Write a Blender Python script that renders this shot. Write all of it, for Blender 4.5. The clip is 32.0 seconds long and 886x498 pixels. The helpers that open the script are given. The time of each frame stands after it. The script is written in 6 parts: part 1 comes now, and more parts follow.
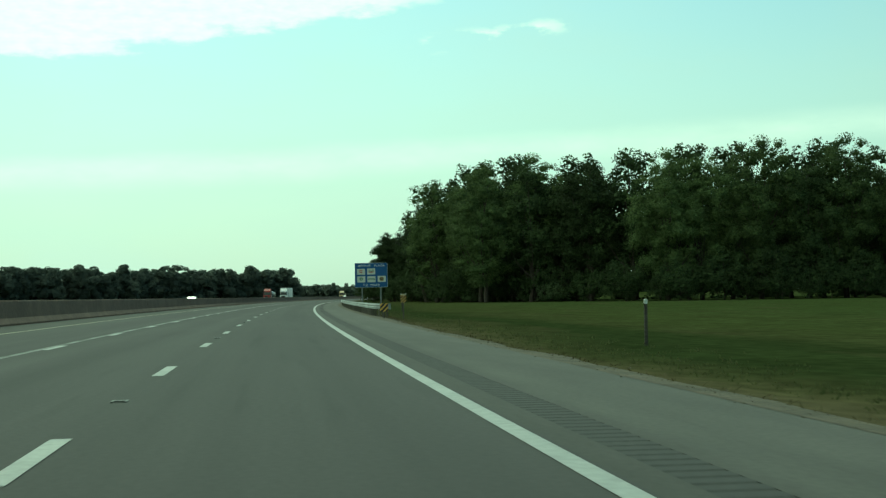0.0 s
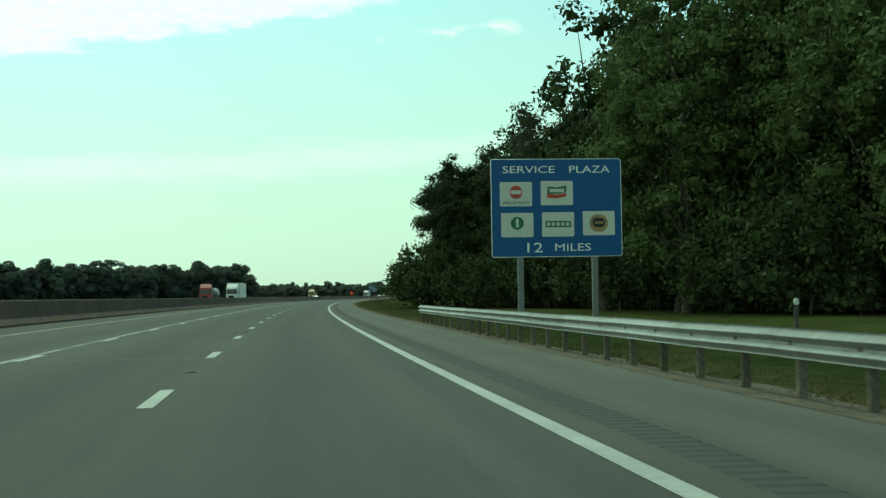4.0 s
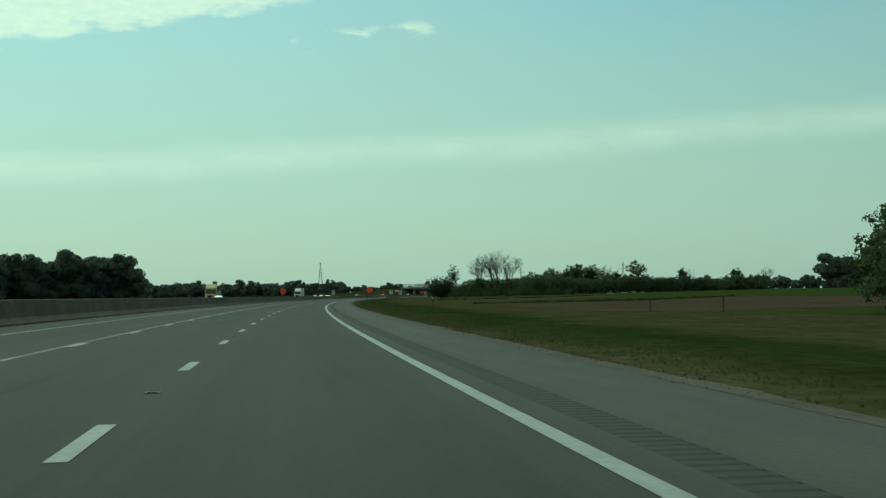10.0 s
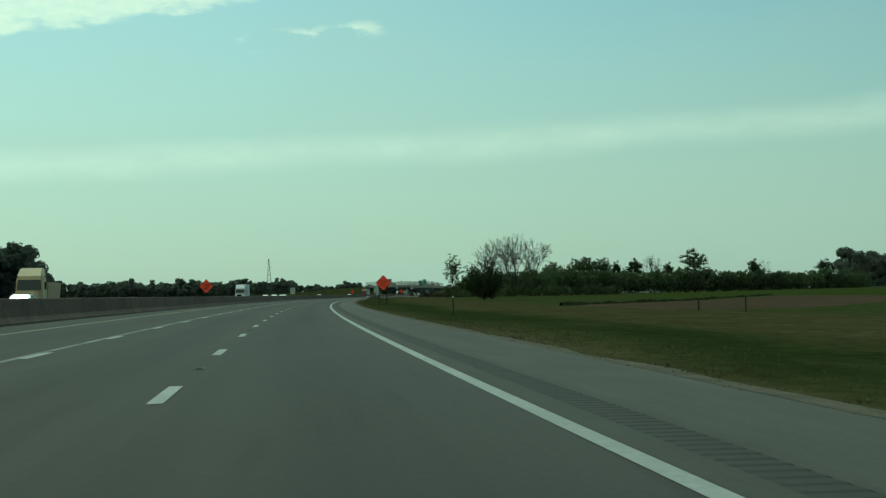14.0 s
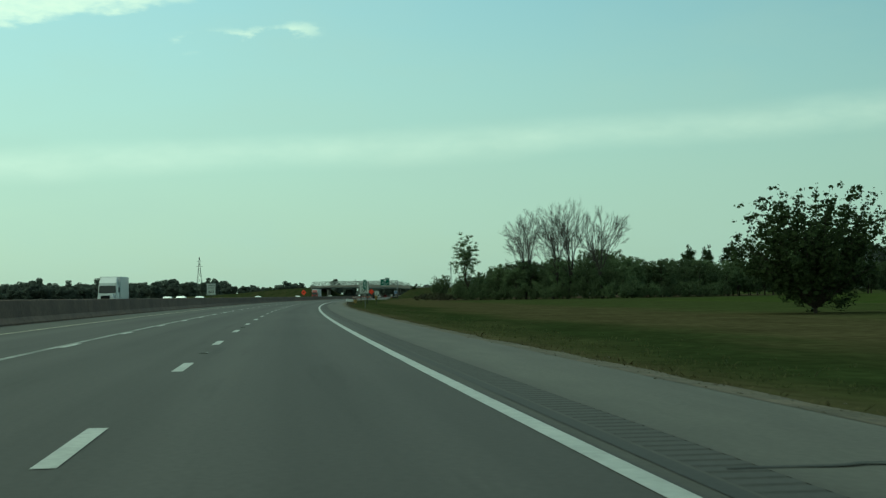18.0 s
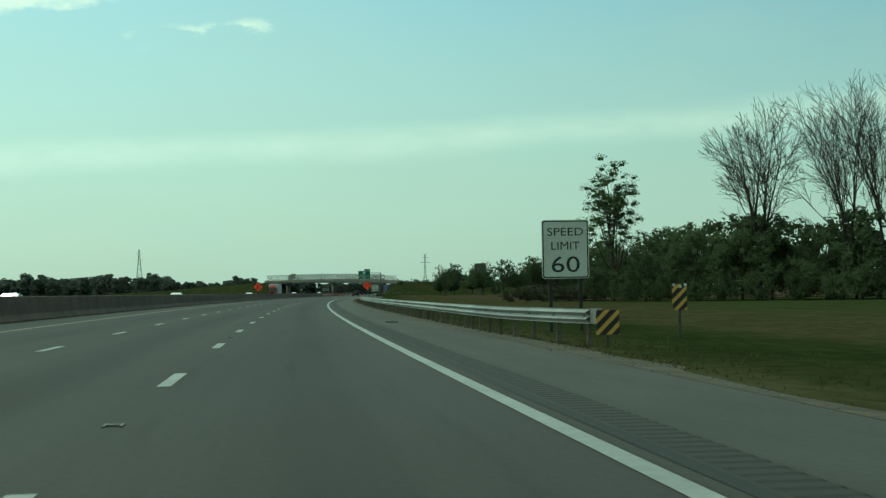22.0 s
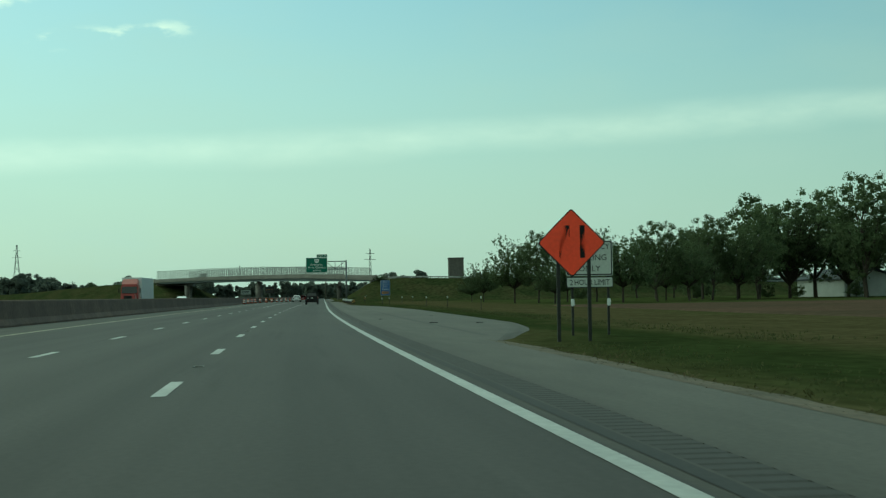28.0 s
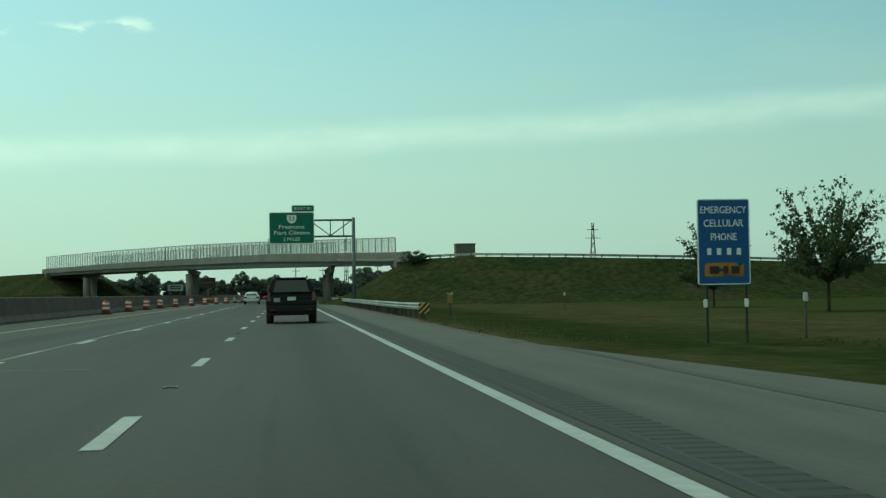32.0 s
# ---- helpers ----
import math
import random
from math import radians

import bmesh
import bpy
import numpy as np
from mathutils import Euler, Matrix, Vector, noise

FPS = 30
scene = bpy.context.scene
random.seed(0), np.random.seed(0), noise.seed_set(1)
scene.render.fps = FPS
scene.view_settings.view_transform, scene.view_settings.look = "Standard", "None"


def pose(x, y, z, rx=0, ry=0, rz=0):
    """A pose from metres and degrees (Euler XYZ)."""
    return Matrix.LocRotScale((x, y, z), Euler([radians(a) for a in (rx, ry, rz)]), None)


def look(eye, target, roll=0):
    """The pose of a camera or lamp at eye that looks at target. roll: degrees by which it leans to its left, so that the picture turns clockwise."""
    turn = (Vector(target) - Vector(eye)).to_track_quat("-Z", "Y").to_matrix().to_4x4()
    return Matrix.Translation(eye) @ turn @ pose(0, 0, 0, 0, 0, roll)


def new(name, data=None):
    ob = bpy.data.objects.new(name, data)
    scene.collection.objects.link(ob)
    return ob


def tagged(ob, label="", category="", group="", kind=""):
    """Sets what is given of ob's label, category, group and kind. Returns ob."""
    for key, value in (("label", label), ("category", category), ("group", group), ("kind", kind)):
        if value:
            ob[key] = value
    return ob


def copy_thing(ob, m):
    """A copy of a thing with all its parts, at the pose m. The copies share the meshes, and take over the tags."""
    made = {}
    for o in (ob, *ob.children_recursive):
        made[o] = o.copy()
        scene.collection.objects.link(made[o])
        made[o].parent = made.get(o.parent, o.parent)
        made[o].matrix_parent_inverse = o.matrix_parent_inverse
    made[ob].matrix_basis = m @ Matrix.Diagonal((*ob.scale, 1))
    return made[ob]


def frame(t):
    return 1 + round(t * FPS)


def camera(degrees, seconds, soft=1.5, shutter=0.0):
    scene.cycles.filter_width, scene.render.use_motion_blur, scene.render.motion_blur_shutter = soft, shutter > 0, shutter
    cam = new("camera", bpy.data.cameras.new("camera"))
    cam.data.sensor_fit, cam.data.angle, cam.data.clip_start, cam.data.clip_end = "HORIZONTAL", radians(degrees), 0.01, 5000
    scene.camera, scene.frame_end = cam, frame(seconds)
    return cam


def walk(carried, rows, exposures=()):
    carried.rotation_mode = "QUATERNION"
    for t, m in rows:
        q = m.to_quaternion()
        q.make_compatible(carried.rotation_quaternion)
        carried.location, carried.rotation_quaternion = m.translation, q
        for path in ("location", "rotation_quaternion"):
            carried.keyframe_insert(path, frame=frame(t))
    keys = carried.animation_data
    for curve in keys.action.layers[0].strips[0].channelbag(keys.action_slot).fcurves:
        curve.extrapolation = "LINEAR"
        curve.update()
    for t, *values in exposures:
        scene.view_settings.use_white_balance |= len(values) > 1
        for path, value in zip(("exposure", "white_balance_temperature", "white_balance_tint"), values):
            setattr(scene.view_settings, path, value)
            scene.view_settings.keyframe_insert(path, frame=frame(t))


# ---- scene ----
# The road: arc length along the line between the right and the middle lane, its heading bending to the right.
BEND = [(-400, -2.0), (0, 0.0), (154, 2.19), (348, 5.09), (502, 7.36), (733, 10.64), (884, 12.77), (1046, 15.36), (1090, 15.95),
        (1130, 16.55), (1170, 16.98), (1200, 17.17), (1230, 17.21), (4000, 17.21)]
DASH, EYE = 11.4, 1.045
STEP = 2.0
_s = np.arange(-300, 3600, STEP)
_h = np.radians(np.interp(_s, [b[0] for b in BEND], [b[1] for b in BEND]))
_x, _y = np.cumsum(np.sin(_h)) * STEP, np.cumsum(np.cos(_h)) * STEP
_x, _y = _x - np.interp(0, _s, _x), _y - np.interp(0, _s, _y)


def heading(s):
    """Degrees by which the road at s has turned to the right."""
    return float(np.interp(s, [b[0] for b in BEND], [b[1] for b in BEND]))


def at(s, d=0.0, z=0.0):
    """The place s metres along the road, d metres to the right of it."""
    h = radians(heading(s))
    return Vector((float(np.interp(s, _s, _x)) + d * math.cos(h), float(np.interp(s, _s, _y)) - d * math.sin(h), z))


def facing(s, d=0.0, z=0.0, turn=0.0):
    """A pose at that place with y along the road, turned to the left by turn degrees."""
    return Matrix.Translation(at(s, d, z)) @ pose(0, 0, 0, 0, 0, -heading(s) + turn)


# ---- camera ----
cam = camera(34.7, 32.0, soft=1.3, shutter=0.06)
# seconds, metres along the road, metres right of the lane line, yaw, pitch, roll
DRIVE = [
    (0.0, 0.10, 1.60, 6.93, 1.86, 0.9),
    (0.5, 19.46, 1.55, 7.03, 1.86, 0.9),
    (1.0, 38.95, 1.53, 7.20, 1.86, 0.9),
    (1.5, 58.04, 1.50, 7.45, 1.86, 0.9),
    (2.0, 77.12, 1.48, 7.75, 1.86, 0.9),
    (2.5, 96.55, 1.50, 8.10, 1.86, 0.9),
    (3.0, 115.98, 1.54, 8.36, 1.86, 0.9),
    (3.5, 135.06, 1.46, 8.57, 1.86, 0.9),
    (4.0, 154.15, 1.35, 8.70, 1.85, 0.9),
    (4.5, 173.72, 1.40, 8.94, 1.85, 0.9),
    (6.5, 250.60, 1.47, 10.48, 1.86, 0.9),
    (7.0, 270.18, 1.48, 10.64, 1.86, 0.9),
    (7.5, 289.59, 1.49, 10.78, 1.85, 0.9),
    (8.0, 309.19, 1.49, 11.08, 1.85, 0.9),
    (8.5, 328.40, 1.47, 11.28, 1.84, 0.9),
    (9.0, 347.61, 1.43, 11.58, 1.83, 0.9),
    (9.5, 367.14, 1.45, 11.80, 1.84, 0.9),
    (10.0, 386.67, 1.46, 12.22, 1.83, 0.9),
    (10.5, 405.57, 1.49, 12.66, 1.84, 0.9),
    (11.0, 424.57, 1.53, 12.99, 1.84, 0.9),
    (11.5, 444.28, 1.47, 13.11, 1.84, 0.9),
    (12.0, 463.99, 1.45, 13.24, 1.86, 0.9),
    (12.5, 483.17, 1.46, 13.45, 1.86, 0.9),
    (13.0, 502.38, 1.48, 13.71, 1.84, 0.9),
    (13.5, 521.96, 1.39, 13.99, 1.82, 0.9),
    (14.0, 541.62, 1.29, 14.33, 1.80, 0.9),
    (14.5, 560.58, 1.34, 14.72, 1.81, 0.9),
    (16.5, 637.34, 1.49, 16.18, 1.82, 0.9),
    (17.0, 656.45, 1.53, 16.48, 1.83, 0.9),
    (17.5, 675.71, 1.48, 16.76, 1.84, 0.9),
    (18.0, 694.88, 1.43, 16.90, 1.85, 0.9),
    (18.5, 713.74, 1.39, 17.05, 1.84, 0.9),
    (19.0, 732.50, 1.35, 17.27, 1.81, 0.9),
    (19.5, 752.14, 1.40, 17.59, 1.78, 0.9),
    (20.0, 771.68, 1.44, 17.95, 1.75, 0.9),
    (20.5, 790.28, 1.39, 18.20, 1.74, 0.9),
    (21.0, 808.98, 1.35, 18.37, 1.74, 0.9),
    (21.5, 827.96, 1.35, 18.52, 1.71, 0.9),
    (22.0, 847.04, 1.37, 18.79, 1.71, 0.9),
    (22.5, 865.38, 1.36, 19.11, 1.75, 0.9),
    (23.0, 883.72, 1.36, 19.41, 1.78, 0.9),
    (23.5, 902.30, 1.40, 19.85, 1.80, 0.9),
    (24.0, 920.69, 1.42, 20.22, 1.80, 0.9),
    (24.5, 937.89, 1.45, 20.49, 1.78, 0.9),
    (26.5, 1010.71, 1.53, 21.46, 1.79, 0.9),
    (27.0, 1028.75, 1.52, 21.72, 1.83, 0.9),
    (27.5, 1046.66, 1.45, 21.93, 1.85, 0.9),
    (28.0, 1064.57, 1.38, 22.04, 1.85, 0.9),
    (28.5, 1082.83, 1.37, 22.31, 1.84, 0.9),
    (29.0, 1101.10, 1.35, 22.68, 1.83, 0.9),
    (29.5, 1118.77, 1.34, 23.16, 1.82, 0.9),
    (30.0, 1136.44, 1.35, 23.46, 1.80, 0.9),
    (30.5, 1154.12, 1.39, 23.54, 1.79, 0.9),
    (31.0, 1171.90, 1.43, 23.55, 1.78, 0.9),
    (31.5, 1189.40, 1.39, 23.58, 1.77, 0.9),
    (32.0, 1206.90, 1.34, 23.51, 1.74, 0.9),
]
rows = []
for t, s, d, yaw, pitch, roll in DRIVE:
    p = at(s, d, EYE - 0.018 * min(1.0, max(0.0, (t - 9) / 4)) * min(1.0, max(0.0, (24 - t) / 3)))
    rows.append((t, pose(p.x, p.y, p.z, 90 + pitch, roll, -yaw)))
walk(cam, rows, [(0.0, -0.15, 6340, -39), (4.5, -0.10, 6340, -39), (7.0, -0.40, 6260, -36), (9.0, -0.67, 6130, -35), (14.0, -0.65, 6100, -35), (20.0, -0.51, 6070, -34), (24.5, -0.48, 6060, -34), (32.0, -0.42, 6050, -34)])

# ---- light ----
SUN_AZ, SUN_EL = -8.0, 52.0
world = bpy.data.worlds.new("sky")
scene.world = world
world.use_nodes = True
wt = world.node_tree


def wnode(kind):
    return wt.nodes.new(kind)


def wmath(op, a, b=None, clamp=False):
    n = wnode("ShaderNodeMath")
    n.operation, n.use_clamp = op, clamp
    for i, v in enumerate((a, b)):
        if v is None:
            continue
        if isinstance(v, (int, float)):
            n.inputs[i].default_value = v
        else:
            wt.links.new(v, n.inputs[i])
    return n.outputs[0]


def wramp(value, lo, hi):
    n = wnode("ShaderNodeMapRange")
    n.interpolation_type = "SMOOTHSTEP"
    n.inputs["From Min"].default_value, n.inputs["From Max"].default_value = lo, hi
    wt.links.new(value, n.inputs["Value"])
    return n.outputs["Result"]


sky = wnode("ShaderNodeTexSky")
sky.sky_type, sky.sun_disc = "NISHITA", False
sky.sun_elevation, sky.sun_rotation = radians(SUN_EL), radians(SUN_AZ)
sky.air_density, sky.dust_density, sky.ozone_density = 1.0, 1.7, 1.8
coord = wnode("ShaderNodeTexCoord")
sep = wnode("ShaderNodeSeparateXYZ")
wt.links.new(coord.outputs["Generated"], sep.inputs[0])
azim = wmath("MULTIPLY", wmath("ARCTAN2", sep.outputs[0], sep.outputs[1]), 57.2958)
elev = wmath("MULTIPLY", wmath("ARCSINE", sep.outputs[2]), 57.2958)
comb = wnode("ShaderNodeCombineXYZ")
wt.links.new(azim, comb.inputs[0])
wt.links.new(wmath("MULTIPLY", elev, 2.6), comb.inputs[1])


def wnoise(scale, detail=5.0, rough=0.55):
    n = wnode("ShaderNodeTexNoise")
    n.inputs["Scale"].default_value, n.inputs["Detail"].default_value, n.inputs["Roughness"].default_value = scale, detail, rough
    wt.links.new(comb.outputs[0], n.inputs["Vector"])
    return n.outputs["Fac"]


n_big, n_mid, n_fine = wnoise(0.12), wnoise(0.45), wnoise(1.6)
# a bank of white cloud high up ahead
bank = wmath("SUBTRACT", elev, wmath("ADD", wmath("MULTIPLY", wmath("ADD", azim, 10.0), 0.14), 9.15))
bank = wmath("ADD", bank, wmath("MULTIPLY", wmath("SUBTRACT", n_mid, 0.5), 2.2))
bank = wmath("MULTIPLY", wramp(bank, 0.0, 0.55), wmath("ADD", 0.45, wmath("MULTIPLY", n_fine, 0.8)), True)
bank = wmath("MULTIPLY", bank, wramp(wmath("ADD", azim, wmath("MULTIPLY", n_big, 2.0)), 9.5, 5.0))
# thin wisps to the right of it
wisp = wmath("ABSOLUTE", wmath("SUBTRACT", elev, wmath("ADD", 10.0, wmath("MULTIPLY", wmath("SUBTRACT", azim, 6.0), 0.12))))
wisp = wmath("MULTIPLY", wramp(wisp, 0.55, 0.0), wramp(n_mid, 0.50, 0.66))
wisp = wmath("MULTIPLY", wisp, wmath("MULTIPLY", wramp(azim, 5.5, 7.0), wramp(azim, 13.0, 10.5)))
# a long pale band across the sky
band = wmath("SUBTRACT", elev, wmath("ADD", 5.30, wmath("MULTIPLY", azim, 0.046)))
band = wmath("ADD", band, wmath("MULTIPLY", wmath("SUBTRACT", n_big, 0.5), 1.0))
band = wmath("MULTIPLY", wramp(wmath("ABSOLUTE", band), 0.95, 0.0), wmath("ADD", 0.06, wmath("MULTIPLY", n_mid, 0.52)))
haze = wmath("MULTIPLY", wramp(elev, 15.0, 1.0), 0.72)
veil = wmath("MULTIPLY", wramp(n_big, 0.35, 0.75), 0.16)
cover = wmath("MAXIMUM", wmath("MAXIMUM", bank, wisp), wmath("MAXIMUM", band, 0.0))
mix1 = wnode("ShaderNodeMixRGB")
mix1.inputs["Color2"].default_value = (6.40, 7.22, 7.04, 1)
wt.links.new(wmath("ADD", haze, veil), mix1.inputs["Fac"])
clear = wnode("ShaderNodeVectorMath")
clear.operation = "MULTIPLY"
clear.inputs[1].default_value = (1.03, 1.14, 1.10)
wt.links.new(sky.outputs[0], clear.inputs[0])
wt.links.new(clear.outputs[0], mix1.inputs["Color1"])
mix2 = wnode("ShaderNodeMixRGB")
mix2.inputs["Color2"].default_value = (10.4, 10.6, 9.9, 1)
wt.links.new(cover, mix2.inputs["Fac"])
wt.links.new(mix1.outputs[0], mix2.inputs["Color1"])
# the sky dims away from the sun
apart = wmath("ABSOLUTE", wmath("SUBTRACT", azim, SUN_AZ))
near_sun = wnode("ShaderNodeMapRange")
for _k, _v in (("From Min", 0.0), ("From Max", 54.0), ("To Min", 1.14), ("To Max", 0.90)):
    near_sun.inputs[_k].default_value = _v
wt.links.new(apart, near_sun.inputs["Value"])
behind = wnode("ShaderNodeMapRange")
behind.interpolation_type = "SMOOTHSTEP"
for _k, _v in (("From Min", 50.0), ("From Max", 130.0), ("To Min", 1.0), ("To Max", 1.05)):
    behind.inputs[_k].default_value = _v
wt.links.new(apart, behind.inputs["Value"])
dim = wmath("MULTIPLY", near_sun.outputs[0], behind.outputs[0])
tone = wnode("ShaderNodeVectorMath")
tone.operation = "SCALE"
wt.links.new(mix2.outputs[0], tone.inputs[0])
wt.links.new(dim, tone.inputs["Scale"])
wt.links.new(tone.outputs[0], wt.nodes["Background"].inputs[0])
wt.nodes["Background"].inputs[1].default_value = 0.120

sun = new("sun", bpy.data.lights.new("sun", "SUN"))
sun.data.energy, sun.data.angle, sun.data.color = 1.25, radians(6), (1.0, 0.95, 0.86)
_a, _e = radians(SUN_AZ), radians(SUN_EL)
sun.matrix_world = look((0, 0, 60), Vector((0, 0, 60)) - Vector((math.sin(_a) * math.cos(_e), math.cos(_a) * math.cos(_e), math.sin(_e))))

# ---- materials ----


def material(name, colour, rough=0.8, metal=0.0, spread=0.25, scale=1.0, fine=12.0, bump=0.0, tint=None, coords="Object", stretch=None, rnd=0.0, spec=0.4):
    """Colour with two scales of variation; tint is the colour that the coarse noise leads to."""
    m = bpy.data.materials.new(name)
    m.use_nodes = True
    t = m.node_tree
    b = t.nodes["Principled BSDF"]
    b.inputs["Roughness"].default_value, b.inputs["Metallic"].default_value = rough, metal
    b.inputs["Specular IOR Level"].default_value = spec
    tc = t.nodes.new("ShaderNodeTexCoord")
    vec = tc.outputs[coords]
    if stretch:
        mp = t.nodes.new("ShaderNodeMapping")
        mp.inputs["Scale"].default_value = stretch
        t.links.new(vec, mp.inputs["Vector"])
        vec = mp.outputs[0]

    def nz(s, d):
        n = t.nodes.new("ShaderNodeTexNoise")
        n.inputs["Scale"].default_value, n.inputs["Detail"].default_value = s, d
        t.links.new(vec, n.inputs["Vector"])
        return n.outputs["Fac"]

    def ramp(v, lo, hi, a, z):
        n = t.nodes.new("ShaderNodeMapRange")
        for k, x in (("From Min", lo), ("From Max", hi), ("To Min", a), ("To Max", z)):
            n.inputs[k].default_value = x
        t.links.new(v, n.inputs["Value"])
        return n.outputs["Result"]

    coarse, grain = nz(scale, 4), nz(fine, 6)
    mix = t.nodes.new("ShaderNodeMixRGB")
    mix.inputs["Color1"].default_value = (*colour, 1)
    mix.inputs["Color2"].default_value = (*(tint or [c * (1 - spread) for c in colour]), 1)
    t.links.new(ramp(coarse, 0.38, 0.62, 0, 1), mix.inputs["Fac"])
    hsv = t.nodes.new("ShaderNodeHueSaturation")
    t.links.new(mix.outputs[0], hsv.inputs["Color"])
    val = ramp(grain, 0.3, 0.7, 1 - spread, 1 + spread)
    if rnd:
        oi = t.nodes.new("ShaderNodeObjectInfo")
        mul = t.nodes.new("ShaderNodeMath")
        mul.operation = "MULTIPLY"
        t.links.new(val, mul.inputs[0])
        t.links.new(ramp(oi.outputs["Random"], 0, 1, 1 - rnd, 1 + rnd), mul.inputs[1])
        val = mul.outputs[0]
    t.links.new(val, hsv.inputs["Value"])
    t.links.new(hsv.outputs[0], b.inputs["Base Color"])
    if bump:
        bp = t.nodes.new("ShaderNodeBump")
        bp.inputs["Strength"].default_value, bp.inputs["Distance"].default_value = bump, 0.02
        t.links.new(grain, bp.inputs["Height"])
        t.links.new(bp.outputs[0], b.inputs["Normal"])
    return m


def leafy(name, colour, tint, rnd=0.25, through_light=0.15):
    """Foliage: each leaf varies, and some light passes through."""
    m = bpy.data.materials.new(name)
    m.use_nodes = True
    t = m.node_tree
    b = t.nodes["Principled BSDF"]
    b.inputs["Roughness"].default_value, b.inputs["Specular IOR Level"].default_value = 0.75, 0.08
    geo, oi = t.nodes.new("ShaderNodeNewGeometry"), t.nodes.new("ShaderNodeObjectInfo")
    mix = t.nodes.new("ShaderNodeMixRGB")
    mix.inputs["Color1"].default_value, mix.inputs["Color2"].default_value = (*colour, 1), (*tint, 1)
    t.links.new(geo.outputs["Random Per Island"], mix.inputs["Fac"])
    hsv = t.nodes.new("ShaderNodeHueSaturation")
    mr = t.nodes.new("ShaderNodeMapRange")
    mr.inputs["To Min"].default_value, mr.inputs["To Max"].default_value = 1 - rnd, 1 + rnd
    t.links.new(oi.outputs["Random"], mr.inputs["Value"])
    t.links.new(mr.outputs[0], hsv.inputs["Value"])
    t.links.new(mix.outputs[0], hsv.inputs["Color"])
    t.links.new(hsv.outputs[0], b.inputs["Base Color"])
    tr, add = t.nodes.new("ShaderNodeBsdfTranslucent"), t.nodes.new("ShaderNodeMixShader")
    add.inputs[0].default_value = through_light
    t.links.new(hsv.outputs[0], tr.inputs[0])
    t.links.new(b.outputs[0], add.inputs[1])
    t.links.new(tr.outputs[0], add.inputs[2])
    t.links.new(add.outputs[0], t.nodes["Material Output"].inputs[0])
    return m


def glass(name, colour):
    m = material(name, colour, 0.08, spread=0.05, spec=0.45)
    return m


def road_surface(name, colour, streak, grain=0.16, lanes=0.0, worn=None):
    """Paving: u is metres across, v metres along; wheel tracks and stains run along it."""
    m = bpy.data.materials.new(name)
    m.use_nodes = True
    t = m.node_tree
    b = t.nodes["Principled BSDF"]
    b.inputs["Roughness"].default_value, b.inputs["Specular IOR Level"].default_value = 0.86, 0.28
    uv = t.nodes.new("ShaderNodeUVMap")

    def noise_at(scale, sx, sy, detail=4):
        mp, n = t.nodes.new("ShaderNodeMapping"), t.nodes.new("ShaderNodeTexNoise")
        mp.inputs["Scale"].default_value = (sx, sy, 1)
        n.inputs["Scale"].default_value, n.inputs["Detail"].default_value = scale, detail
        t.links.new(uv.outputs[0], mp.inputs["Vector"])
        t.links.new(mp.outputs[0], n.inputs["Vector"])
        return n.outputs["Fac"]

    def rng(v, a, z, lo=0.3, hi=0.7):
        n = t.nodes.new("ShaderNodeMapRange")
        for k, x in (("From Min", lo), ("From Max", hi), ("To Min", a), ("To Max", z)):
            n.inputs[k].default_value = x
        t.links.new(v, n.inputs["Value"])
        return n.outputs["Result"]

    def mul(a, c):
        n = t.nodes.new("ShaderNodeMath")
        n.operation = "MULTIPLY"
        t.links.new(a, n.inputs[0])
        t.links.new(c, n.inputs[1])
        return n.outputs[0]

    along = noise_at(1.0, 0.9, 0.008)
    patch = noise_at(1.0, 0.25, 0.05)
    fine = noise_at(14.0, 1, 1, 8)
    v = mul(mul(rng(along, 1 - streak, 1 + streak), rng(patch, 1 - streak * 0.6, 1 + streak * 0.6)), rng(fine, 1 - grain, 1 + grain))
    xy = t.nodes.new("ShaderNodeSeparateXYZ")
    t.links.new(uv.outputs[0], xy.inputs[0])
    if lanes:
        # oil-darkened middle of each lane, broken along its length
        wave = t.nodes.new("ShaderNodeMath")
        wave.operation = "MULTIPLY"
        wave.inputs[1].default_value = 2 * math.pi / 3.42
        t.links.new(xy.outputs[0], wave.inputs[0])
        cs = t.nodes.new("ShaderNodeMath")
        cs.operation = "COSINE"
        t.links.new(wave.outputs[0], cs.inputs[0])
        v = mul(v, rng(mul(rng(cs.outputs[0], 1.0, 0.0, -1.0, 0.2), rng(noise_at(1.0, 0.5, 0.03), 0.35, 1.0)), 1.0, 1 - lanes, 0.0, 1.0))
        v = mul(v, rng(noise_at(1.0, 2.2, 0.10, 6), 0.80, 1.0, 0.30, 0.42))
    if worn:
        v = mul(v, rng(xy.outputs[0], worn[2], 1.0, worn[0], worn[1]))
        v = mul(v, rng(noise_at(1.0, 1.6, 0.35, 6), 0.86, 1.10))
    hsv = t.nodes.new("ShaderNodeHueSaturation")
    hsv.inputs["Color"].default_value = (*colour, 1)
    t.links.new(v, hsv.inputs["Value"])
    t.links.new(hsv.outputs[0], b.inputs["Base Color"])
    bp = t.nodes.new("ShaderNodeBump")
    bp.inputs["Strength"].default_value, bp.inputs["Distance"].default_value = 0.14, 0.006
    t.links.new(fine, bp.inputs["Height"])
    t.links.new(bp.outputs[0], b.inputs["Normal"])
    return m


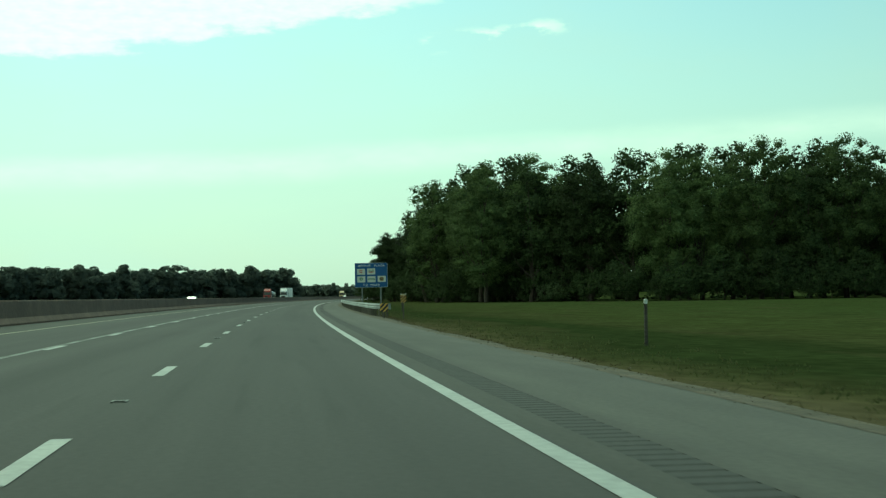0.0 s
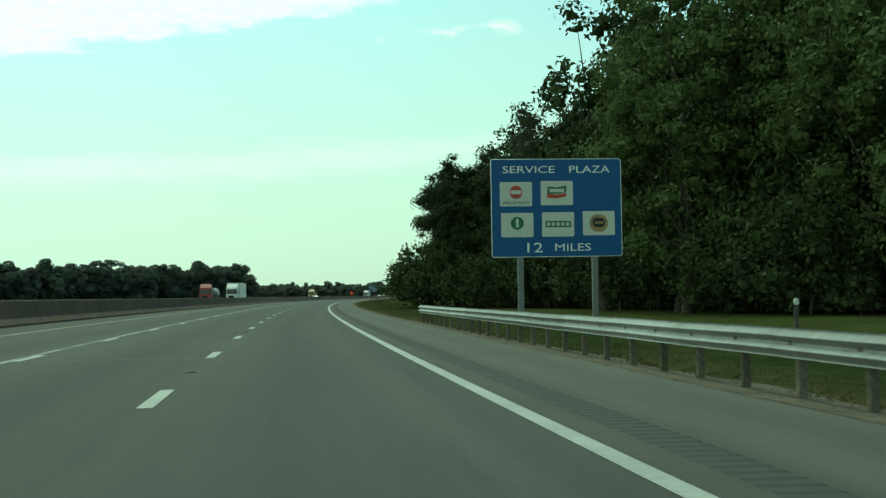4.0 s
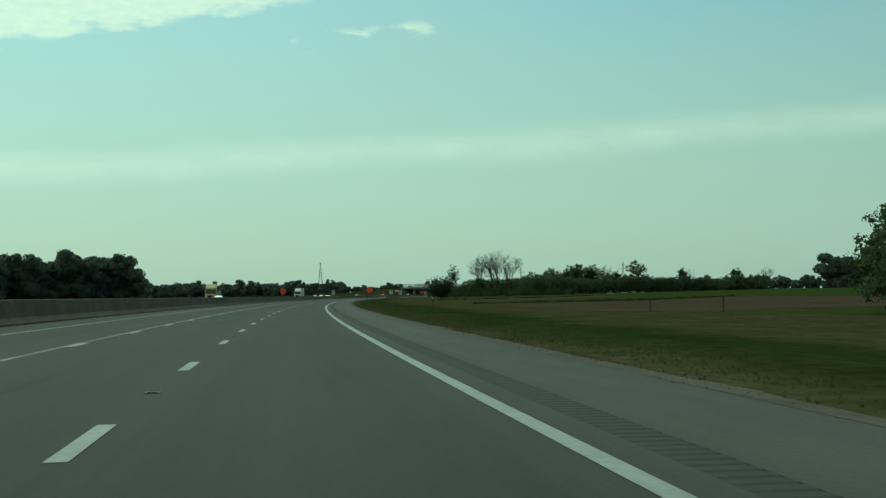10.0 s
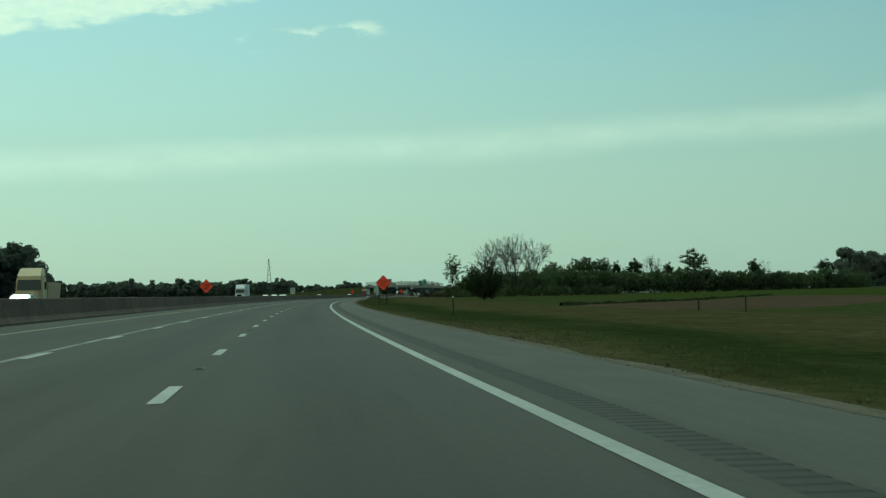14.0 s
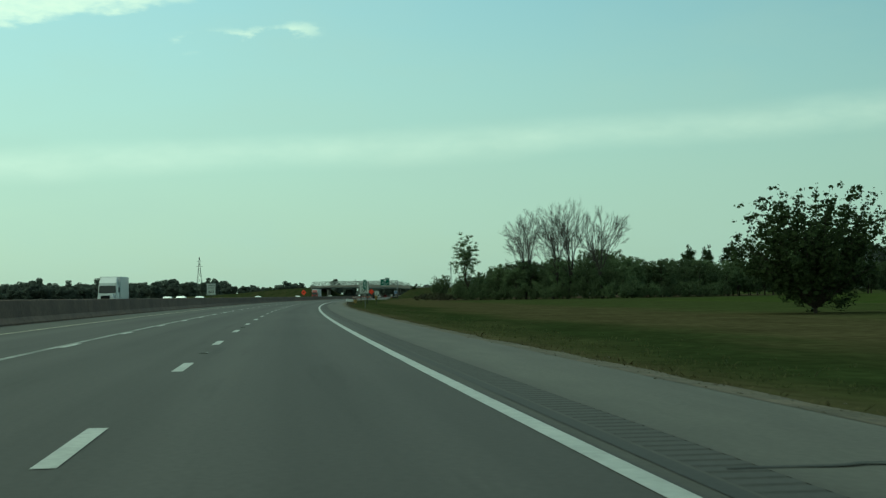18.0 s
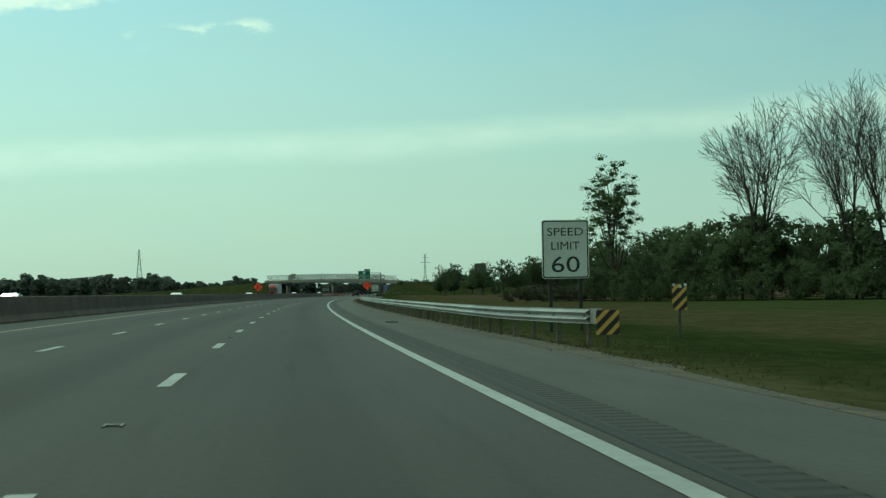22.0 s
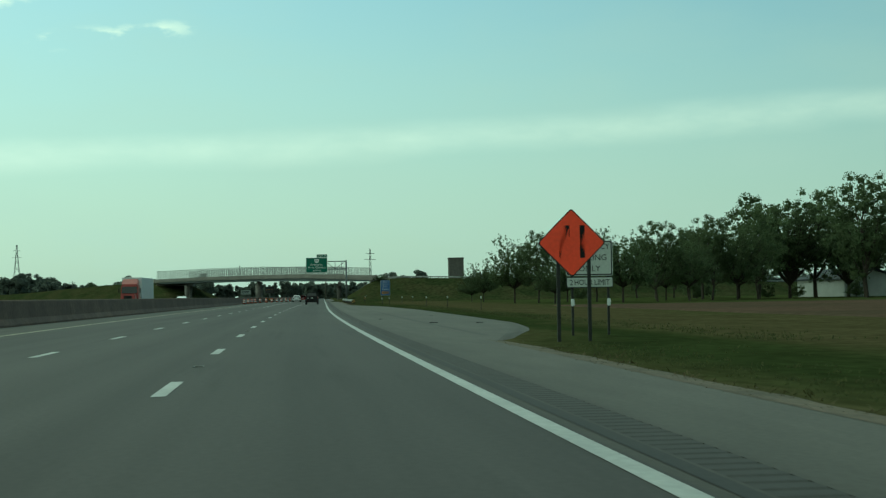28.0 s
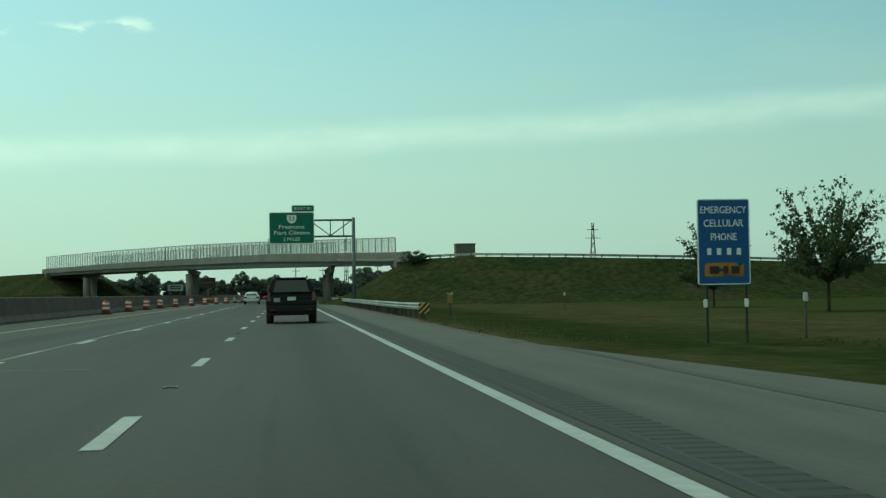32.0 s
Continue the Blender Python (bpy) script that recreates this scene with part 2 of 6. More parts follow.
ASPHALT = road_surface("asphalt", (0.053, 0.049, 0.045), 0.22, 0.14, lanes=0.26)
SHOULDER = road_surface("shoulder_paving", (0.083, 0.077, 0.065), 0.16, worn=(4.12, 4.5, 0.70))
RUMBLE = road_surface("rumble_paving", (0.0455, 0.0435, 0.0395), 0.12)
GROOVE = road_surface("groove_dirt", (0.0450, 0.0430, 0.0390), 0.1)
GRAVEL = material("gravel", (0.100, 0.078, 0.050), 0.95, spread=0.34, scale=0.9, fine=14, tint=(0.062, 0.050, 0.029), bump=0.5)
PEBBLE = leafy("pebbles", (0.110, 0.096, 0.072), (0.165, 0.146, 0.116), 0.0, 0.0)
PAINT = material("road_paint", (0.37, 0.37, 0.345), 0.6, spread=0.16, scale=0.6, fine=9)
WORN = material("worn_road_paint", (0.27, 0.27, 0.255), 0.75, spread=0.4, scale=0.35, fine=5, tint=(0.11, 0.11, 0.10))
BAY_SEAM = road_surface("darkened_seam", (0.060, 0.056, 0.049), 0.35)
SEAM = road_surface("sealed_seam", (0.040, 0.039, 0.037), 0.35)
YELLOW = material("yellow_road_paint", (0.34, 0.31, 0.20), 0.65, spread=0.25, scale=0.4, fine=5)
GRASS = material("grass", (0.030, 0.038, 0.015), 1.0, spread=0.38, scale=0.22, fine=1.6, tint=(0.046, 0.046, 0.021), bump=0.4, spec=0.0)
DEAD_BLADES = material("dead_grass_blades", (0.115, 0.094, 0.058), 0.95, spread=0.3, scale=0.6, fine=3, tint=(0.080, 0.074, 0.036), spec=0.0)
BLADES = leafy("grass_blades", (0.058, 0.070, 0.026), (0.088, 0.090, 0.040), 0.1, 0.6)


def verge_material():
    """Roadside grass: u is metres from the road, v metres along it. Dead fringe, mown green strip, rough olive and brown growth, then meadow."""
    m = bpy.data.materials.new("verge_grass_ground")
    m.use_nodes = True
    t = m.node_tree
    b = t.nodes["Principled BSDF"]
    b.inputs["Roughness"].default_value, b.inputs["Specular IOR Level"].default_value = 1.0, 0.0
    uv = t.nodes.new("ShaderNodeUVMap")

    def nz(su, sv, detail=5):
        mp, n = t.nodes.new("ShaderNodeMapping"), t.nodes.new("ShaderNodeTexNoise")
        mp.inputs["Scale"].default_value = (su, sv, 1)
        n.inputs["Scale"].default_value, n.inputs["Detail"].default_value = 1.0, detail
        t.links.new(uv.outputs[0], mp.inputs["Vector"])
        t.links.new(mp.outputs[0], n.inputs["Vector"])
        return n.outputs["Fac"]

    def mth(op, a, c, e=None):
        n = t.nodes.new("ShaderNodeMath")
        n.operation = op
        for i, v in enumerate((a, c, e)):
            if isinstance(v, (int, float)):
                n.inputs[i].default_value = v
            elif v is not None:
                t.links.new(v, n.inputs[i])
        return n.outputs[0]

    xy = t.nodes.new("ShaderNodeSeparateXYZ")
    t.links.new(uv.outputs[0], xy.inputs[0])
    # the bands wander along the road
    wander = mth("MULTIPLY", mth("SUBTRACT", nz(0.12, 0.030), 0.5), mth("MULTIPLY", xy.outputs[0], 0.9))
    fringe = mth("MULTIPLY", mth("SUBTRACT", nz(0.9, 0.5), 0.5), 1.6)
    place = mth("DIVIDE", mth("ADD", mth("ADD", xy.outputs[0], wander), fringe), 60.0)
    ramp = t.nodes.new("ShaderNodeValToRGB")
    stops = ((6.0, (0.085, 0.073, 0.042)), (6.9, (0.070, 0.064, 0.032)), (7.8, (0.047, 0.049, 0.021)), (9.6, (0.029, 0.038, 0.014)), (11.6, (0.030, 0.039, 0.014)), (13.5, (0.044, 0.050, 0.019)),
             (18.0, (0.046, 0.056, 0.019)), (25.0, (0.046, 0.057, 0.020)), (34.0, (0.044, 0.056, 0.019)), (58.0, (0.042, 0.054, 0.018)))
    while len(ramp.color_ramp.elements) < len(stops):
        ramp.color_ramp.elements.new(0.5)
    for el, (d, c) in zip(ramp.color_ramp.elements, stops):
        el.position, el.color = d / 60.0, (*c, 1)
    t.links.new(place, ramp.inputs["Fac"])
    def rng(v, lo, hi, a, z):
        n = t.nodes.new("ShaderNodeMapRange")
        n.interpolation_type = "SMOOTHSTEP"
        for k, x in (("From Min", lo), ("From Max", hi), ("To Min", a), ("To Max", z)):
            n.inputs[k].default_value = x
        t.links.new(v, n.inputs["Value"])
        return n.outputs["Result"]

    # a strip of rough brown growth sets in past the wood; pale straw comes in patches
    wide = mth("MULTIPLY", place, 60.0)
    brown = mth("MULTIPLY", mth("MULTIPLY", rng(wide, 10.5, 15.0, 0.0, 1.0), rng(wide, 20.0, 30.0, 1.0, 0.15)), rng(xy.outputs[1], 260.0, 460.0, 0.1, 0.85))
    straw = t.nodes.new("ShaderNodeMixRGB")
    straw.inputs["Color2"].default_value = (0.066, 0.056, 0.029, 1)
    t.links.new(mth("MAXIMUM", brown, rng(nz(0.35, 0.07, 6), 0.54, 0.74, 0.0, 0.6)), straw.inputs["Fac"])
    t.links.new(ramp.outputs[0], straw.inputs["Color1"])
    hsv = t.nodes.new("ShaderNodeHueSaturation")
    t.links.new(straw.outputs[0], hsv.inputs["Color"])
    fine = nz(2.6, 1.4, 8)
    t.links.new(mth("MULTIPLY", mth("ADD", 0.35, mth("MULTIPLY", fine, 1.3)), mth("ADD", 0.55, mth("MULTIPLY", nz(0.5, 0.22, 4), 0.9))), hsv.inputs["Value"])
    t.links.new(hsv.outputs[0], b.inputs["Base Color"])
    bp = t.nodes.new("ShaderNodeBump")
    bp.inputs["Strength"].default_value, bp.inputs["Distance"].default_value = 0.8, 0.08
    t.links.new(fine, bp.inputs["Height"])
    t.links.new(bp.outputs[0], b.inputs["Normal"])
    return m


VERGE_GRASS = verge_material()
CROP = material("crop", (0.040, 0.056, 0.015), 0.95, spread=0.22, scale=0.05, fine=0.7, tint=(0.048, 0.058, 0.018), spec=0.0)
SOIL = material("ploughed_soil", (0.086, 0.059, 0.043), 0.95, spread=0.22, scale=0.08, fine=1.5, tint=(0.068, 0.053, 0.036), spec=0.0)
CONCRETE = material("barrier_concrete", (0.172, 0.112, 0.076), 0.9, spread=0.22, scale=0.5, fine=5, bump=0.3, rnd=0.10)
CONCRETE_PALE = material("bridge_concrete", (0.205, 0.195, 0.175), 0.85, spread=0.20, scale=0.3, fine=4, bump=0.2)
STEEL = material("galvanised_steel", (0.33, 0.34, 0.33), 0.46, 0.7, spread=0.16, scale=0.8, fine=6, rnd=0.26)
STEEL_DULL = material("dull_steel", (0.17, 0.18, 0.18), 0.55, 0.6, spread=0.15)
GIRDER = material("girder_paint", (0.16, 0.19, 0.20), 0.6, spread=0.12)
TIMBER = material("weathered_timber", (0.13, 0.115, 0.085), 0.9, spread=0.35, scale=3, fine=20, rnd=0.3, bump=0.4)
TIMBER_DARK = material("dark_post", (0.058, 0.052, 0.043), 0.9, spread=0.35, scale=3, fine=16, rnd=0.45)
SIGN_POST = material("sign_post", (0.022, 0.023, 0.020), 0.8, spread=0.25)
TAN = material("tan_mark", (0.30, 0.22, 0.10), 0.5)
BLUE = material("sign_blue", (0.006, 0.066, 0.215), 0.45, spread=0.07, scale=1.5)
WHITE = material("sign_white", (0.70, 0.72, 0.70), 0.5, spread=0.06)
GREY_WHITE = material("panel_white", (0.50, 0.53, 0.48), 0.55, spread=0.08)
ORANGE = material("sign_orange", (0.92, 0.066, 0.022), 0.45, spread=0.06)
GREEN = material("sign_green", (0.006, 0.115, 0.070), 0.45, spread=0.07)
BLACK = material("black_paint", (0.016, 0.016, 0.016), 0.55, spread=0.2)
AMBER = material("amber_plate", (0.55, 0.24, 0.02), 0.5, spread=0.08)
YELLOW_SIGN = material("sign_yellow", (0.52, 0.32, 0.06), 0.5, spread=0.08)
RED_SHAPE = material("red_mark", (0.38, 0.05, 0.03), 0.5)
GREEN_SHAPE = material("green_mark", (0.04, 0.15, 0.08), 0.5)
BARK = material("bark", (0.060, 0.048, 0.036), 0.95, spread=0.35, scale=2.5, fine=14, bump=0.6, rnd=0.2)
BARK_GREY = material("grey_bark", (0.060, 0.052, 0.044), 0.95, spread=0.3, scale=2, fine=12, rnd=0.15)
LEAF = leafy("leaves", (0.082, 0.110, 0.054), (0.142, 0.175, 0.090), 0.25, 0.50)
LEAF_WOOD = leafy("woodland_leaves", (0.054, 0.078, 0.031), (0.122, 0.155, 0.060), 0.22, 0.20)
LEAF_LIGHT = leafy("light_leaves", (0.084, 0.112, 0.054), (0.142, 0.174, 0.088), 0.25, 0.50)
# dark leaves; on the wood's flank, foot and interior the colour holds its shade
LEAF_DARK_SHADED = leafy("dark_shaded_leaves", (0.026, 0.038, 0.016), (0.060, 0.080, 0.032), 0.25, 0.08)
LEAF_SCRUB = leafy("scrub_leaves", (0.060, 0.056, 0.036), (0.098, 0.096, 0.058), 0.25, 0.3)
# far leaves: pale grey-green, with the haze of distance mixed into the colour
LEAF_HAZED = leafy("hazed_far_leaves", (0.125, 0.145, 0.120), (0.150, 0.170, 0.140), 0.12, 0.7)
STUD = material("stud_casting", (0.13, 0.13, 0.12), 0.6, 0.2, spread=0.2)
RUBBER = material("rubber", (0.018, 0.018, 0.018), 0.85)
RIM = material("wheel_rim", (0.32, 0.33, 0.34), 0.4, 0.7)
DARK_GLASS = glass("tinted_glass", (0.012, 0.014, 0.016))
CAR_BLACK = material("dark_car_paint", (0.007, 0.007, 0.008), 0.42, 0.0, spread=0.08, spec=0.12)
CAR_WHITE = material("white_car_paint", (0.66, 0.67, 0.66), 0.3, spread=0.05, spec=0.6)
CAR_SILVER = material("silver_car_paint", (0.42, 0.43, 0.43), 0.32, 0.4, spread=0.05)
CAR_RED = material("red_truck_paint", (0.26, 0.020, 0.018), 0.35, spread=0.08)
CAR_TAN = material("tan_truck_paint", (0.52, 0.40, 0.22), 0.4, spread=0.08)
PANEL_GREY = material("faded_sticker", (0.26, 0.27, 0.26), 0.6, spread=0.12)
PLASTIC = material("black_plastic", (0.012, 0.012, 0.012), 0.7, spec=0.2)
TAIL_RED = material("tail_lens", (0.075, 0.009, 0.009), 0.25)
BARREL = material("barrel_orange", (0.50, 0.085, 0.03), 0.55, spread=0.1, rnd=0.1)
SIDING = material("white_siding", (0.58, 0.58, 0.55), 0.8, spread=0.1, scale=0.8)
ROOF = material("dark_shingle", (0.050, 0.058, 0.062), 0.9, spread=0.25, scale=0.8)
BRICK_BROWN = material("brown_cladding", (0.115, 0.105, 0.095), 0.9, spread=0.2)

# ---- makers ----


def part(name, bm, mat, parent=None, label=""):
    """Links a bmesh, or a mesh, as one object under a thing or a part."""
    if isinstance(bm, bmesh.types.BMesh):
        me = bpy.data.meshes.new(name)
        bm.normal_update()
        bm.to_mesh(me)
        bm.free()
    else:
        me = bm
    if not me.materials:
        me.materials.append(mat)
    ob = new(name, me)
    if parent is not None:
        ob.parent = parent
    return tagged(ob, label) if label else ob


def thing(name, m, label, category, group="", kind=""):
    ob = new(name)
    ob.empty_display_size = 0.2
    ob.matrix_basis = m
    return tagged(ob, label, category, group, kind)


def box(bm, x0, x1, y0, y1, z0, z1, bevel=0.0, taper=0.0):
    v = [bm.verts.new((x, y, z)) for z, k in ((z0, 0.0), (z1, taper)) for x, y in ((x0 + k, y0 + k), (x1 - k, y0 + k), (x1 - k, y1 - k), (x0 + k, y1 - k))]
    f = [bm.faces.new([v[i] for i in q]) for q in ((3, 2, 1, 0), (4, 5, 6, 7), (0, 1, 5, 4), (1, 2, 6, 5), (2, 3, 7, 6), (3, 0, 4, 7))]
    if bevel:
        bmesh.ops.bevel(bm, geom=list({e for q in f for e in q.edges}), offset=bevel, segments=2, affect="EDGES", profile=0.6)
    return bm


def abox(*a, **k):
    return box(bmesh.new(), *a, **k)


def tube(bm, p0, p1, r0, r1=None, n=8, caps=True):
    p0, p1 = Vector(p0), Vector(p1)
    r1 = r0 if r1 is None else r1
    q = (p1 - p0).to_track_quat("Z", "Y")
    rings = [[bm.verts.new(p + q @ Vector((r * math.cos(2 * math.pi * i / n), r * math.sin(2 * math.pi * i / n), 0))) for i in range(n)] for p, r in ((p0, r0), (p1, r1))]
    for i in range(n):
        f = bm.faces.new((rings[0][i], rings[0][(i + 1) % n], rings[1][(i + 1) % n], rings[1][i]))
        f.smooth = n > 5
    if caps:
        bm.faces.new(rings[0][::-1])
        bm.faces.new(rings[1])
    return bm


def atube(*a, **k):
    return tube(bmesh.new(), *a, **k)


def prism(bm, outline, y0, y1, bevel=0.0):
    """An outline in x, z drawn out from y0 to y1."""
    a, b = [bm.verts.new((x, y0, z)) for x, z in outline], [bm.verts.new((x, y1, z)) for x, z in outline]
    n = len(outline)
    faces = [bm.faces.new(a), bm.faces.new(b[::-1])] + [bm.faces.new((a[(i + 1) % n], a[i], b[i], b[(i + 1) % n])) for i in range(n)]
    bmesh.ops.recalc_face_normals(bm, faces=faces)
    if bevel:
        bmesh.ops.bevel(bm, geom=list({e for f in faces for e in f.edges}), offset=bevel, segments=2, affect="EDGES")
    return bm


def side_prism(bm, outline, x0, x1, bevel=0.0):
    """An outline in y, z drawn out from x0 to x1."""
    a, b = [bm.verts.new((x0, y, z)) for y, z in outline], [bm.verts.new((x1, y, z)) for y, z in outline]
    n = len(outline)
    faces = [bm.faces.new(a), bm.faces.new(b[::-1])] + [bm.faces.new((a[(i + 1) % n], a[i], b[i], b[(i + 1) % n])) for i in range(n)]
    bmesh.ops.recalc_face_normals(bm, faces=faces)
    if bevel:
        bmesh.ops.bevel(bm, geom=list({e for f in faces for e in f.edges}), offset=bevel, segments=2, affect="EDGES")
    return bm


def rounded(w, h, r, n=4):
    """A rounded rectangle about the origin."""
    out = []
    for cx, cz, a0 in ((w / 2 - r, h / 2 - r, 0), (-w / 2 + r, h / 2 - r, 90), (-w / 2 + r, -h / 2 + r, 180), (w / 2 - r, -h / 2 + r, 270)):
        out += [(cx + r * math.cos(radians(a0 + 90 * i / n)), cz + r * math.sin(radians(a0 + 90 * i / n))) for i in range(n + 1)]
    return out


def words(text, height, width=None):
    """Letters that stand upright and face -y, centred on the origin, as a mesh."""
    c = bpy.data.curves.new("letters", "FONT")
    c.body, c.extrude, c.resolution_u = text, 0.004, 3
    ob = new("letters", c)
    me = bpy.data.meshes.new_from_object(ob.evaluated_get(bpy.context.evaluated_depsgraph_get()))
    bpy.data.objects.remove(ob)
    co = np.empty(len(me.vertices) * 3)
    me.vertices.foreach_get("co", co)
    co = co.reshape(-1, 3)
    lo, hi = co.min(0), co.max(0)
    k = height / (hi[1] - lo[1])
    kx = width / (hi[0] - lo[0]) if width else k
    out = np.stack([(co[:, 0] - (lo[0] + hi[0]) / 2) * kx, -(co[:, 2] - lo[2]) * 0.8, (co[:, 1] - (lo[1] + hi[1]) / 2) * k], 1)
    me.vertices.foreach_set("co", out.ravel())
    me.update()
    return me


def grid_mesh(name, rows, uv=None):
    """A sheet from rows of points."""
    n, k = len(rows), len(rows[0])
    me = bpy.data.meshes.new(name)
    me.from_pydata([p for r in rows for p in r], [], [(i * k + j, i * k + j + 1, (i + 1) * k + j + 1, (i + 1) * k + j) for i in range(n - 1) for j in range(k - 1)])
    if uv:
        flat = [q for r in uv for q in r]
        layer = me.uv_layers.new(name="UVMap")
        for lp in me.loops:
            layer.data[lp.index].uv = flat[lp.vertex_index]
    return me


def strip(name, s0, s1, ds, zs, step, mat, parent=None, closed=False):
    """A surface along the road: its section is the points ds, zs."""
    n = max(1, round((s1 - s0) / step))
    ss = [s0 + (s1 - s0) * i / n for i in range(n + 1)]
    me = grid_mesh(name, [[at(s, d, z) for d, z in zip(ds, zs)] for s in ss], [[(d, s) for d in ds] for s in ss])
    return part(name, me, mat, parent)


def quads(name, v, mat, uv=None):
    """A mesh of loose quads: v holds 4 points each, uv as many pairs."""
    v = np.asarray(v, dtype=np.float32).reshape(-1, 3)
    n = len(v) // 4
    me = bpy.data.meshes.new(name)
    me.vertices.add(len(v))
    me.vertices.foreach_set("co", v.ravel())
    me.loops.add(n * 4)
    me.loops.foreach_set("vertex_index", np.arange(n * 4, dtype=np.int32))
    me.polygons.add(n)
    me.polygons.foreach_set("loop_start", np.arange(n, dtype=np.int32) * 4)
    me.update(calc_edges=True)
    if uv is not None:
        me.uv_layers.new(name="UVMap").data.foreach_set("uv", np.asarray(uv, dtype=np.float32).ravel())
    me.materials.append(mat)
    return me


RNG = np.random.default_rng(7)


def unit(n, rng=RNG):
    v = rng.normal(size=(n, 3))
    return v / np.linalg.norm(v, axis=1, keepdims=True)


def leaf_quads(c, size, rng=RNG, droop=0.3, out=None):
    """A pointed leaf at each place; out is the way that its face looks, roughly."""
    n = len(c)
    w = unit(n, rng)
    if out is not None:
        w = out * 0.9 + w * 0.75
        w /= np.linalg.norm(w, axis=1, keepdims=True) + 1e-6
    u = unit(n, rng)
    u[:, 2] -= droop
    u -= w * (u * w).sum(1, keepdims=True)
    u /= np.linalg.norm(u, axis=1, keepdims=True) + 1e-6
    v = np.cross(u, w)
    k = size * rng.uniform(0.6, 1.4, (n, 1))
    return np.stack([c - u * k, c + v * k * 0.55, c + u * k, c - v * k * 0.55], 1)


def lumps(c, r, rng, squash=0.8, n=2):
    """Uneven inner masses of leaf: a jagged shell of n x n x 6 pieces round each place."""
    g = np.linspace(-1, 1, n + 1)
    cells = []
    for ax in range(3):
        for sg in (-1, 1):
            for i in range(n):
                for j in range(n):
                    q = np.zeros((4, 3))
                    q[:, ax] = sg
                    q[:, (ax + 1) % 3] = g[[i, i + 1, i + 1, i]]
                    q[:, (ax + 2) % 3] = g[[j, j, j + 1, j + 1]]
                    cells.append(q / np.linalg.norm(q, axis=1, keepdims=True))
    cells = np.array(cells)
    m = len(cells)
    q = cells[None] * r[:, None, None, None] * rng.uniform(0.70, 1.15, (len(c), m, 1, 1))
    q = q + rng.normal(0, 0.10, q.shape) * r[:, None, None, None]
    q[..., 2] *= squash
    return (q + c[:, None, None, :]).reshape(-1, 4, 3)

# ---- the road and the land ----
S0, S1 = -60.0, 2600.0
VERGE = 6.05
RUM0, RUM1 = 3.84, 4.22


def land(s, d):
    """Height of the ground beside the road."""
    if d > 0:
        swell = float(np.interp(d, (40, 60, 90, 140, 220, 400, 800), (0.0, 0.14, 0.52, 1.13, 1.55, 2.3, 0.0))) * float(np.interp(s, (420, 470, 880, 960), (0, 1, 1, 0)))
        return swell - 0.05 - 0.07 * min(1.0, max(0.0, (d - VERGE) / 1.2)) + 0.06 * noise.noise((s * 0.03, d * 0.08, 0.0)) * min(1.0, max(0.0, (d - 8) / 10))
    return -0.1 + 0.05 * noise.noise((s * 0.03, d * 0.05, 3.0))


ss = [-250 + 8 * i for i in range(220)] + [1510 + 40 * i for i in range(50)]
dd_r = [VERGE, 6.6, 7.3, 8.5, 10, 12, 15, 19, 24, 30, 40, 60, 90, 140, 220, 400, 800, 1600]
me = grid_mesh("ground", [[at(s, d, land(s, d)) for d in dd_r] for s in ss], [[(d, s) for d in dd_r] for s in ss])
tagged(part("ground", me, VERGE_GRASS), "rough green verge and meadow grass beside the road", "ground", kind="structure")
dd_l = [-1600, -800, -400, -200, -120, -80, -50, -35, -28, -23.5]
me = grid_mesh("ground", [[at(s, d, land(s, d)) for d in dd_l] for s in ss])
tagged(part("ground", me, GRASS), "flat green land beyond the opposite carriageway", "ground", kind="structure")

road = tagged(strip("road", S0, S1, (-6.95, -3.42, 0, 3.56), (0, 0, 0, 0), 10, ASPHALT), "three-lane grey asphalt carriageway with faint wheel tracks", "road", kind="structure")
strip("road_bed", S0, S1, (-11.0, VERGE + 0.4), (-0.06, -0.12), 10, GRAVEL, road)
strip("left_shoulder", S0, S1, (-10.35, -6.95), (0, 0), 10, SHOULDER, road)
strip("outer_shoulder", S0, S1, (4.36, VERGE), (0, -0.03), 10, SHOULDER, road)
strip("rumble_base", S0, S1, (3.56, RUM0), (0, 0), 10, SHOULDER, road)
strip("rumble_edge", S0, S1, (RUM1, 4.36), (0, 0), 10, SHOULDER, road)
tagged(strip("opposite_road", S0, S1, (-23.6, -17, -10.9), (0, 0, 0), 20, ASPHALT), "grey asphalt carriageway behind the concrete barrier", "road", kind="structure")

# milled rumble grooves in the shoulder
pitch_g, n_g = 0.285, 4950
s_g = S0 + 40 + pitch_g * np.arange(n_g)


def road_xy(s, d):
    h = np.radians(np.interp(s, [b[0] for b in BEND], [b[1] for b in BEND]))
    return np.stack([np.interp(s, _s, _x) + d * np.cos(h), np.interp(s, _s, _y) - d * np.sin(h)], -1)


def cross_quads(sa, sb, d0, d1, za, zb):
    z = np.ones((len(sa), 1))
    return np.stack([np.hstack([road_xy(sa, d0), z * za]), np.hstack([road_xy(sa, d1), z * za]), np.hstack([road_xy(sb, d1), z * zb]), np.hstack([road_xy(sb, d0), z * zb])], 1)


def gravel_out(s):
    """How far the bare gravel reaches from the paving: wider under the guard rails."""
    k = 0.70 if (60 < s < 214 or 866 < s < 992 or 1262 < s < 1425) else 0.28
    return VERGE + 0.35 + k + 0.32 * noise.noise((s * 0.22, 0.0, 1.0)) + 0.10 * noise.noise((s * 0.7, 0.0, 4.0))


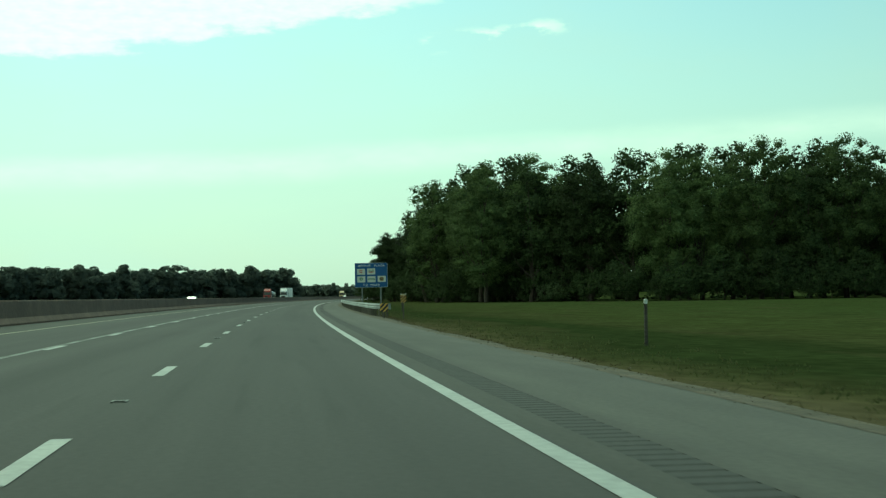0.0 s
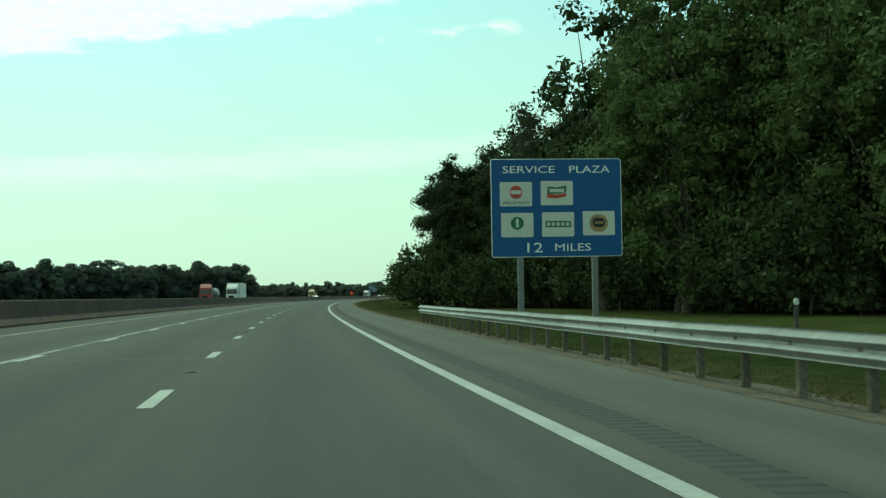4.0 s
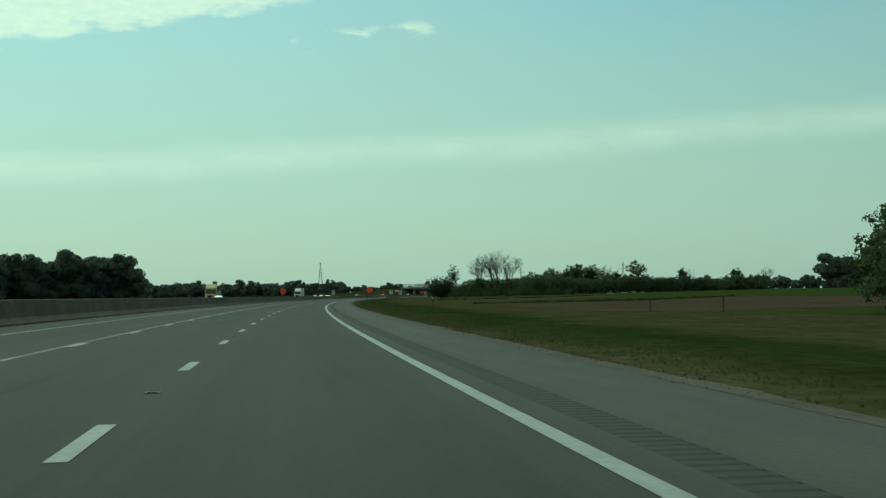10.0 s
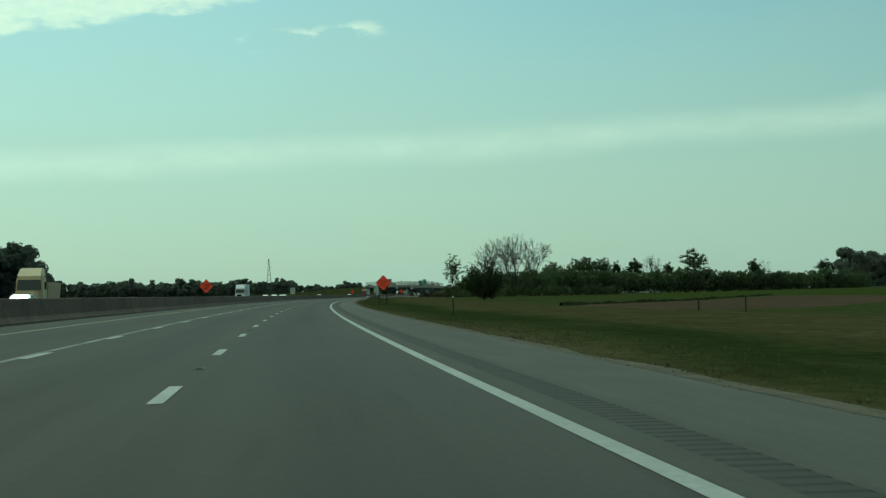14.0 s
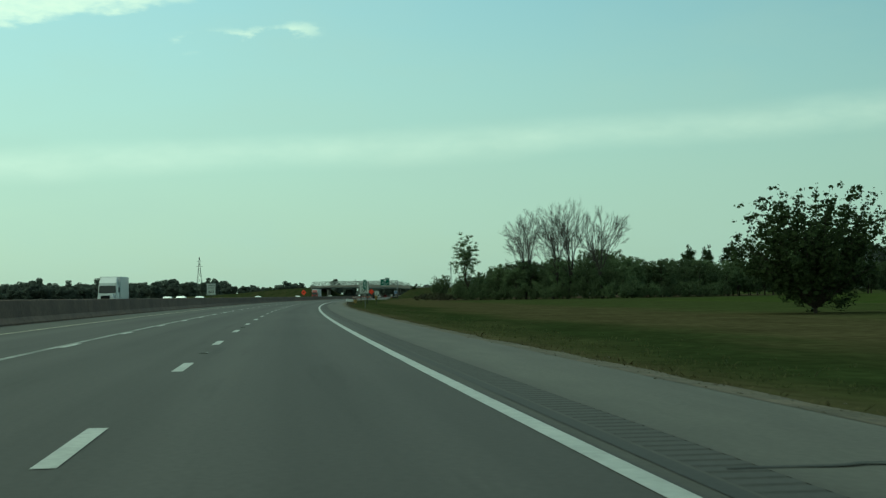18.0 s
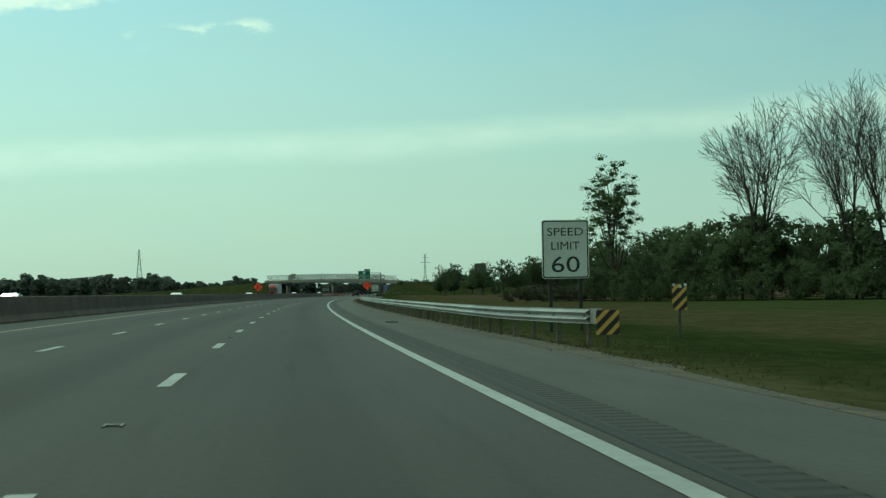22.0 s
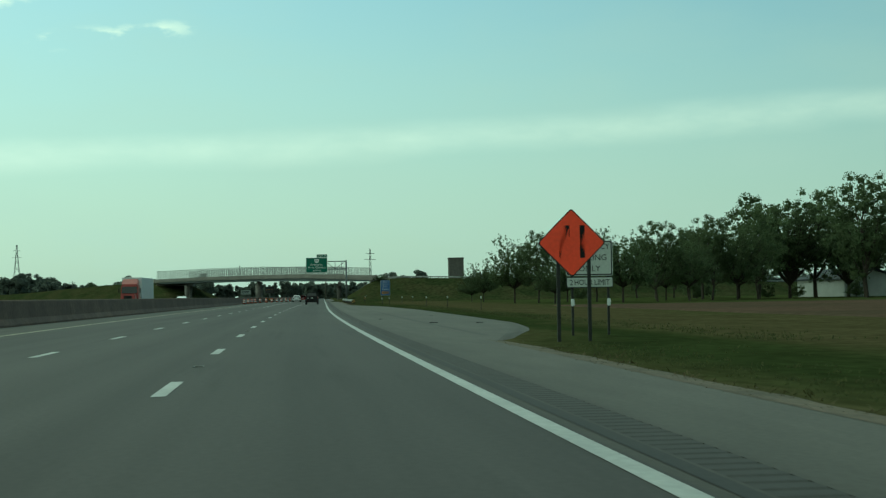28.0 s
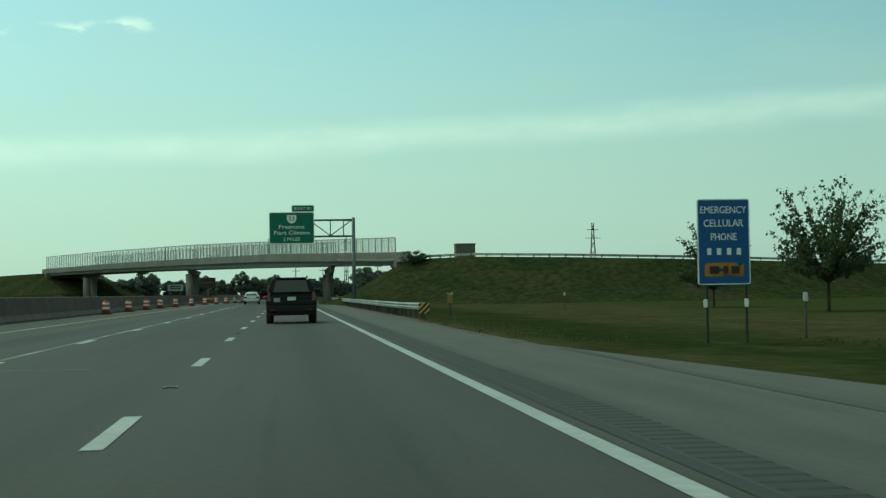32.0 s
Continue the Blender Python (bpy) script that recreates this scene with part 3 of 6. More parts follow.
gr = []
for i in range(1360):
    s = -20 + i
    o = gravel_out(s)
    dip = 0.12 if 1098 < s < 1235 else 0.0
    gr.append([at(s, d, z - dip) for d, z in ((VERGE - 0.03, -0.026), (VERGE + 0.12, -0.035), ((VERGE + o) / 2, land(s, (VERGE + o) / 2) + 0.02), (o - 0.1, land(s, o) + 0.012), (o + 0.12, land(s, o + 0.12) - 0.03))])
part("gravel_edge", grid_mesh("gravel_edge", gr), GRAVEL, road)
# loose stones and crumbs along it
n_p = 2600
ps = RNG.uniform(-5, 1330, n_p)
pd = VERGE - 0.12 + np.abs(RNG.normal(0, 0.33, n_p))
keep = (ps < 1098) | (ps > 1235)
ps, pd, n_p = ps[keep], pd[keep], int(keep.sum())
pc = np.hstack([road_xy(ps, pd), (-0.03 - 0.05 * np.clip(pd - VERGE, 0, 1.2))[:, None]])
pr_ = RNG.uniform(0.008, 0.022, (n_p, 1))
k6 = [np.array(v) for v in ((1, 0, 0), (0, 1, 0), (-1, 0, 0), (0, -1, 0))]
stones = np.concatenate([np.stack([pc + a * pr_ * 1.2, pc + b * pr_, pc + b * pr_ * 0.45 + np.array([0, 0, 0.8]) * pr_, pc + a * pr_ * 0.45 + np.array([0, 0, 0.8]) * pr_], 1) for a, b in zip(k6, k6[1:] + k6[:1])]
                         + [np.stack([pc + a * pr_ * 0.45 + np.array([0, 0, 0.8]) * pr_ for a in k6], 1)])
tagged(part("loose_stones", quads("loose_stones", stones, PEBBLE), PEBBLE), "loose pale stones and crumbs along the edge of the shoulder", "gravel", kind="stuff")


def cross_uv(sa, sb, d0, d1):
    e = np.ones(len(sa))
    return np.stack([np.stack([e * d, s], 1) for d, s in ((d0, sa), (d1, sa), (d1, sb), (d0, sb))], 1)


tops = quads("rumble_ridges", cross_quads(s_g, s_g + 0.19, RUM0, RUM1, 0.0, 0.0), RUMBLE, cross_uv(s_g, s_g + 0.19, RUM0, RUM1))
wall = np.stack([np.hstack([road_xy(s_g + a, RUM1), np.full((n_g, 1), z)]) for a, z in ((0.19, 0.0), (pitch_g, 0.0), (0.25, -0.008), (0.21, -0.008))], 1)
uvw = np.stack([np.stack([np.full(n_g, RUM1), s_g + a], 1) for a in (0.19, pitch_g, 0.25, 0.21)], 1)
uvd = np.concatenate([cross_uv(s_g + a, s_g + b, RUM0, RUM1) for a, b in ((0.19, 0.21), (0.21, 0.25), (0.25, pitch_g))])
dips = np.concatenate([cross_quads(s_g + 0.19, s_g + 0.21, RUM0, RUM1, 0.0, -0.008), cross_quads(s_g + 0.21, s_g + 0.25, RUM0, RUM1, -0.008, -0.008), cross_quads(s_g + 0.25, s_g + pitch_g, RUM0, RUM1, -0.008, 0.0)])
tagged(part("rumble_ridges", tops, RUMBLE, road), kind="stuff")
tagged(part("rumble_grooves", quads("rumble_grooves", np.concatenate([dips, wall]), GROOVE, np.concatenate([uvd, uvw])), GROOVE, road), kind="stuff")

strip("edge_line", S0, S1, (3.345, 3.515), (0.005, 0.005), 6, PAINT, road)
strip("yellow_edge_line", S0, S1, (-7.42, -7.28), (0.005, 0.005), 8, YELLOW, road)
for a, b, w in ((S0, 790, 0.16), (793, 812, 0.12), (818, 829, 0.09), (838, 846, 0.07), (1224, 1330, 0.12)):
    strip("faded_lane_line", a, b, (-3.48 - w / 2, -3.48 + w / 2), (0.005, 0.005), 8, WORN, road)
strip("shoulder_seam", 640, S1, (3.66, 3.71, 3.80), (0.004, 0.004, 0.004), 6, SEAM, road)
dash = quads("lane_dash", [[(-0.078, -1.34, 0), (0.084, -1.34, 0), (0.084, 1.36, 0), (-0.078, 1.36, 0)]], PAINT)
studs = bmesh.new()
for x in (-0.09, 0.045):
    box(studs, x + 0.01, x + 0.035, -0.13, 0.13, 0, 0.012)
box(studs, -0.05, 0.05, -0.04, 0.04, 0, 0.016)
stud_me = None
for k in range(-2, 128):
    s = (0.854 + k) * DASH
    for d in (0.003, -3.32):
        ob = part("lane_dash", dash, PAINT, road)
        ob.matrix_basis = facing(s, d, 0.006 if d > -1 else 0.009)
    if k % 2 == 0:
        if stud_me is None:
            ob = part("road_stud", studs, STUD, road)
            stud_me = ob.data
        else:
            ob = part("road_stud", stud_me, STUD, road)
        ob.matrix_basis = facing(s + DASH * 0.46, 0.02, 0.002)

# pale cracks and sealed joints across the lanes
SEAL = material("sealed_crack", (0.17, 0.17, 0.16), 0.9, spread=0.4, scale=1.5, tint=(0.11, 0.11, 0.10))
PATCH = material("dark_patch", (0.030, 0.029, 0.027), 0.9, spread=0.3, scale=1.0)
for s, d0, d1, w, mt in ((359, -3.2, -0.6, 0.08, SEAL), (366, 2.1, 2.6, 0.06, SEAL), (935, -1.9, 0.6, 0.07, SEAL), (896.5, 0.0, 0.7, 0.06, SEAL),
                          (1196, -3, 2, 0.06, SEAL), (1216, -5, -0.5, 0.08, SEAL), (1228, -6, -1.5, 0.06, SEAL), (179.3, -3.3, 0.0, 0.07, SEAL), (260.6, -3.3, -0.8, 0.06, SEAL),
                          (178.8, 4.25, 6.0, 0.09, PATCH), (260.0, 4.25, 6.0, 0.10, PATCH), (702.8, 4.0, 6.0, 0.09, PATCH)):
    n = 14
    wob = [0.12 * noise.noise((s, i * 0.4, 0)) for i in range(n + 1)]
    rows_ = [[at(s + wob[i] + e, d0 + (d1 - d0) * i / n, 0.004 - (0.03 if d0 > 4.3 else 0) * i / n) for e in (0, w)] for i in range(n + 1)]
    part("road_joint", grid_mesh("road_joint", rows_), mt, road)
scrap = material("torn_rubber", (0.02, 0.02, 0.02), 0.9)
for s, d, k in ((895.8, 4.84, 1.0), (1222, 8.4, 0.8), (474.0, 4.83, 0.30), (264.2, 4.64, 0.28), (260.8, 5.0, 0.45), (1119, 6.75, 0.75), (1118, 8.4, 0.6), (1137.3, 8.3, 0.4), (1128.5, 5.2, 0.4)):
    bm = bmesh.new()
    n = 9
    ring = [(0.24 * math.cos(6.283 * i / n) * (1 + 0.5 * noise.noise((s, i * 0.9, 0))), 0.12 * math.sin(6.283 * i / n) * (1 + 0.6 * noise.noise((s, i * 0.9, 4)))) for i in range(n)]
    prism(bm, [(x, y) for x, y in ring], 0.0, 0.03, bevel=0.008)
    for v in bm.verts:
        v.co = Vector((v.co.x, v.co.z, v.co.y + 0.012 * noise.noise(v.co * 9)))
    bmesh.ops.recalc_face_normals(bm, faces=bm.faces[:])
    ob = part("tyre_scrap", bm, scrap)
    ob.matrix_basis = facing(s, d, -0.01 - 0.018 * min(1.0, max(0.0, d - 5.0)), 12) @ Matrix.Diagonal((k, k, k, 1))
    tagged(ob, "flattened black scrap of tyre lying on the shoulder", "debris", "debris on the shoulder")

# paved emergency parking bay
bay = [[at(s, d, -0.02 if d < 8 else -0.05) for d in (VERGE - 0.04, 7.5, VERGE + w)] for s, w in
       [(1097, 0.1), (1103, 1.6), (1112, 3.6), (1122, 4.6), (1150, 4.9), (1180, 5.0), (1205, 4.2), (1222, 2.2), (1236, 0.3)]]
uvb = [[(d, s) for d in (6, 7.5, 10)] for s in (1097, 1103, 1112, 1122, 1150, 1180, 1205, 1222, 1236)]
for r in bay:
    r[1] = (r[0] * 0.25 + r[2] * 0.75)
    r[0].z, r[1].z, r[2].z = -0.0285, -0.032, -0.16
tagged(part("parking_bay", grid_mesh("parking_bay", bay, uvb), SHOULDER), "pale paved emergency parking bay beside the shoulder", "pavement", kind="structure")
seam = []
for i in range(101):
    s = 1101 + 1.32 * i
    w = 0.11 + 0.07 * noise.noise((s * 0.16, 0.0, 7.0)) + 0.03 * noise.noise((s * 0.6, 3.0, 0.0))
    c = 6.46 + 0.06 * noise.noise((s * 0.05, 9.0, 0.0))
    seam.append([at(s, d, -0.0245) for d in (c - w, c, c + w)])
part("bay_seam", grid_mesh("bay_seam", seam, [[(d, 1101 + 1.32 * i) for d in (6.3, 6.46, 6.6)] for i in range(101)]), BAY_SEAM, road)


# fields
CROP_D, CROP_Z = (44, 45, 60, 90, 140, 220, 400), (-0.3, -0.02, 0.10, 0.48, 1.09, 1.51, 2.26)
tagged(strip("ploughed_field", 985, 1195, (23, 24.5, 40, 70, 100), (-0.40, -0.055, -0.05, -0.04, -0.04), 10, SOIL), "bare brown ploughed field", "field", kind="structure")
tagged(strip("crop_field", 470, 880, CROP_D, CROP_Z, 10, CROP), "pale green young crop in a flat field", "field", kind="structure")


def soil_patch(d0, d1, front, back):
    """Bare soil between two slanting edges, with a ragged grassy bank along its far edge."""
    cols = [d0 + (d1 - d0) * i / 24 for i in range(25)]
    lift = lambda d: max(-0.05, float(np.interp(d, CROP_D, CROP_Z))) + 0.035
    rows_ = []
    for d in cols:
        a = float(np.interp(d, *front)) + 2.5 * noise.noise((d * 0.25, front[1][0], 0))
        b = float(np.interp(d, *back)) + 1.5 * noise.noise((d * 0.3, 5.0, 0))
        rows_.append([at(a + (b - a) * k / 8, d, lift(d) - (0.2 if k in (0, 8) or d in (d0, d1) else 0.0)) for k in range(9)])
    tagged(part("ploughed_field", grid_mesh("ploughed_field", rows_), SOIL), "bare brown soil along the edge of a field", "field", kind="structure")
    bank = []
    for i in range(121):
        d = d0 + (d1 - d0) * i / 120
        s = float(np.interp(d, *back)) + 0.6
        top = 0.16 + 0.16 * noise.noise((d * 0.7, s * 0.1, 0)) + 0.10 * noise.noise((d * 2.3, 2.0, 0))
        bank.append([at(s + e, d, lift(d) + z) for e, z in ((-0.7, -0.1), (-0.3, top * 0.7), (0.0, top), (0.4, top * 0.6), (0.9, -0.1))])
    tagged(part("grass_bank", grid_mesh("grass_bank", bank), GRASS), "low ragged grassy bank along the field edge", "bank", kind="structure")


soil_patch(19.5, 62, ((19, 25, 62), (470, 463, 478)), ((19, 28, 46, 62), (541, 547, 563, 590)))
soil_patch(22.0, 62, ((22, 25, 35, 62), (624, 618, 625, 668)), ((22, 26, 46, 62), (655, 660, 697, 728)))

# uneven grass along the verge, denser towards the paving
n_t = 15000
gs = RNG.uniform(-5, 1330, n_t)
gd = 6.95 + np.abs(RNG.normal(0, 1, n_t)) * 1.2
inbay = (gs > 1096) & (gs < 1238)
gd = np.where(inbay & (gd < 11.6), gd + 5.2, gd)
xy = np.repeat(road_xy(gs, gd), 5, axis=0)
g = len(xy)
base = np.hstack([xy + RNG.normal(0, 0.11, (g, 2)), np.full((g, 1), -0.14)])
h = RNG.uniform(0.03, 0.09, (g, 1)) * np.repeat(np.clip((gd - 6.2) / 1.6, 0.45, 1.1), 5)[:, None]
lean = np.hstack([RNG.normal(0, 0.4, (g, 2)) * h, h])
side = np.hstack([RNG.normal(0, 1, (g, 2)), np.zeros((g, 1))])
side /= np.linalg.norm(side, axis=1, keepdims=True)
side *= 0.022
blade = np.stack([base - side, base + side, base + lean + side * 0.15, base + lean - side * 0.15], 1)
tagged(part("verge_grass", quads("verge_grass", blade, BLADES), BLADES), "uneven tufts of grass along the verge", "grass", kind="stuff")

# matted dead grass where the verge meets the paving
n_t = 9000
gs = RNG.uniform(-5, 1330, n_t)
gs = gs[(gs < 1094) | (gs > 1240)]
gd = np.array([gravel_out(s) for s in gs]) - 0.25 + RNG.normal(0, 0.22, len(gs))
xy = np.repeat(road_xy(gs, gd), 6, axis=0)
g = len(xy)
base = np.hstack([xy + RNG.normal(0, 0.09, (g, 2)), np.full((g, 1), -0.13)])
h = RNG.uniform(0.05, 0.11, (g, 1))
lean = np.hstack([RNG.normal(0, 1.1, (g, 2)) * h, h])
side = np.hstack([RNG.normal(0, 1, (g, 2)), np.zeros((g, 1))])
side *= 0.014 / np.linalg.norm(side, axis=1, keepdims=True)
blade = np.stack([base - side, base + side, base + lean + side * 0.2, base + lean - side * 0.2], 1)
tagged(part("dead_grass", quads("dead_grass", blade, DEAD_BLADES), DEAD_BLADES), "matted tan dead grass along the edge of the paving", "grass", kind="stuff")

# ---- concrete median barrier ----
barrier = tagged(new("median_barrier"), "continuous brownish concrete median barrier with a flared foot", "barrier", kind="structure")
prof = [(-10.9, 0.0), (-10.9, 0.08), (-10.72, 0.33), (-10.63, 1.07), (-10.60, 1.11), (-10.42, 1.11), (-10.39, 1.07), (-10.30, 0.33), (-10.12, 0.08), (-10.12, 0.0)]
seg = 20.0
for i in range(int(-40 / seg), int(1760 / seg)):
    a, b = i * seg, (i + 1) * seg - 0.03
    rows_ = [[at(a + (b - a) * t, d, z + 0.004 * noise.noise((i * 3.1, t, d))) for d, z in prof] for t in (0, 0.5, 1)]
    me = grid_mesh("barrier_segment", rows_)
    bm = bmesh.new()
    bm.from_mesh(me)
    bm.verts.ensure_lookup_table()
    k = len(prof)
    bm.faces.new([bm.verts[j] for j in range(k)])
    bm.faces.new([bm.verts[2 * k + j] for j in reversed(range(k))])
    bm.to_mesh(me)
    bm.free()
    part("barrier_segment", me, CONCRETE, barrier)

# ---- guard rails ----
W_SECTION = [(0.00, 0.0), (0.015, 0.03), (-0.065, 0.075), (-0.065, 0.10), (0.015, 0.135), (0.015, 0.175), (-0.065, 0.21), (-0.065, 0.235), (0.015, 0.28), (0.0, 0.31)]


def guard_rail(s0, s1, d, top, flare=0.35, round_posts=False):
    """A W-beam on timber posts from s0 to s1."""
    g = thing("guard_rail", Matrix.Identity(4), "long galvanised steel W-beam guard rail on weathered timber posts", "guard rail", "guard rails beside the road")
    n = 0
    s = s0
    bend = lambda q: flare * max(0.0, 1 - (q - s0) / 9.0) ** 2
    while s < s1 - 0.1:
        e = min(s1, s + 3.8)
        k = 4
        rows_ = [[at(s + (e + 0.12 - s) * i / k, d + bend(s + (e + 0.12 - s) * i / k) + x - 0.0015 * (n % 2), top - 0.31 + z + 0.008 * noise.noise((s * 0.3 + i * 0.2, 0, 0))) for x, z in W_SECTION] for i in range(k + 1)]
        me = grid_mesh("rail_beam", rows_)
        ob = part("rail_beam", me, STEEL, g)
        for f in me.polygons:
            f.use_smooth = True
        n += 1
        s = e
    post = None
    q = s0 + 0.3
    while q < s1:
        if post is None:
            post = part("post", abox(0.09, 0.21, -0.07, 0.07, -0.35, top - 0.04, bevel=0.015), TIMBER_DARK, g) if round_posts else part("post", abox(0.08, 0.17, -0.05, 0.05, -0.35, top - 0.03, bevel=0.010), TIMBER, g)
            block = part("spacer_block", abox(0.01, 0.09, -0.06, 0.06, top - 0.29, top - 0.03, bevel=0.01), TIMBER, g)
            a, b = post, block
        else:
            a, b = part("post", post.data, post.data.materials[0], g), part("spacer_block", block.data, TIMBER, g)
        for ob in (a, b):
            ob.matrix_basis = facing(q, d + bend(q), 0.0, RNG.normal(0, 1.2))
        q += 1.78
    # rounded end
    for e, sg in ((s0, -1), (s1, 1)):
        bm = bmesh.new()
        for i in range(7):
            t0, t1 = math.pi * i / 7, math.pi * (i + 1) / 7
            r = 0.13
            f = [bm.verts.new((0.02 + r - r * math.cos(t), sg * r * math.sin(t), z)) for t in (t0, t1) for z in (top - 0.31, top)]
            bm.faces.new((f[0], f[2], f[3], f[1]))
        ob = part("rail_end", bm, STEEL, g)
        ob.matrix_basis = facing(e, d + bend(e), 0)
    return g


def object_marker(s, d, z0, w=0.26, h=0.62, flip=1):
    m = thing("object_marker", facing(s, d), "yellow warning marker with slanting black stripes at a rail end", "road marker", "hazard markers at rail ends")
    part("plate", abox(-w / 2, w / 2, 0, 0.012, z0, z0 + h, bevel=0.004), YELLOW_SIGN, m)
    gap = 0.25 if w > 0.3 else 0.15
    c0 = -w
    while c0 < h + w:
        # the slanting band z - x between c0 and c0 + gap / 2, cut to the plate
        o = [(-w / 2, 0.0), (w / 2, 0.0), (w / 2, h), (-w / 2, h)]
        for sg_, lim in ((1, c0), (-1, -(c0 + gap * 0.56))):
            f = lambda p: sg_ * (p[1] - p[0]) - lim
            cut = []
            for a, b in zip(o, o[1:] + o[:1]):
                fa, fb = f(a), f(b)
                if fa >= 0:
                    cut.append(a)
                if fa * fb < 0:
                    k = fa / (fa - fb)
                    cut.append((a[0] + (b[0] - a[0]) * k, a[1] + (b[1] - a[1]) * k))
            o = cut
            if len(o) < 3:
                break
        if len(o) > 2 and abs(sum(a[0] * b[1] - b[0] * a[1] for a, b in zip(o, o[1:] + o[:1]))) > 0.002:
            part("stripe", prism(bmesh.new(), [(x, z + z0) for x, z in o], -0.006, 0.0), BLACK, m)
        c0 += gap
    part("post", abox(-0.03, 0.03, 0.012, 0.05, -0.3, z0 + h * 0.8), TIMBER_DARK, m)
    if z0 > 0.4:
        for x, z in ((-w * 0.4, h - 0.02), (w * 0.4, h - 0.02), (w * 0.05, h - 0.06)):
            part("reflector", prism(bmesh.new(), [(x + a, z0 + z + b) for a, b in rounded(0.075, 0.075, 0.035)], -0.008, -0.006), GREY_WHITE, m)
    return m


guard_rail(73.5, 211.0, 6.45, 0.655)
guard_rail(875.0, 986.0, 6.55, 0.65, 0.85)
guard_rail(1270.0, 1420.0, 6.9, 0.60, 0.35, True)
object_marker(73.2, 6.72, 0.24, 0.42, 0.42)
object_marker(70.5, 7.52, 0.70, 0.27, 0.44)
object_marker(874.2, 7.60, 0.14, 0.46, 0.48)
object_marker(879.0, 10.38, 0.52, 0.34, 0.60)
object_marker(1269.6, 7.42, 0.10, 0.46, 0.46)
object_marker(1275.0, 9.2, 0.50, 0.28, 0.50)

# ---- delineators ----
first = None
for s in [30 + 73.3 * k for k in range(9)] + [1038.5]:
    d = 9.5
    if first is None:
        first = thing("delineator", facing(s, d), "dark slim roadside post with a pale reflector cap", "marker post", "delineators along the verge")
        part("post", abox(-0.035, 0.035, -0.02, 0.02, -0.35, 0.80, bevel=0.006), TIMBER_DARK, first)
        part("reflector", prism(bmesh.new(), [(x, z + 0.84) for x, z in rounded(0.075, 0.11, 0.035)], -0.03, 0.02), GREY_WHITE, first, "pale reflector")
    else:
        copy_thing(first, facing(s, d + (2.8 if 1095 < s < 1240 else 0.0) + RNG.normal(0, 0.1), RNG.uniform(-0.05, 0.03), RNG.normal(0, 4)))

# stakes at the edge of the field
for s, d, h in ((467, 21.8, 0.62), (460.5, 24.2, 0.78), (618.0, 23.2, 0.60), (613.0, 24.3, 0.70)):
    stake = thing("field_stake", facing(s, d, -0.06), "short dark weathered stake at the field edge", "stake", "stakes along the field edge")
    part("post", abox(-0.045, 0.045, -0.03, 0.03, -0.3, h, bevel=0.012), TIMBER_DARK, stake)
    part("cap", abox(-0.05, 0.05, -0.035, 0.035, h, h + 0.03, bevel=0.008), TIMBER, stake)

# ---- signs ----


def sign(name, s, d0, d1, z0, z1, face, label, posts=(0.22, 0.78), post_mat=STEEL_DULL, border=WHITE, corner=0.05, group="", lean=0.0, post_w=0.09, turn=0.0):
    """A flat sign that faces traffic, with its border and posts. Returns it and its centre height."""
    w, h = d1 - d0, z1 - z0
    sg = thing(name, facing(s, (d0 + d1) / 2, 0, turn) @ pose(0, 0, 0, 0, lean, 0), label, "road sign", group)
    zc = (z0 + z1) / 2
    part("border", prism(bmesh.new(), [(x, z + zc) for x, z in rounded(w, h, corner)], 0.0, 0.02), face if border == BLACK else border, sg)
    if border == BLACK:
        part("border_line", prism(bmesh.new(), [(x, z + zc) for x, z in rounded(w - 0.04, h - 0.04, max(0.01, corner - 0.01))], -0.004, 0.0), BLACK, sg)
        w, h, full = w - 0.05, h - 0.05, w
    part("panel", prism(bmesh.new(), [(x, z + zc) for x, z in rounded(w - 0.05, h - 0.05, max(0.01, corner - 0.015))], -0.008, 0.0), face, sg)
    if border == BLACK:
        w = full
    for q in posts:
        x = (q - 0.5) * w
        part("post", abox(x - post_w / 2, x + post_w / 2, 0.02, 0.02 + post_w, -0.4, z1 - 0.08, bevel=0.006), post_mat, sg)
    return sg, zc


def lettering(sg, text, x, z, height, width, mat=WHITE, y=-0.008):
    spans = [words(w_, height) for w_ in text.split(" ")]
    size = []
    for me in spans:
        co = np.array([v.co[:] for v in me.vertices])
        size.append((co[:, 0].max() - co[:, 0].min(), co[:, 2].max() - co[:, 2].min()))
    gap = height * 0.42
    k = width / (sum(a for a, b in size) + gap * (len(size) - 1))
    left = x - width / 2
    for me, (a, b) in zip(spans, size):
        ob = part("lettering", me, mat, sg)
        ob.location = (left + a * k / 2, y, z)
        ob.scale.x = k
        left += (a + gap) * k
    return ob


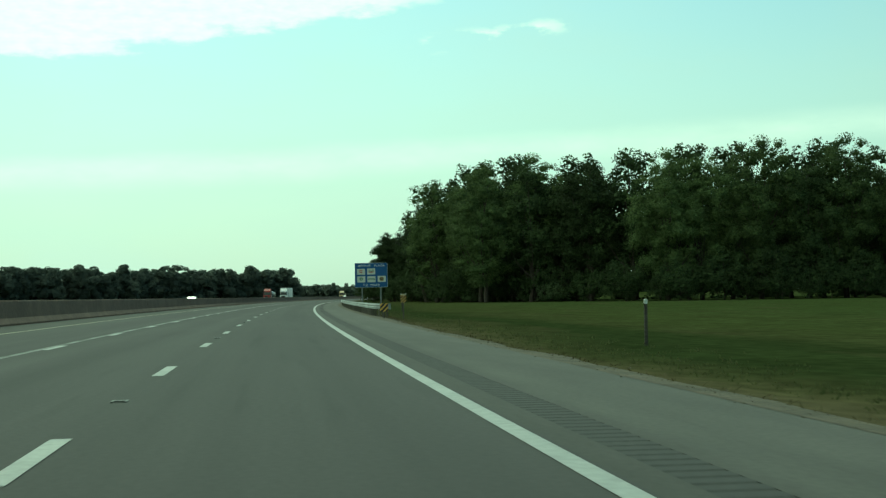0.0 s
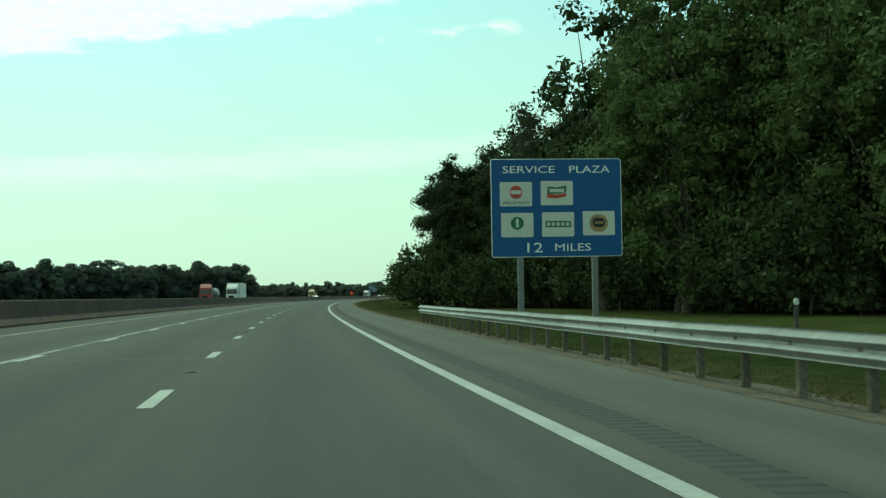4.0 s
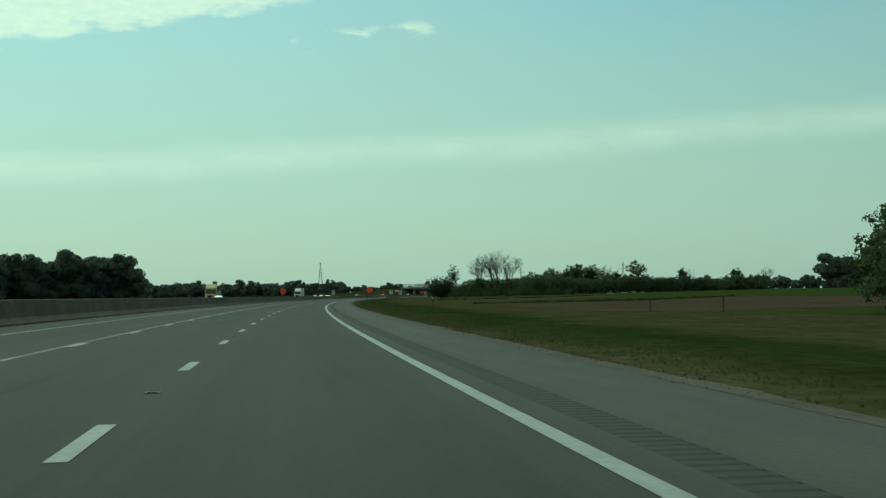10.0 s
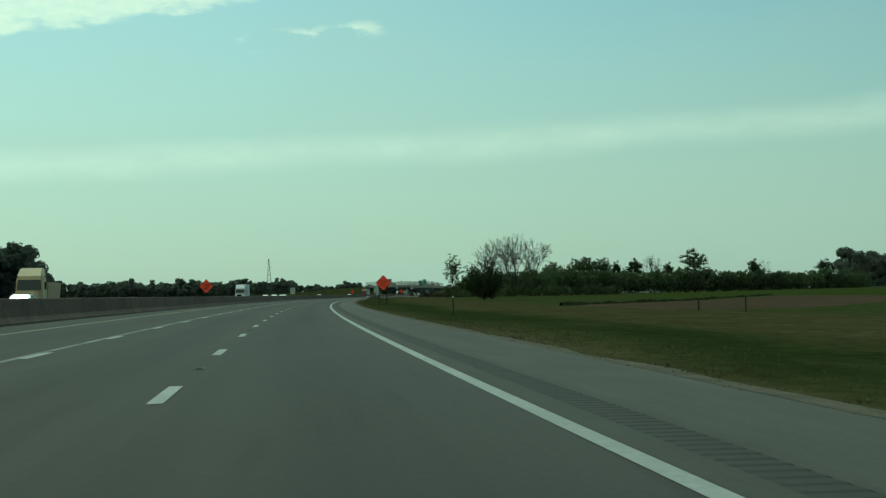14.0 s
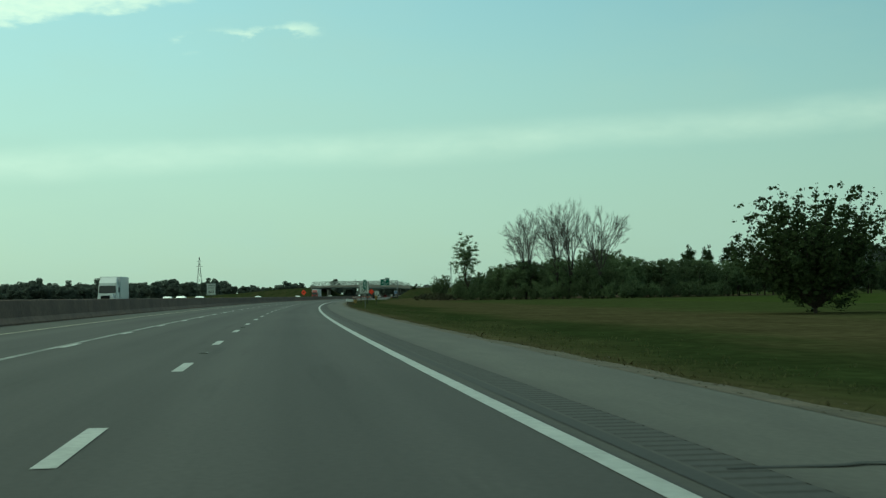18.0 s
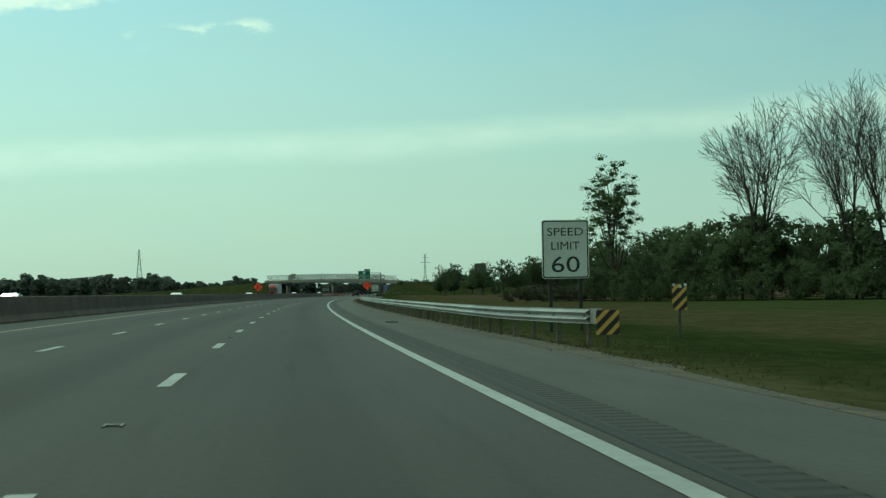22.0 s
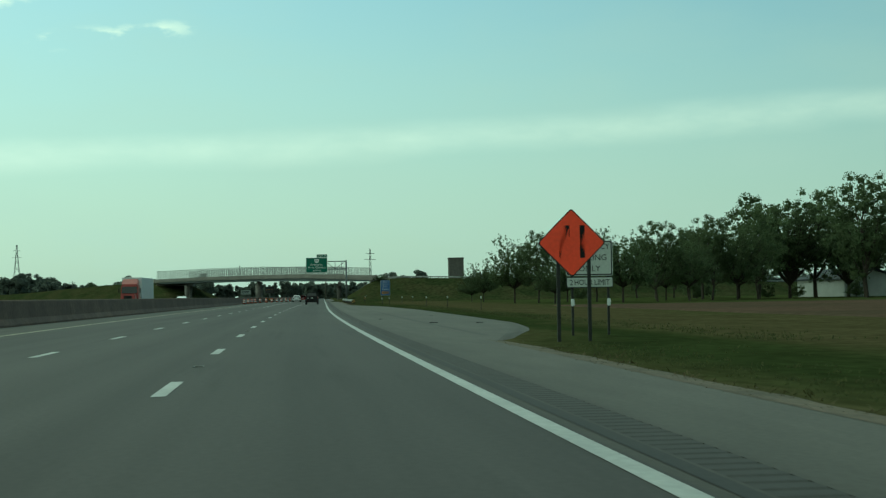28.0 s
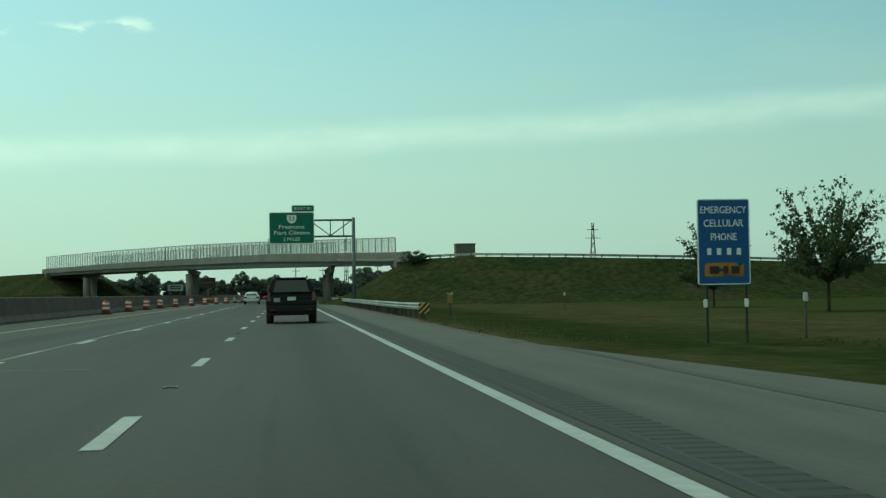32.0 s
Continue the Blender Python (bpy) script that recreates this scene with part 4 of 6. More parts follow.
# blue services sign with five logo panels
sg, zc = sign("service_sign", 203.6, 8.40, 13.08, 2.32, 5.80, BLUE, "large blue highway services sign with five white logo panels", (0.22, 0.79), STEEL_DULL, corner=0.09, post_w=0.20)
lettering(sg, "SERVICE", -0.98, 5.42, 0.25, 1.86)
lettering(sg, "PLAZA", 1.20, 5.42, 0.25, 1.46)
lettering(sg, "12", -0.80, 2.66, 0.34, 0.55)
lettering(sg, "MILES", 0.56, 2.66, 0.26, 1.28)
for i, (x, z) in enumerate(((-1.45, 4.55), (0.01, 4.58), (-1.42, 3.46), (0.04, 3.47), (1.50, 3.50))):
    pn = part("logo_panel", prism(bmesh.new(), [(x + a, z + b) for a, b in rounded(1.15, 0.86, 0.05)], -0.016, -0.008), GREY_WHITE, sg, "white logo panel")
    if i == 0:
        part("logo_shape", prism(bmesh.new(), [(x + a, z + 0.07 + b) for a, b in rounded(0.44, 0.46, 0.2)], -0.022, -0.016), RED_SHAPE, pn)
        lettering(pn, "OPEN 24 HOURS", x, z - 0.30, 0.085, 0.92, BLACK, -0.016)
        part("logo_band", abox(x - 0.18, x + 0.18, -0.025, -0.022, z + 0.0, z + 0.14), GREY_WHITE, pn)
    elif i == 1:
        part("logo_shape", prism(bmesh.new(), [(x - 0.35, z - 0.02), (x - 0.32, z + 0.24), (x, z + 0.20), (x + 0.36, z + 0.27), (x + 0.33, z + 0.02), (x, z - 0.04)], -0.022, -0.016), GREEN_SHAPE, pn)
        part("logo_band", prism(bmesh.new(), [(x - 0.36, z - 0.16), (x - 0.34, z - 0.02), (x, z - 0.06), (x + 0.34, z), (x + 0.33, z - 0.12), (x, z - 0.19)], -0.022, -0.016), RED_SHAPE, pn)
        part("logo_bar", abox(x - 0.26, x + 0.26, -0.026, -0.022, z + 0.03, z + 0.15), GREY_WHITE, pn)
    elif i == 2:
        part("logo_shape", prism(bmesh.new(), [(x + a, z + 0.06 + b) for a, b in rounded(0.46, 0.46, 0.22)], -0.022, -0.016), GREEN_SHAPE, pn)
        part("logo_bar", abox(x - 0.05, x + 0.05, -0.026, -0.022, z - 0.08, z + 0.22), GREY_WHITE, pn)
    elif i == 3:
        part("logo_shape", abox(x - 0.46, x + 0.46, -0.022, -0.016, z - 0.10, z + 0.12, bevel=0.002), GREEN_SHAPE, pn)
        for j in range(5):
            part("logo_bar", abox(x - 0.40 + j * 0.17, x - 0.29 + j * 0.17, -0.026, -0.022, z - 0.05, z + 0.07), GREY_WHITE, pn)
    else:
        part("logo_shape", prism(bmesh.new(), [(x + a, z + b) for a, b in rounded(0.66, 0.62, 0.28)], -0.022, -0.016), TAN, pn)
        part("logo_band", prism(bmesh.new(), [(x + a, z + 0.02 + b) for a, b in rounded(0.44, 0.34, 0.14)], -0.026, -0.022), BLACK, pn)
        part("logo_bar", abox(x - 0.15, x + 0.15, -0.030, -0.026, z - 0.02, z + 0.06), TAN, pn)

# blue emergency parking sign
sg, zc = sign("parking_sign", 395.3, 8.61, 9.82, 1.80, 2.69, BLUE, "blue emergency parking sign on two slim posts", (0.15, 0.92), SIGN_POST, corner=0.04, post_w=0.07)
lettering(sg, "EMERGENCY", 0, 2.50, 0.155, 1.05)
lettering(sg, "PARKING", 0, 2.245, 0.155, 0.86)
lettering(sg, "1/2", -0.26, 1.99, 0.20, 0.26)
lettering(sg, "MILE", 0.22, 1.99, 0.16, 0.44)


def diamond(s, d, zc, half, label, posts, base=-0.4, mount="ground", turn=0.0):
    sg = thing("work_zone_sign", facing(s, d, 0, turn), label, "road sign", "orange work zone signs")
    rd = lambda k: [(x * math.cos(0.785398) - z * math.sin(0.785398), zc + x * math.sin(0.785398) + z * math.cos(0.785398)) for x, z in rounded(k * 1.41421, k * 1.41421, 0.06)]
    part("border", prism(bmesh.new(), rd(half), 0.0, 0.02), BLACK, sg)
    part("panel", prism(bmesh.new(), rd(half - 0.035), -0.008, 0.0), ORANGE, sg)
    for x in posts:
        part("post", abox(x - 0.04, x + 0.04, 0.02, 0.10, base, zc + 0.25, bevel=0.006), SIGN_POST, sg)
    return sg


def merge_symbol(sg, zc):
    part("symbol_line", abox(0.20, 0.32, -0.008, -0.008, zc - 0.36, zc + 0.42), BLACK, sg)
    part("symbol_line", prism(bmesh.new(), [(-0.30, zc - 0.36), (-0.17, zc - 0.36), (-0.17, zc + 0.02), (-0.05, zc + 0.14), (-0.05, zc + 0.42), (-0.18, zc + 0.42), (-0.18, zc + 0.20), (-0.30, zc + 0.08)], -0.008, -0.008), BLACK, sg)
    for k in range(3):
        part("symbol_dash", abox(-0.07, 0.0, -0.008, -0.008, zc - 0.36 + k * 0.17, zc - 0.27 + k * 0.17), BLACK, sg)


a = diamond(687.0, 8.80, 2.21, 0.82, "orange diamond lane closure sign on two dark posts", (-0.46, 0.32))
lettering(a, "LEFT LANE", 0, 2.40, 0.13, 0.86, BLACK)
lettering(a, "CLOSED", 0, 2.18, 0.13, 0.64, BLACK)
lettering(a, "1/2 MILE", 0, 1.93, 0.15, 0.60, BLACK)
b = diamond(701.6, -10.51, 2.25, 0.80, "orange diamond work sign standing on the median barrier", (0.0,), base=1.0)
for z, w in ((2.42, 0.8), (2.20, 0.6), (1.97, 0.55)):
    part("text_bar", abox(-w / 2, w / 2, -0.008, -0.008, z - 0.05, z + 0.05), BLACK, b)
c = diamond(1098.0, 8.12, 2.24, 0.83, "orange diamond lane merge sign on two dark posts", (-0.33, 0.42))
merge_symbol(c, 2.24)
c = diamond(1092.0, -10.51, 2.28, 0.83, "orange diamond lane merge sign standing on the barrier", (0.0,), base=1.0, turn=-18)
merge_symbol(c, 2.24)

# white parking sign with a plate under it
sg, zc = sign("parking_sign", 1102.6, 8.86, 10.15, 1.50, 2.46, GREY_WHITE, "white emergency parking sign partly hidden behind an orange sign", (0.13, 0.90), SIGN_POST, border=BLACK, corner=0.05, post_w=0.06)
lettering(sg, "EMERGENCY", 0, 2.30, 0.15, 1.12, BLACK)
lettering(sg, "PARKING", 0, 2.00, 0.16, 0.95, BLACK)
lettering(sg, "ONLY", 0.0, 1.70, 0.16, 0.6, BLACK)
part("plate", prism(bmesh.new(), [(x, z + 1.325) for x, z in rounded(1.29, 0.29, 0.04)], 0.0, 0.02), BLACK, sg)
pn = part("plate_face", prism(bmesh.new(), [(x, z + 1.325) for x, z in rounded(1.25, 0.25, 0.03)], -0.008, 0.0), GREY_WHITE, sg)
lettering(sg, "2 HOUR LIMIT", 0, 1.325, 0.15, 1.10, BLACK)
for x in (-0.48, 0.52):
    part("reflector", prism(bmesh.new(), [(x + p, 0.78 + q) for p, q in rounded(0.09, 0.20, 0.03)], -0.01, 0.02), WHITE, sg)

# speed limit signs
for s, d0, d1, z0, z1, base in ((885.2, 8.28, 9.58, 1.33, 2.93, -0.4), (876.5, -11.15, -10.0, 1.45, 2.95, 1.0)):
    sg, zc = sign("speed_limit_sign", s, d0, d1, z0, z1, GREY_WHITE, "white speed limit sign with black lettering", (0.18, 0.82) if base < 0 else (), SIGN_POST, border=BLACK, corner=0.07, group="speed limit signs")
    if base > 0:
        part("post", abox(-0.05, 0.05, 0.02, 0.12, base, z1 - 0.1), SIGN_POST, sg)
    k = (d1 - d0) / 1.33
    lettering(sg, "SPEED", 0, z1 - 0.33 * k, 0.22 * k, 1.02 * k, BLACK)
    lettering(sg, "LIMIT", 0, z1 - 0.72 * k, 0.22 * k, 0.80 * k, BLACK)
    lettering(sg, "60", 0, z1 - 1.24 * k, 0.45 * k, 0.80 * k, BLACK)

# green mile marker
sg, zc = sign("mile_marker", 827.5, 7.54, 7.84, 1.65, 2.54, GREEN, "narrow green mile marker on a slim steel post", (0.5,), STEEL_DULL, border=GREEN, corner=0.03, post_w=0.05)
lettering(sg, "MILE", 0, 2.44, 0.085, 0.23)
lettering(sg, "8", 0, 2.20, 0.26, 0.15)
lettering(sg, "9", 0, 1.86, 0.26, 0.15)
part("reflector", prism(bmesh.new(), [(p, 1.12 + q) for p, q in rounded(0.08, 0.08, 0.035)], 0.0, 0.02), WHITE, sg)

# blue emergency phone sign
sg, zc = sign("phone_sign", 1236.0, 9.97, 11.11, 1.11, 2.92, BLUE, "tall blue emergency cellular phone sign with an amber plate", (0.17, 0.92), SIGN_POST, corner=0.05, post_w=0.045)
for t, z, w, h in (("EMERGENCY", 2.69, 1.00, 0.15), ("CELLULAR", 2.41, 0.86, 0.15), ("PHONE", 2.12, 0.56, 0.15)):
    lettering(sg, t, 0, z, h, w)
for x in (-0.32, -0.11, 0.11, 0.32):
    part("text_bar", abox(x - 0.045, x + 0.045, -0.013, -0.008, 1.74, 1.88), WHITE, sg)
ap = part("amber_plate", prism(bmesh.new(), [(x, z + 1.42) for x, z in rounded(0.84, 0.30, 0.06)], -0.008, -0.008), AMBER, sg, "amber plate")
for x, w in ((-0.22, 0.20), (0.03, 0.10), (0.24, 0.18)):
    part("text_bar", abox(x - w / 2, x + w / 2, -0.019, -0.008, 1.34, 1.50), BLACK, ap)
for x in (-0.42, 0.47):
    part("reflector", prism(bmesh.new(), [(x + p, 0.72 + q) for p, q in rounded(0.08, 0.18, 0.03)], -0.01, 0.02), WHITE, sg)
first = thing("delineator", facing(1236.8, 12.6), "slim steel roadside post with a white reflector head", "marker post", "delineators along the verge")
part("post", abox(-0.022, 0.022, -0.015, 0.015, -0.4, 0.75), TIMBER_DARK, first)
part("reflector", prism(bmesh.new(), [(p, 0.82 + q) for p, q in rounded(0.09, 0.20, 0.03)], -0.03, 0.02), GREY_WHITE, first, "pale reflector")
for s, d in ((1190.0, 14.0), (1168.0, 14.5), (1286.0, 17.0), (1210.0, 13.6)):
    copy_thing(first, facing(s, d))

# ---- the overpass ----
_kp = [(1354.0, 12.5, 5.26, 4.03, 6.73), (1390.0, -0.8, 6.25, 4.62, 7.80), (1425.0, -12.6, 6.73, 5.19, 8.75), (1465.0, -30.0, 7.05, 5.60, 9.25), (1507.0, -48.0, 7.10, 5.71, 9.50)]
_q = [at(k[0], k[1]) for k in _kp]
_len = np.cumsum([0] + [(_q[i + 1] - _q[i]).length for i in range(len(_q) - 1)])


def over(u):
    """Place on the bridge's near edge u metres from its right end, and its heights: parapet top, girder foot, fence top."""
    f = lambda vals: float(np.interp(u, _len, vals))
    return Vector((f([p.x for p in _q]), f([p.y for p in _q]), 0)), f([k[2] for k in _kp]), f([k[3] for k in _kp]), f([k[4] for k in _kp])


LEN = float(_len[-1])
along = (_q[-1] - _q[0]).normalized()
away = Vector((along.y, -along.x, 0))
if away.y < 0:
    away = -away
bridge = thing("overpass", Matrix.Identity(4), "long skewed concrete road overpass with a tall fenced parapet", "bridge")


def swept(name, section, mat, us, parent=bridge):
    """section(u) gives (offset away, z) points that are closed round."""
    rows_ = []
    for u in us:
        p = over(u)[0]
        sec = section(u)
        rows_.append([p + away * a + Vector((0, 0, z)) for a, z in sec + sec[:1]])
    return part(name, grid_mesh(name, rows_), mat, parent)


us = [LEN * i / 44 for i in range(45)]
POSTS = 96
swept("parapet", lambda u: [(0, over(u)[1] - 0.75), (0, over(u)[1]), (0.3, over(u)[1]), (0.3, over(u)[1] - 0.75)], CONCRETE_PALE, us)
swept("deck_slab", lambda u: [(-0.08, over(u)[1] - 0.95), (-0.08, over(u)[1] - 0.76), (10.5, over(u)[1] - 0.76), (10.5, over(u)[1] - 0.95)], CONCRETE_PALE, us)
swept("far_parapet", lambda u: [(10.2, over(u)[1] - 0.75), (10.2, over(u)[1]), (10.5, over(u)[1]), (10.5, over(u)[1] - 0.75)], CONCRETE_PALE, us[11:])
for a in (0.7, 3.6, 6.6, 9.6):
    swept("girder", lambda u: [(a, over(u)[2]), (a, over(u)[1] - 0.95), (a + 0.05, over(u)[1] - 0.95), (a + 0.05, over(u)[2])], GIRDER, us)
    swept("girder_flange", lambda u: [(a - 0.2, over(u)[2] - 0.03), (a - 0.2, over(u)[2]), (a + 0.25, over(u)[2]), (a + 0.25, over(u)[2] - 0.03)], GIRDER, us)
for off in (0.12, 10.35):
    nb = int(LEN / 0.20)
    v = []
    for i in range(nb):
        u = i * LEN / nb
        if off > 1 and u < us[11]:
            continue
        p, zt, zg, zf = over(u)
        c = p + away * off
        w = along * 0.042
        v.append([c - w + Vector((0, 0, zt)), c + w + Vector((0, 0, zt)), c + w + Vector((0, 0, zf)), c - w + Vector((0, 0, zf))])
    tagged(part("fence_mesh", quads("fence_mesh", v, STEEL), STEEL, bridge), kind="stuff")
    swept("fence_top_rail", lambda u: [(off - 0.04, over(u)[3]), (off - 0.04, over(u)[3] + 0.09), (off + 0.04, over(u)[3] + 0.09), (off + 0.04, over(u)[3])], STEEL, us if off < 1 else us[11:])
    for i in range(0 if off < 1 else POSTS // 4, POSTS + 1):
        u = LEN * i / POSTS
        p, zt, zg, zf = over(u)
        c = p + away * (off + 0.08)
        part("fence_post", atube(c + Vector((0, 0, zt - 0.4)), c + Vector((0, 0, zf + 0.05)), 0.045, n=6), STEEL_DULL, bridge)
for s, d, w, shift, places in ((1362.0, 4.2, 1.0, 9.5, (5.0, 8.8)), (1426, -12.9, 1.4, 4.0, (1.2, 5.0)), (1478, -36.5, 1.3, 5.0, (1.2, 5.0))):
    u = (at(s, d) - _q[0]).dot(along) + shift
    p, zt, zg, zf = over(u)
    flow = (at(s + 5, d) - at(s - 5, d)).normalized()
    flow.z = 0
    skew = flow / flow.dot(away)
    for a in places:
        c = p + away * 1.2 + skew * (a - 1.2)
        part("pier_column", atube(c + Vector((0, 0, -0.3)), c + Vector((0, 0, zg - 0.75)), w / 2, n=14), CONCRETE_PALE, bridge, "grey concrete pier column")
    rows_ = []
    for a, z0 in ((-0.1, zg - 0.35), (1.0, zg - 0.85), (9.2, zg - 0.85), (10.4, zg - 0.35)):
        c = p + away * 1.2 + skew * (a - 1.2)
        rows_.append([c + along * (k * 0.55) + Vector((0, 0, z)) for k, z in ((-1, z0), (-1, zg - 0.04), (1, zg - 0.04), (1, z0), (-1, z0))])
    part("pier_cap", grid_mesh("pier_cap", rows_), CONCRETE_PALE, bridge)
for u, sg_ in ((0.0, -1), (LEN, 1)):
    p, zt, zg, zf = over(u)
    m = Matrix(((along.x, away.x, 0, p.x), (along.y, away.y, 0, p.y), (0, 0, 1, 0), (0, 0, 0, 1)))
    bm = abox(-0.6 if sg_ < 0 else 0.0, 0.0 if sg_ < 0 else 0.6, 0.0, 10.5, zg - 1.6, zt - 0.76)
    box(bm, -3.4 if sg_ < 0 else 0.0, 0.0 if sg_ < 0 else 3.4, -0.02, 0.28, zt - 1.0, zt - 0.02)
    ob = part("abutment", bm, CONCRETE_PALE, bridge)
    ob.matrix_basis = m
# lamp poles of the side road
for u in (LEN * 0.42, LEN * 0.72):
    p, zt, zg, zf = over(u)
    c = p + away * 10.2
    part("light_pole", atube(c + Vector((0, 0, zt)), c + Vector((0, 0, zf + 0.7)), 0.09, 0.07, n=6), STEEL_DULL, bridge)
    part("light_head", box(bmesh.new(), c.x - 0.18, c.x + 0.18, c.y - 0.12, c.y + 0.12, zf + 0.7, zf + 0.86), STEEL_DULL, bridge)


def embankment(name, nodes, label, width=11.0, run=2.4, rail=True):
    """A grassed bank that carries the side road: nodes of s, d, height."""
    pts = [at(s, d) for s, d, z in nodes]
    zz = [n[2] for n in nodes]
    rows_, crest = [], []
    k = 6
    for i in range((len(pts) - 1) * k + 1):
        t = i / k
        j = min(int(t), len(pts) - 2)
        f = t - j
        p = pts[j].lerp(pts[j + 1], f)
        z = zz[j] * (1 - f) + zz[j + 1] * f
        tg = (pts[min(j + 1, len(pts) - 1)] - pts[j]).normalized()
        if j + 2 < len(pts):
            tg = (tg * (1 - f) + (pts[j + 2] - pts[j + 1]).normalized() * f).normalized()
        nv = Vector((-tg.y, tg.x, 0))
        if nv.y > 0:
            nv = -nv
        w = width * min(1, z / 2.0)
        wob = 0.12 * noise.noise((i * 0.35, 0, 5.0))
        row = []
        for a, h in ((run * z + 2.5, -0.25), (run * z * 0.72, z * 0.25), (run * z * 0.4, z * 0.6 + wob), (0.5, z), (0, z + 0.04), (-w, z + 0.04), (-w - run * z, -0.3)):
            q = p + nv * a
            row.append(Vector((q.x, q.y, h)))
        rows_.append(row)
        crest.append((p + nv * 0.2, z))
    tagged(part(name, grid_mesh(name, rows_), GRASS), label, "embankment", kind="structure")
    if rail:
        g = thing("guard_rail", Matrix.Identity(4), "thin steel guard rail along the top of the bank", "guard rail", "guard rails beside the road")
        for i in range(12 if rail > 1 else 0, len(crest) - 1):
            (a, za), (b, zb) = crest[i], crest[i + 1]
            part("rail_beam", grid_mesh("rail_beam", [[a + Vector((0, 0, za + 0.16)), a + Vector((0, 0, za + 0.40))], [b + Vector((0, 0, zb + 0.16)), b + Vector((0, 0, zb + 0.40))]]), STEEL, g)
            part("post", atube(a + Vector((0, 0, za - 0.2)), a + Vector((0, 0, za + 0.36)), 0.06, n=5), TIMBER, g)


embankment("embankment", [(1361, 9.4, 0.3), (1357, 11.8, 3.0), (1353, 14.2, 4.45), (1349, 20, 4.55), (1346, 29, 4.3), (1346, 40, 4.0), (1352, 60, 3.5), (1366, 90, 2.9), (1390, 140, 2.2), (1430, 230, 1.2), (1480, 330, 0.4)], "tall grassy embankment of the side road", rail=2)
embankment("embankment", [(1484, -41, 0.3), (1500, -45, 4.0), (1512, -50, 6.2), (1530, -66, 5.8), (1560, -100, 3.6), (1600, -150, 1.6), (1640, -200, 0.3)], "grassy embankment beyond the far end of the overpass", rail=False)

# ---- overhead sign on its cantilever ----
gn = thing("overhead_sign", facing(1336.0, 0), "green overhead direction sign on a steel cantilever truss", "road sign")
part("mast", atube((7.5, 0.3, -0.4), (7.5, 0.3, 7.98), 0.19, 0.15, n=12), STEEL_DULL, gn)
for z in (7.76, 6.28):
    part("chord", atube((7.6, 0.3, z), (0.6, 0.3, z), 0.09, n=8), STEEL_DULL, gn)
for x0, x1 in ((7.3, 5.4), (3.6, 5.4), (3.6, 1.8)):
    part("brace", atube((x0, 0.3, 7.7), (x1, 0.3, 6.34) if x0 > x1 else (x1, 0.3, 6.34), 0.05, n=6), STEEL_DULL, gn)
for x in (6.6, 5.4, 3.6, 1.8):
    part("strut", atube((x, 0.3, 7.7), (x, 0.3, 6.34), 0.05, n=6), STEEL_DULL, gn)
part("panel_border", prism(bmesh.new(), [(x + 1.90, z + 7.06) for x, z in rounded(4.06, 2.87, 0.18)], 0.0, 0.04), WHITE, gn)
part("panel", prism(bmesh.new(), [(x + 1.90, z + 7.06) for x, z in rounded(3.94, 2.75, 0.14)], -0.012, 0.0), GREEN, gn)
part("exit_tab_border", prism(bmesh.new(), [(x + 2.92, z + 8.82) for x, z in rounded(2.04, 0.62, 0.10)], 0.0, 0.04), WHITE, gn)
part("exit_tab", prism(bmesh.new(), [(x + 2.92, z + 8.82) for x, z in rounded(1.94, 0.52, 0.08)], -0.012, 0.0), GREEN, gn)
lettering(gn, "EXIT 91", 2.92, 8.82, 0.26, 1.5, WHITE, -0.012)
part("route_shield", prism(bmesh.new(), [(1.90 + x, 7.88 + z) for x, z in ((-0.42, 0.36), (0.42, 0.36), (0.44, 0.0), (0.30, -0.28), (0, -0.42), (-0.30, -0.28), (-0.44, 0.0))], -0.02, -0.012), WHITE, gn)
lettering(gn, "53", 1.90, 7.92, 0.38, 0.5, BLACK, -0.02)
lettering(gn, "Fremont", 1.90, 7.17, 0.36, 2.3, WHITE, -0.012)
lettering(gn, "Port Clinton", 1.90, 6.64, 0.36, 3.2, WHITE, -0.012)
lettering(gn, "2 MILES", 1.90, 6.05, 0.30, 1.5, WHITE, -0.012)

# ---- trees ----
def crown(rng, H, base, R, n_clump, n_leaf, leaf, spread=(0.35, 0.95), squash=0.75, clump=(0.24, 0.42), top=1.0, solid=0.50, pieces=1, droop=0.3):
    """Clumps of leaf round a crown's body: leaves lie on their outer and upper sides, over an uneven inner mass."""
    zc, rz = base + (H - base) * 0.52, (H - base) * 0.50
    dirs = unit(n_clump, rng)
    rr = rng.uniform(*spread, (n_clump, 1))
    c = dirs * rr * np.array([R, R, rz]) + np.array([0, 0, zc])
    taper = 1 - (1 - top) * np.clip((c[:, 2:3] - base) / (H - base), 0, 1)
    c[:, :2] *= taper
    cr = R * rng.uniform(*clump, n_clump)
    pick = rng.choice(n_clump, n_leaf, p=cr ** 2 / (cr ** 2).sum())
    way = dirs[pick] * 0.55 + unit(n_leaf, rng) + np.array([0, 0, 0.22])
    way /= np.linalg.norm(way, axis=1, keepdims=True)
    off = way * np.clip(rng.normal(0.86, 0.16, (n_leaf, 1)), 0.3, 1.2)
    off[:, 2] *= squash
    pos = c[pick] + off * cr[pick][:, None]
    pos[:, 2] = np.maximum(pos[:, 2], 0.2)
    q = leaf_quads(pos, leaf, rng, droop, out=way)
    if solid:
        inner = lumps(c, cr * solid, rng, squash, pieces)
        inner[..., 2] = np.maximum(inner[..., 2], 0.05)
        q = np.concatenate([q, inner])
    return c, q


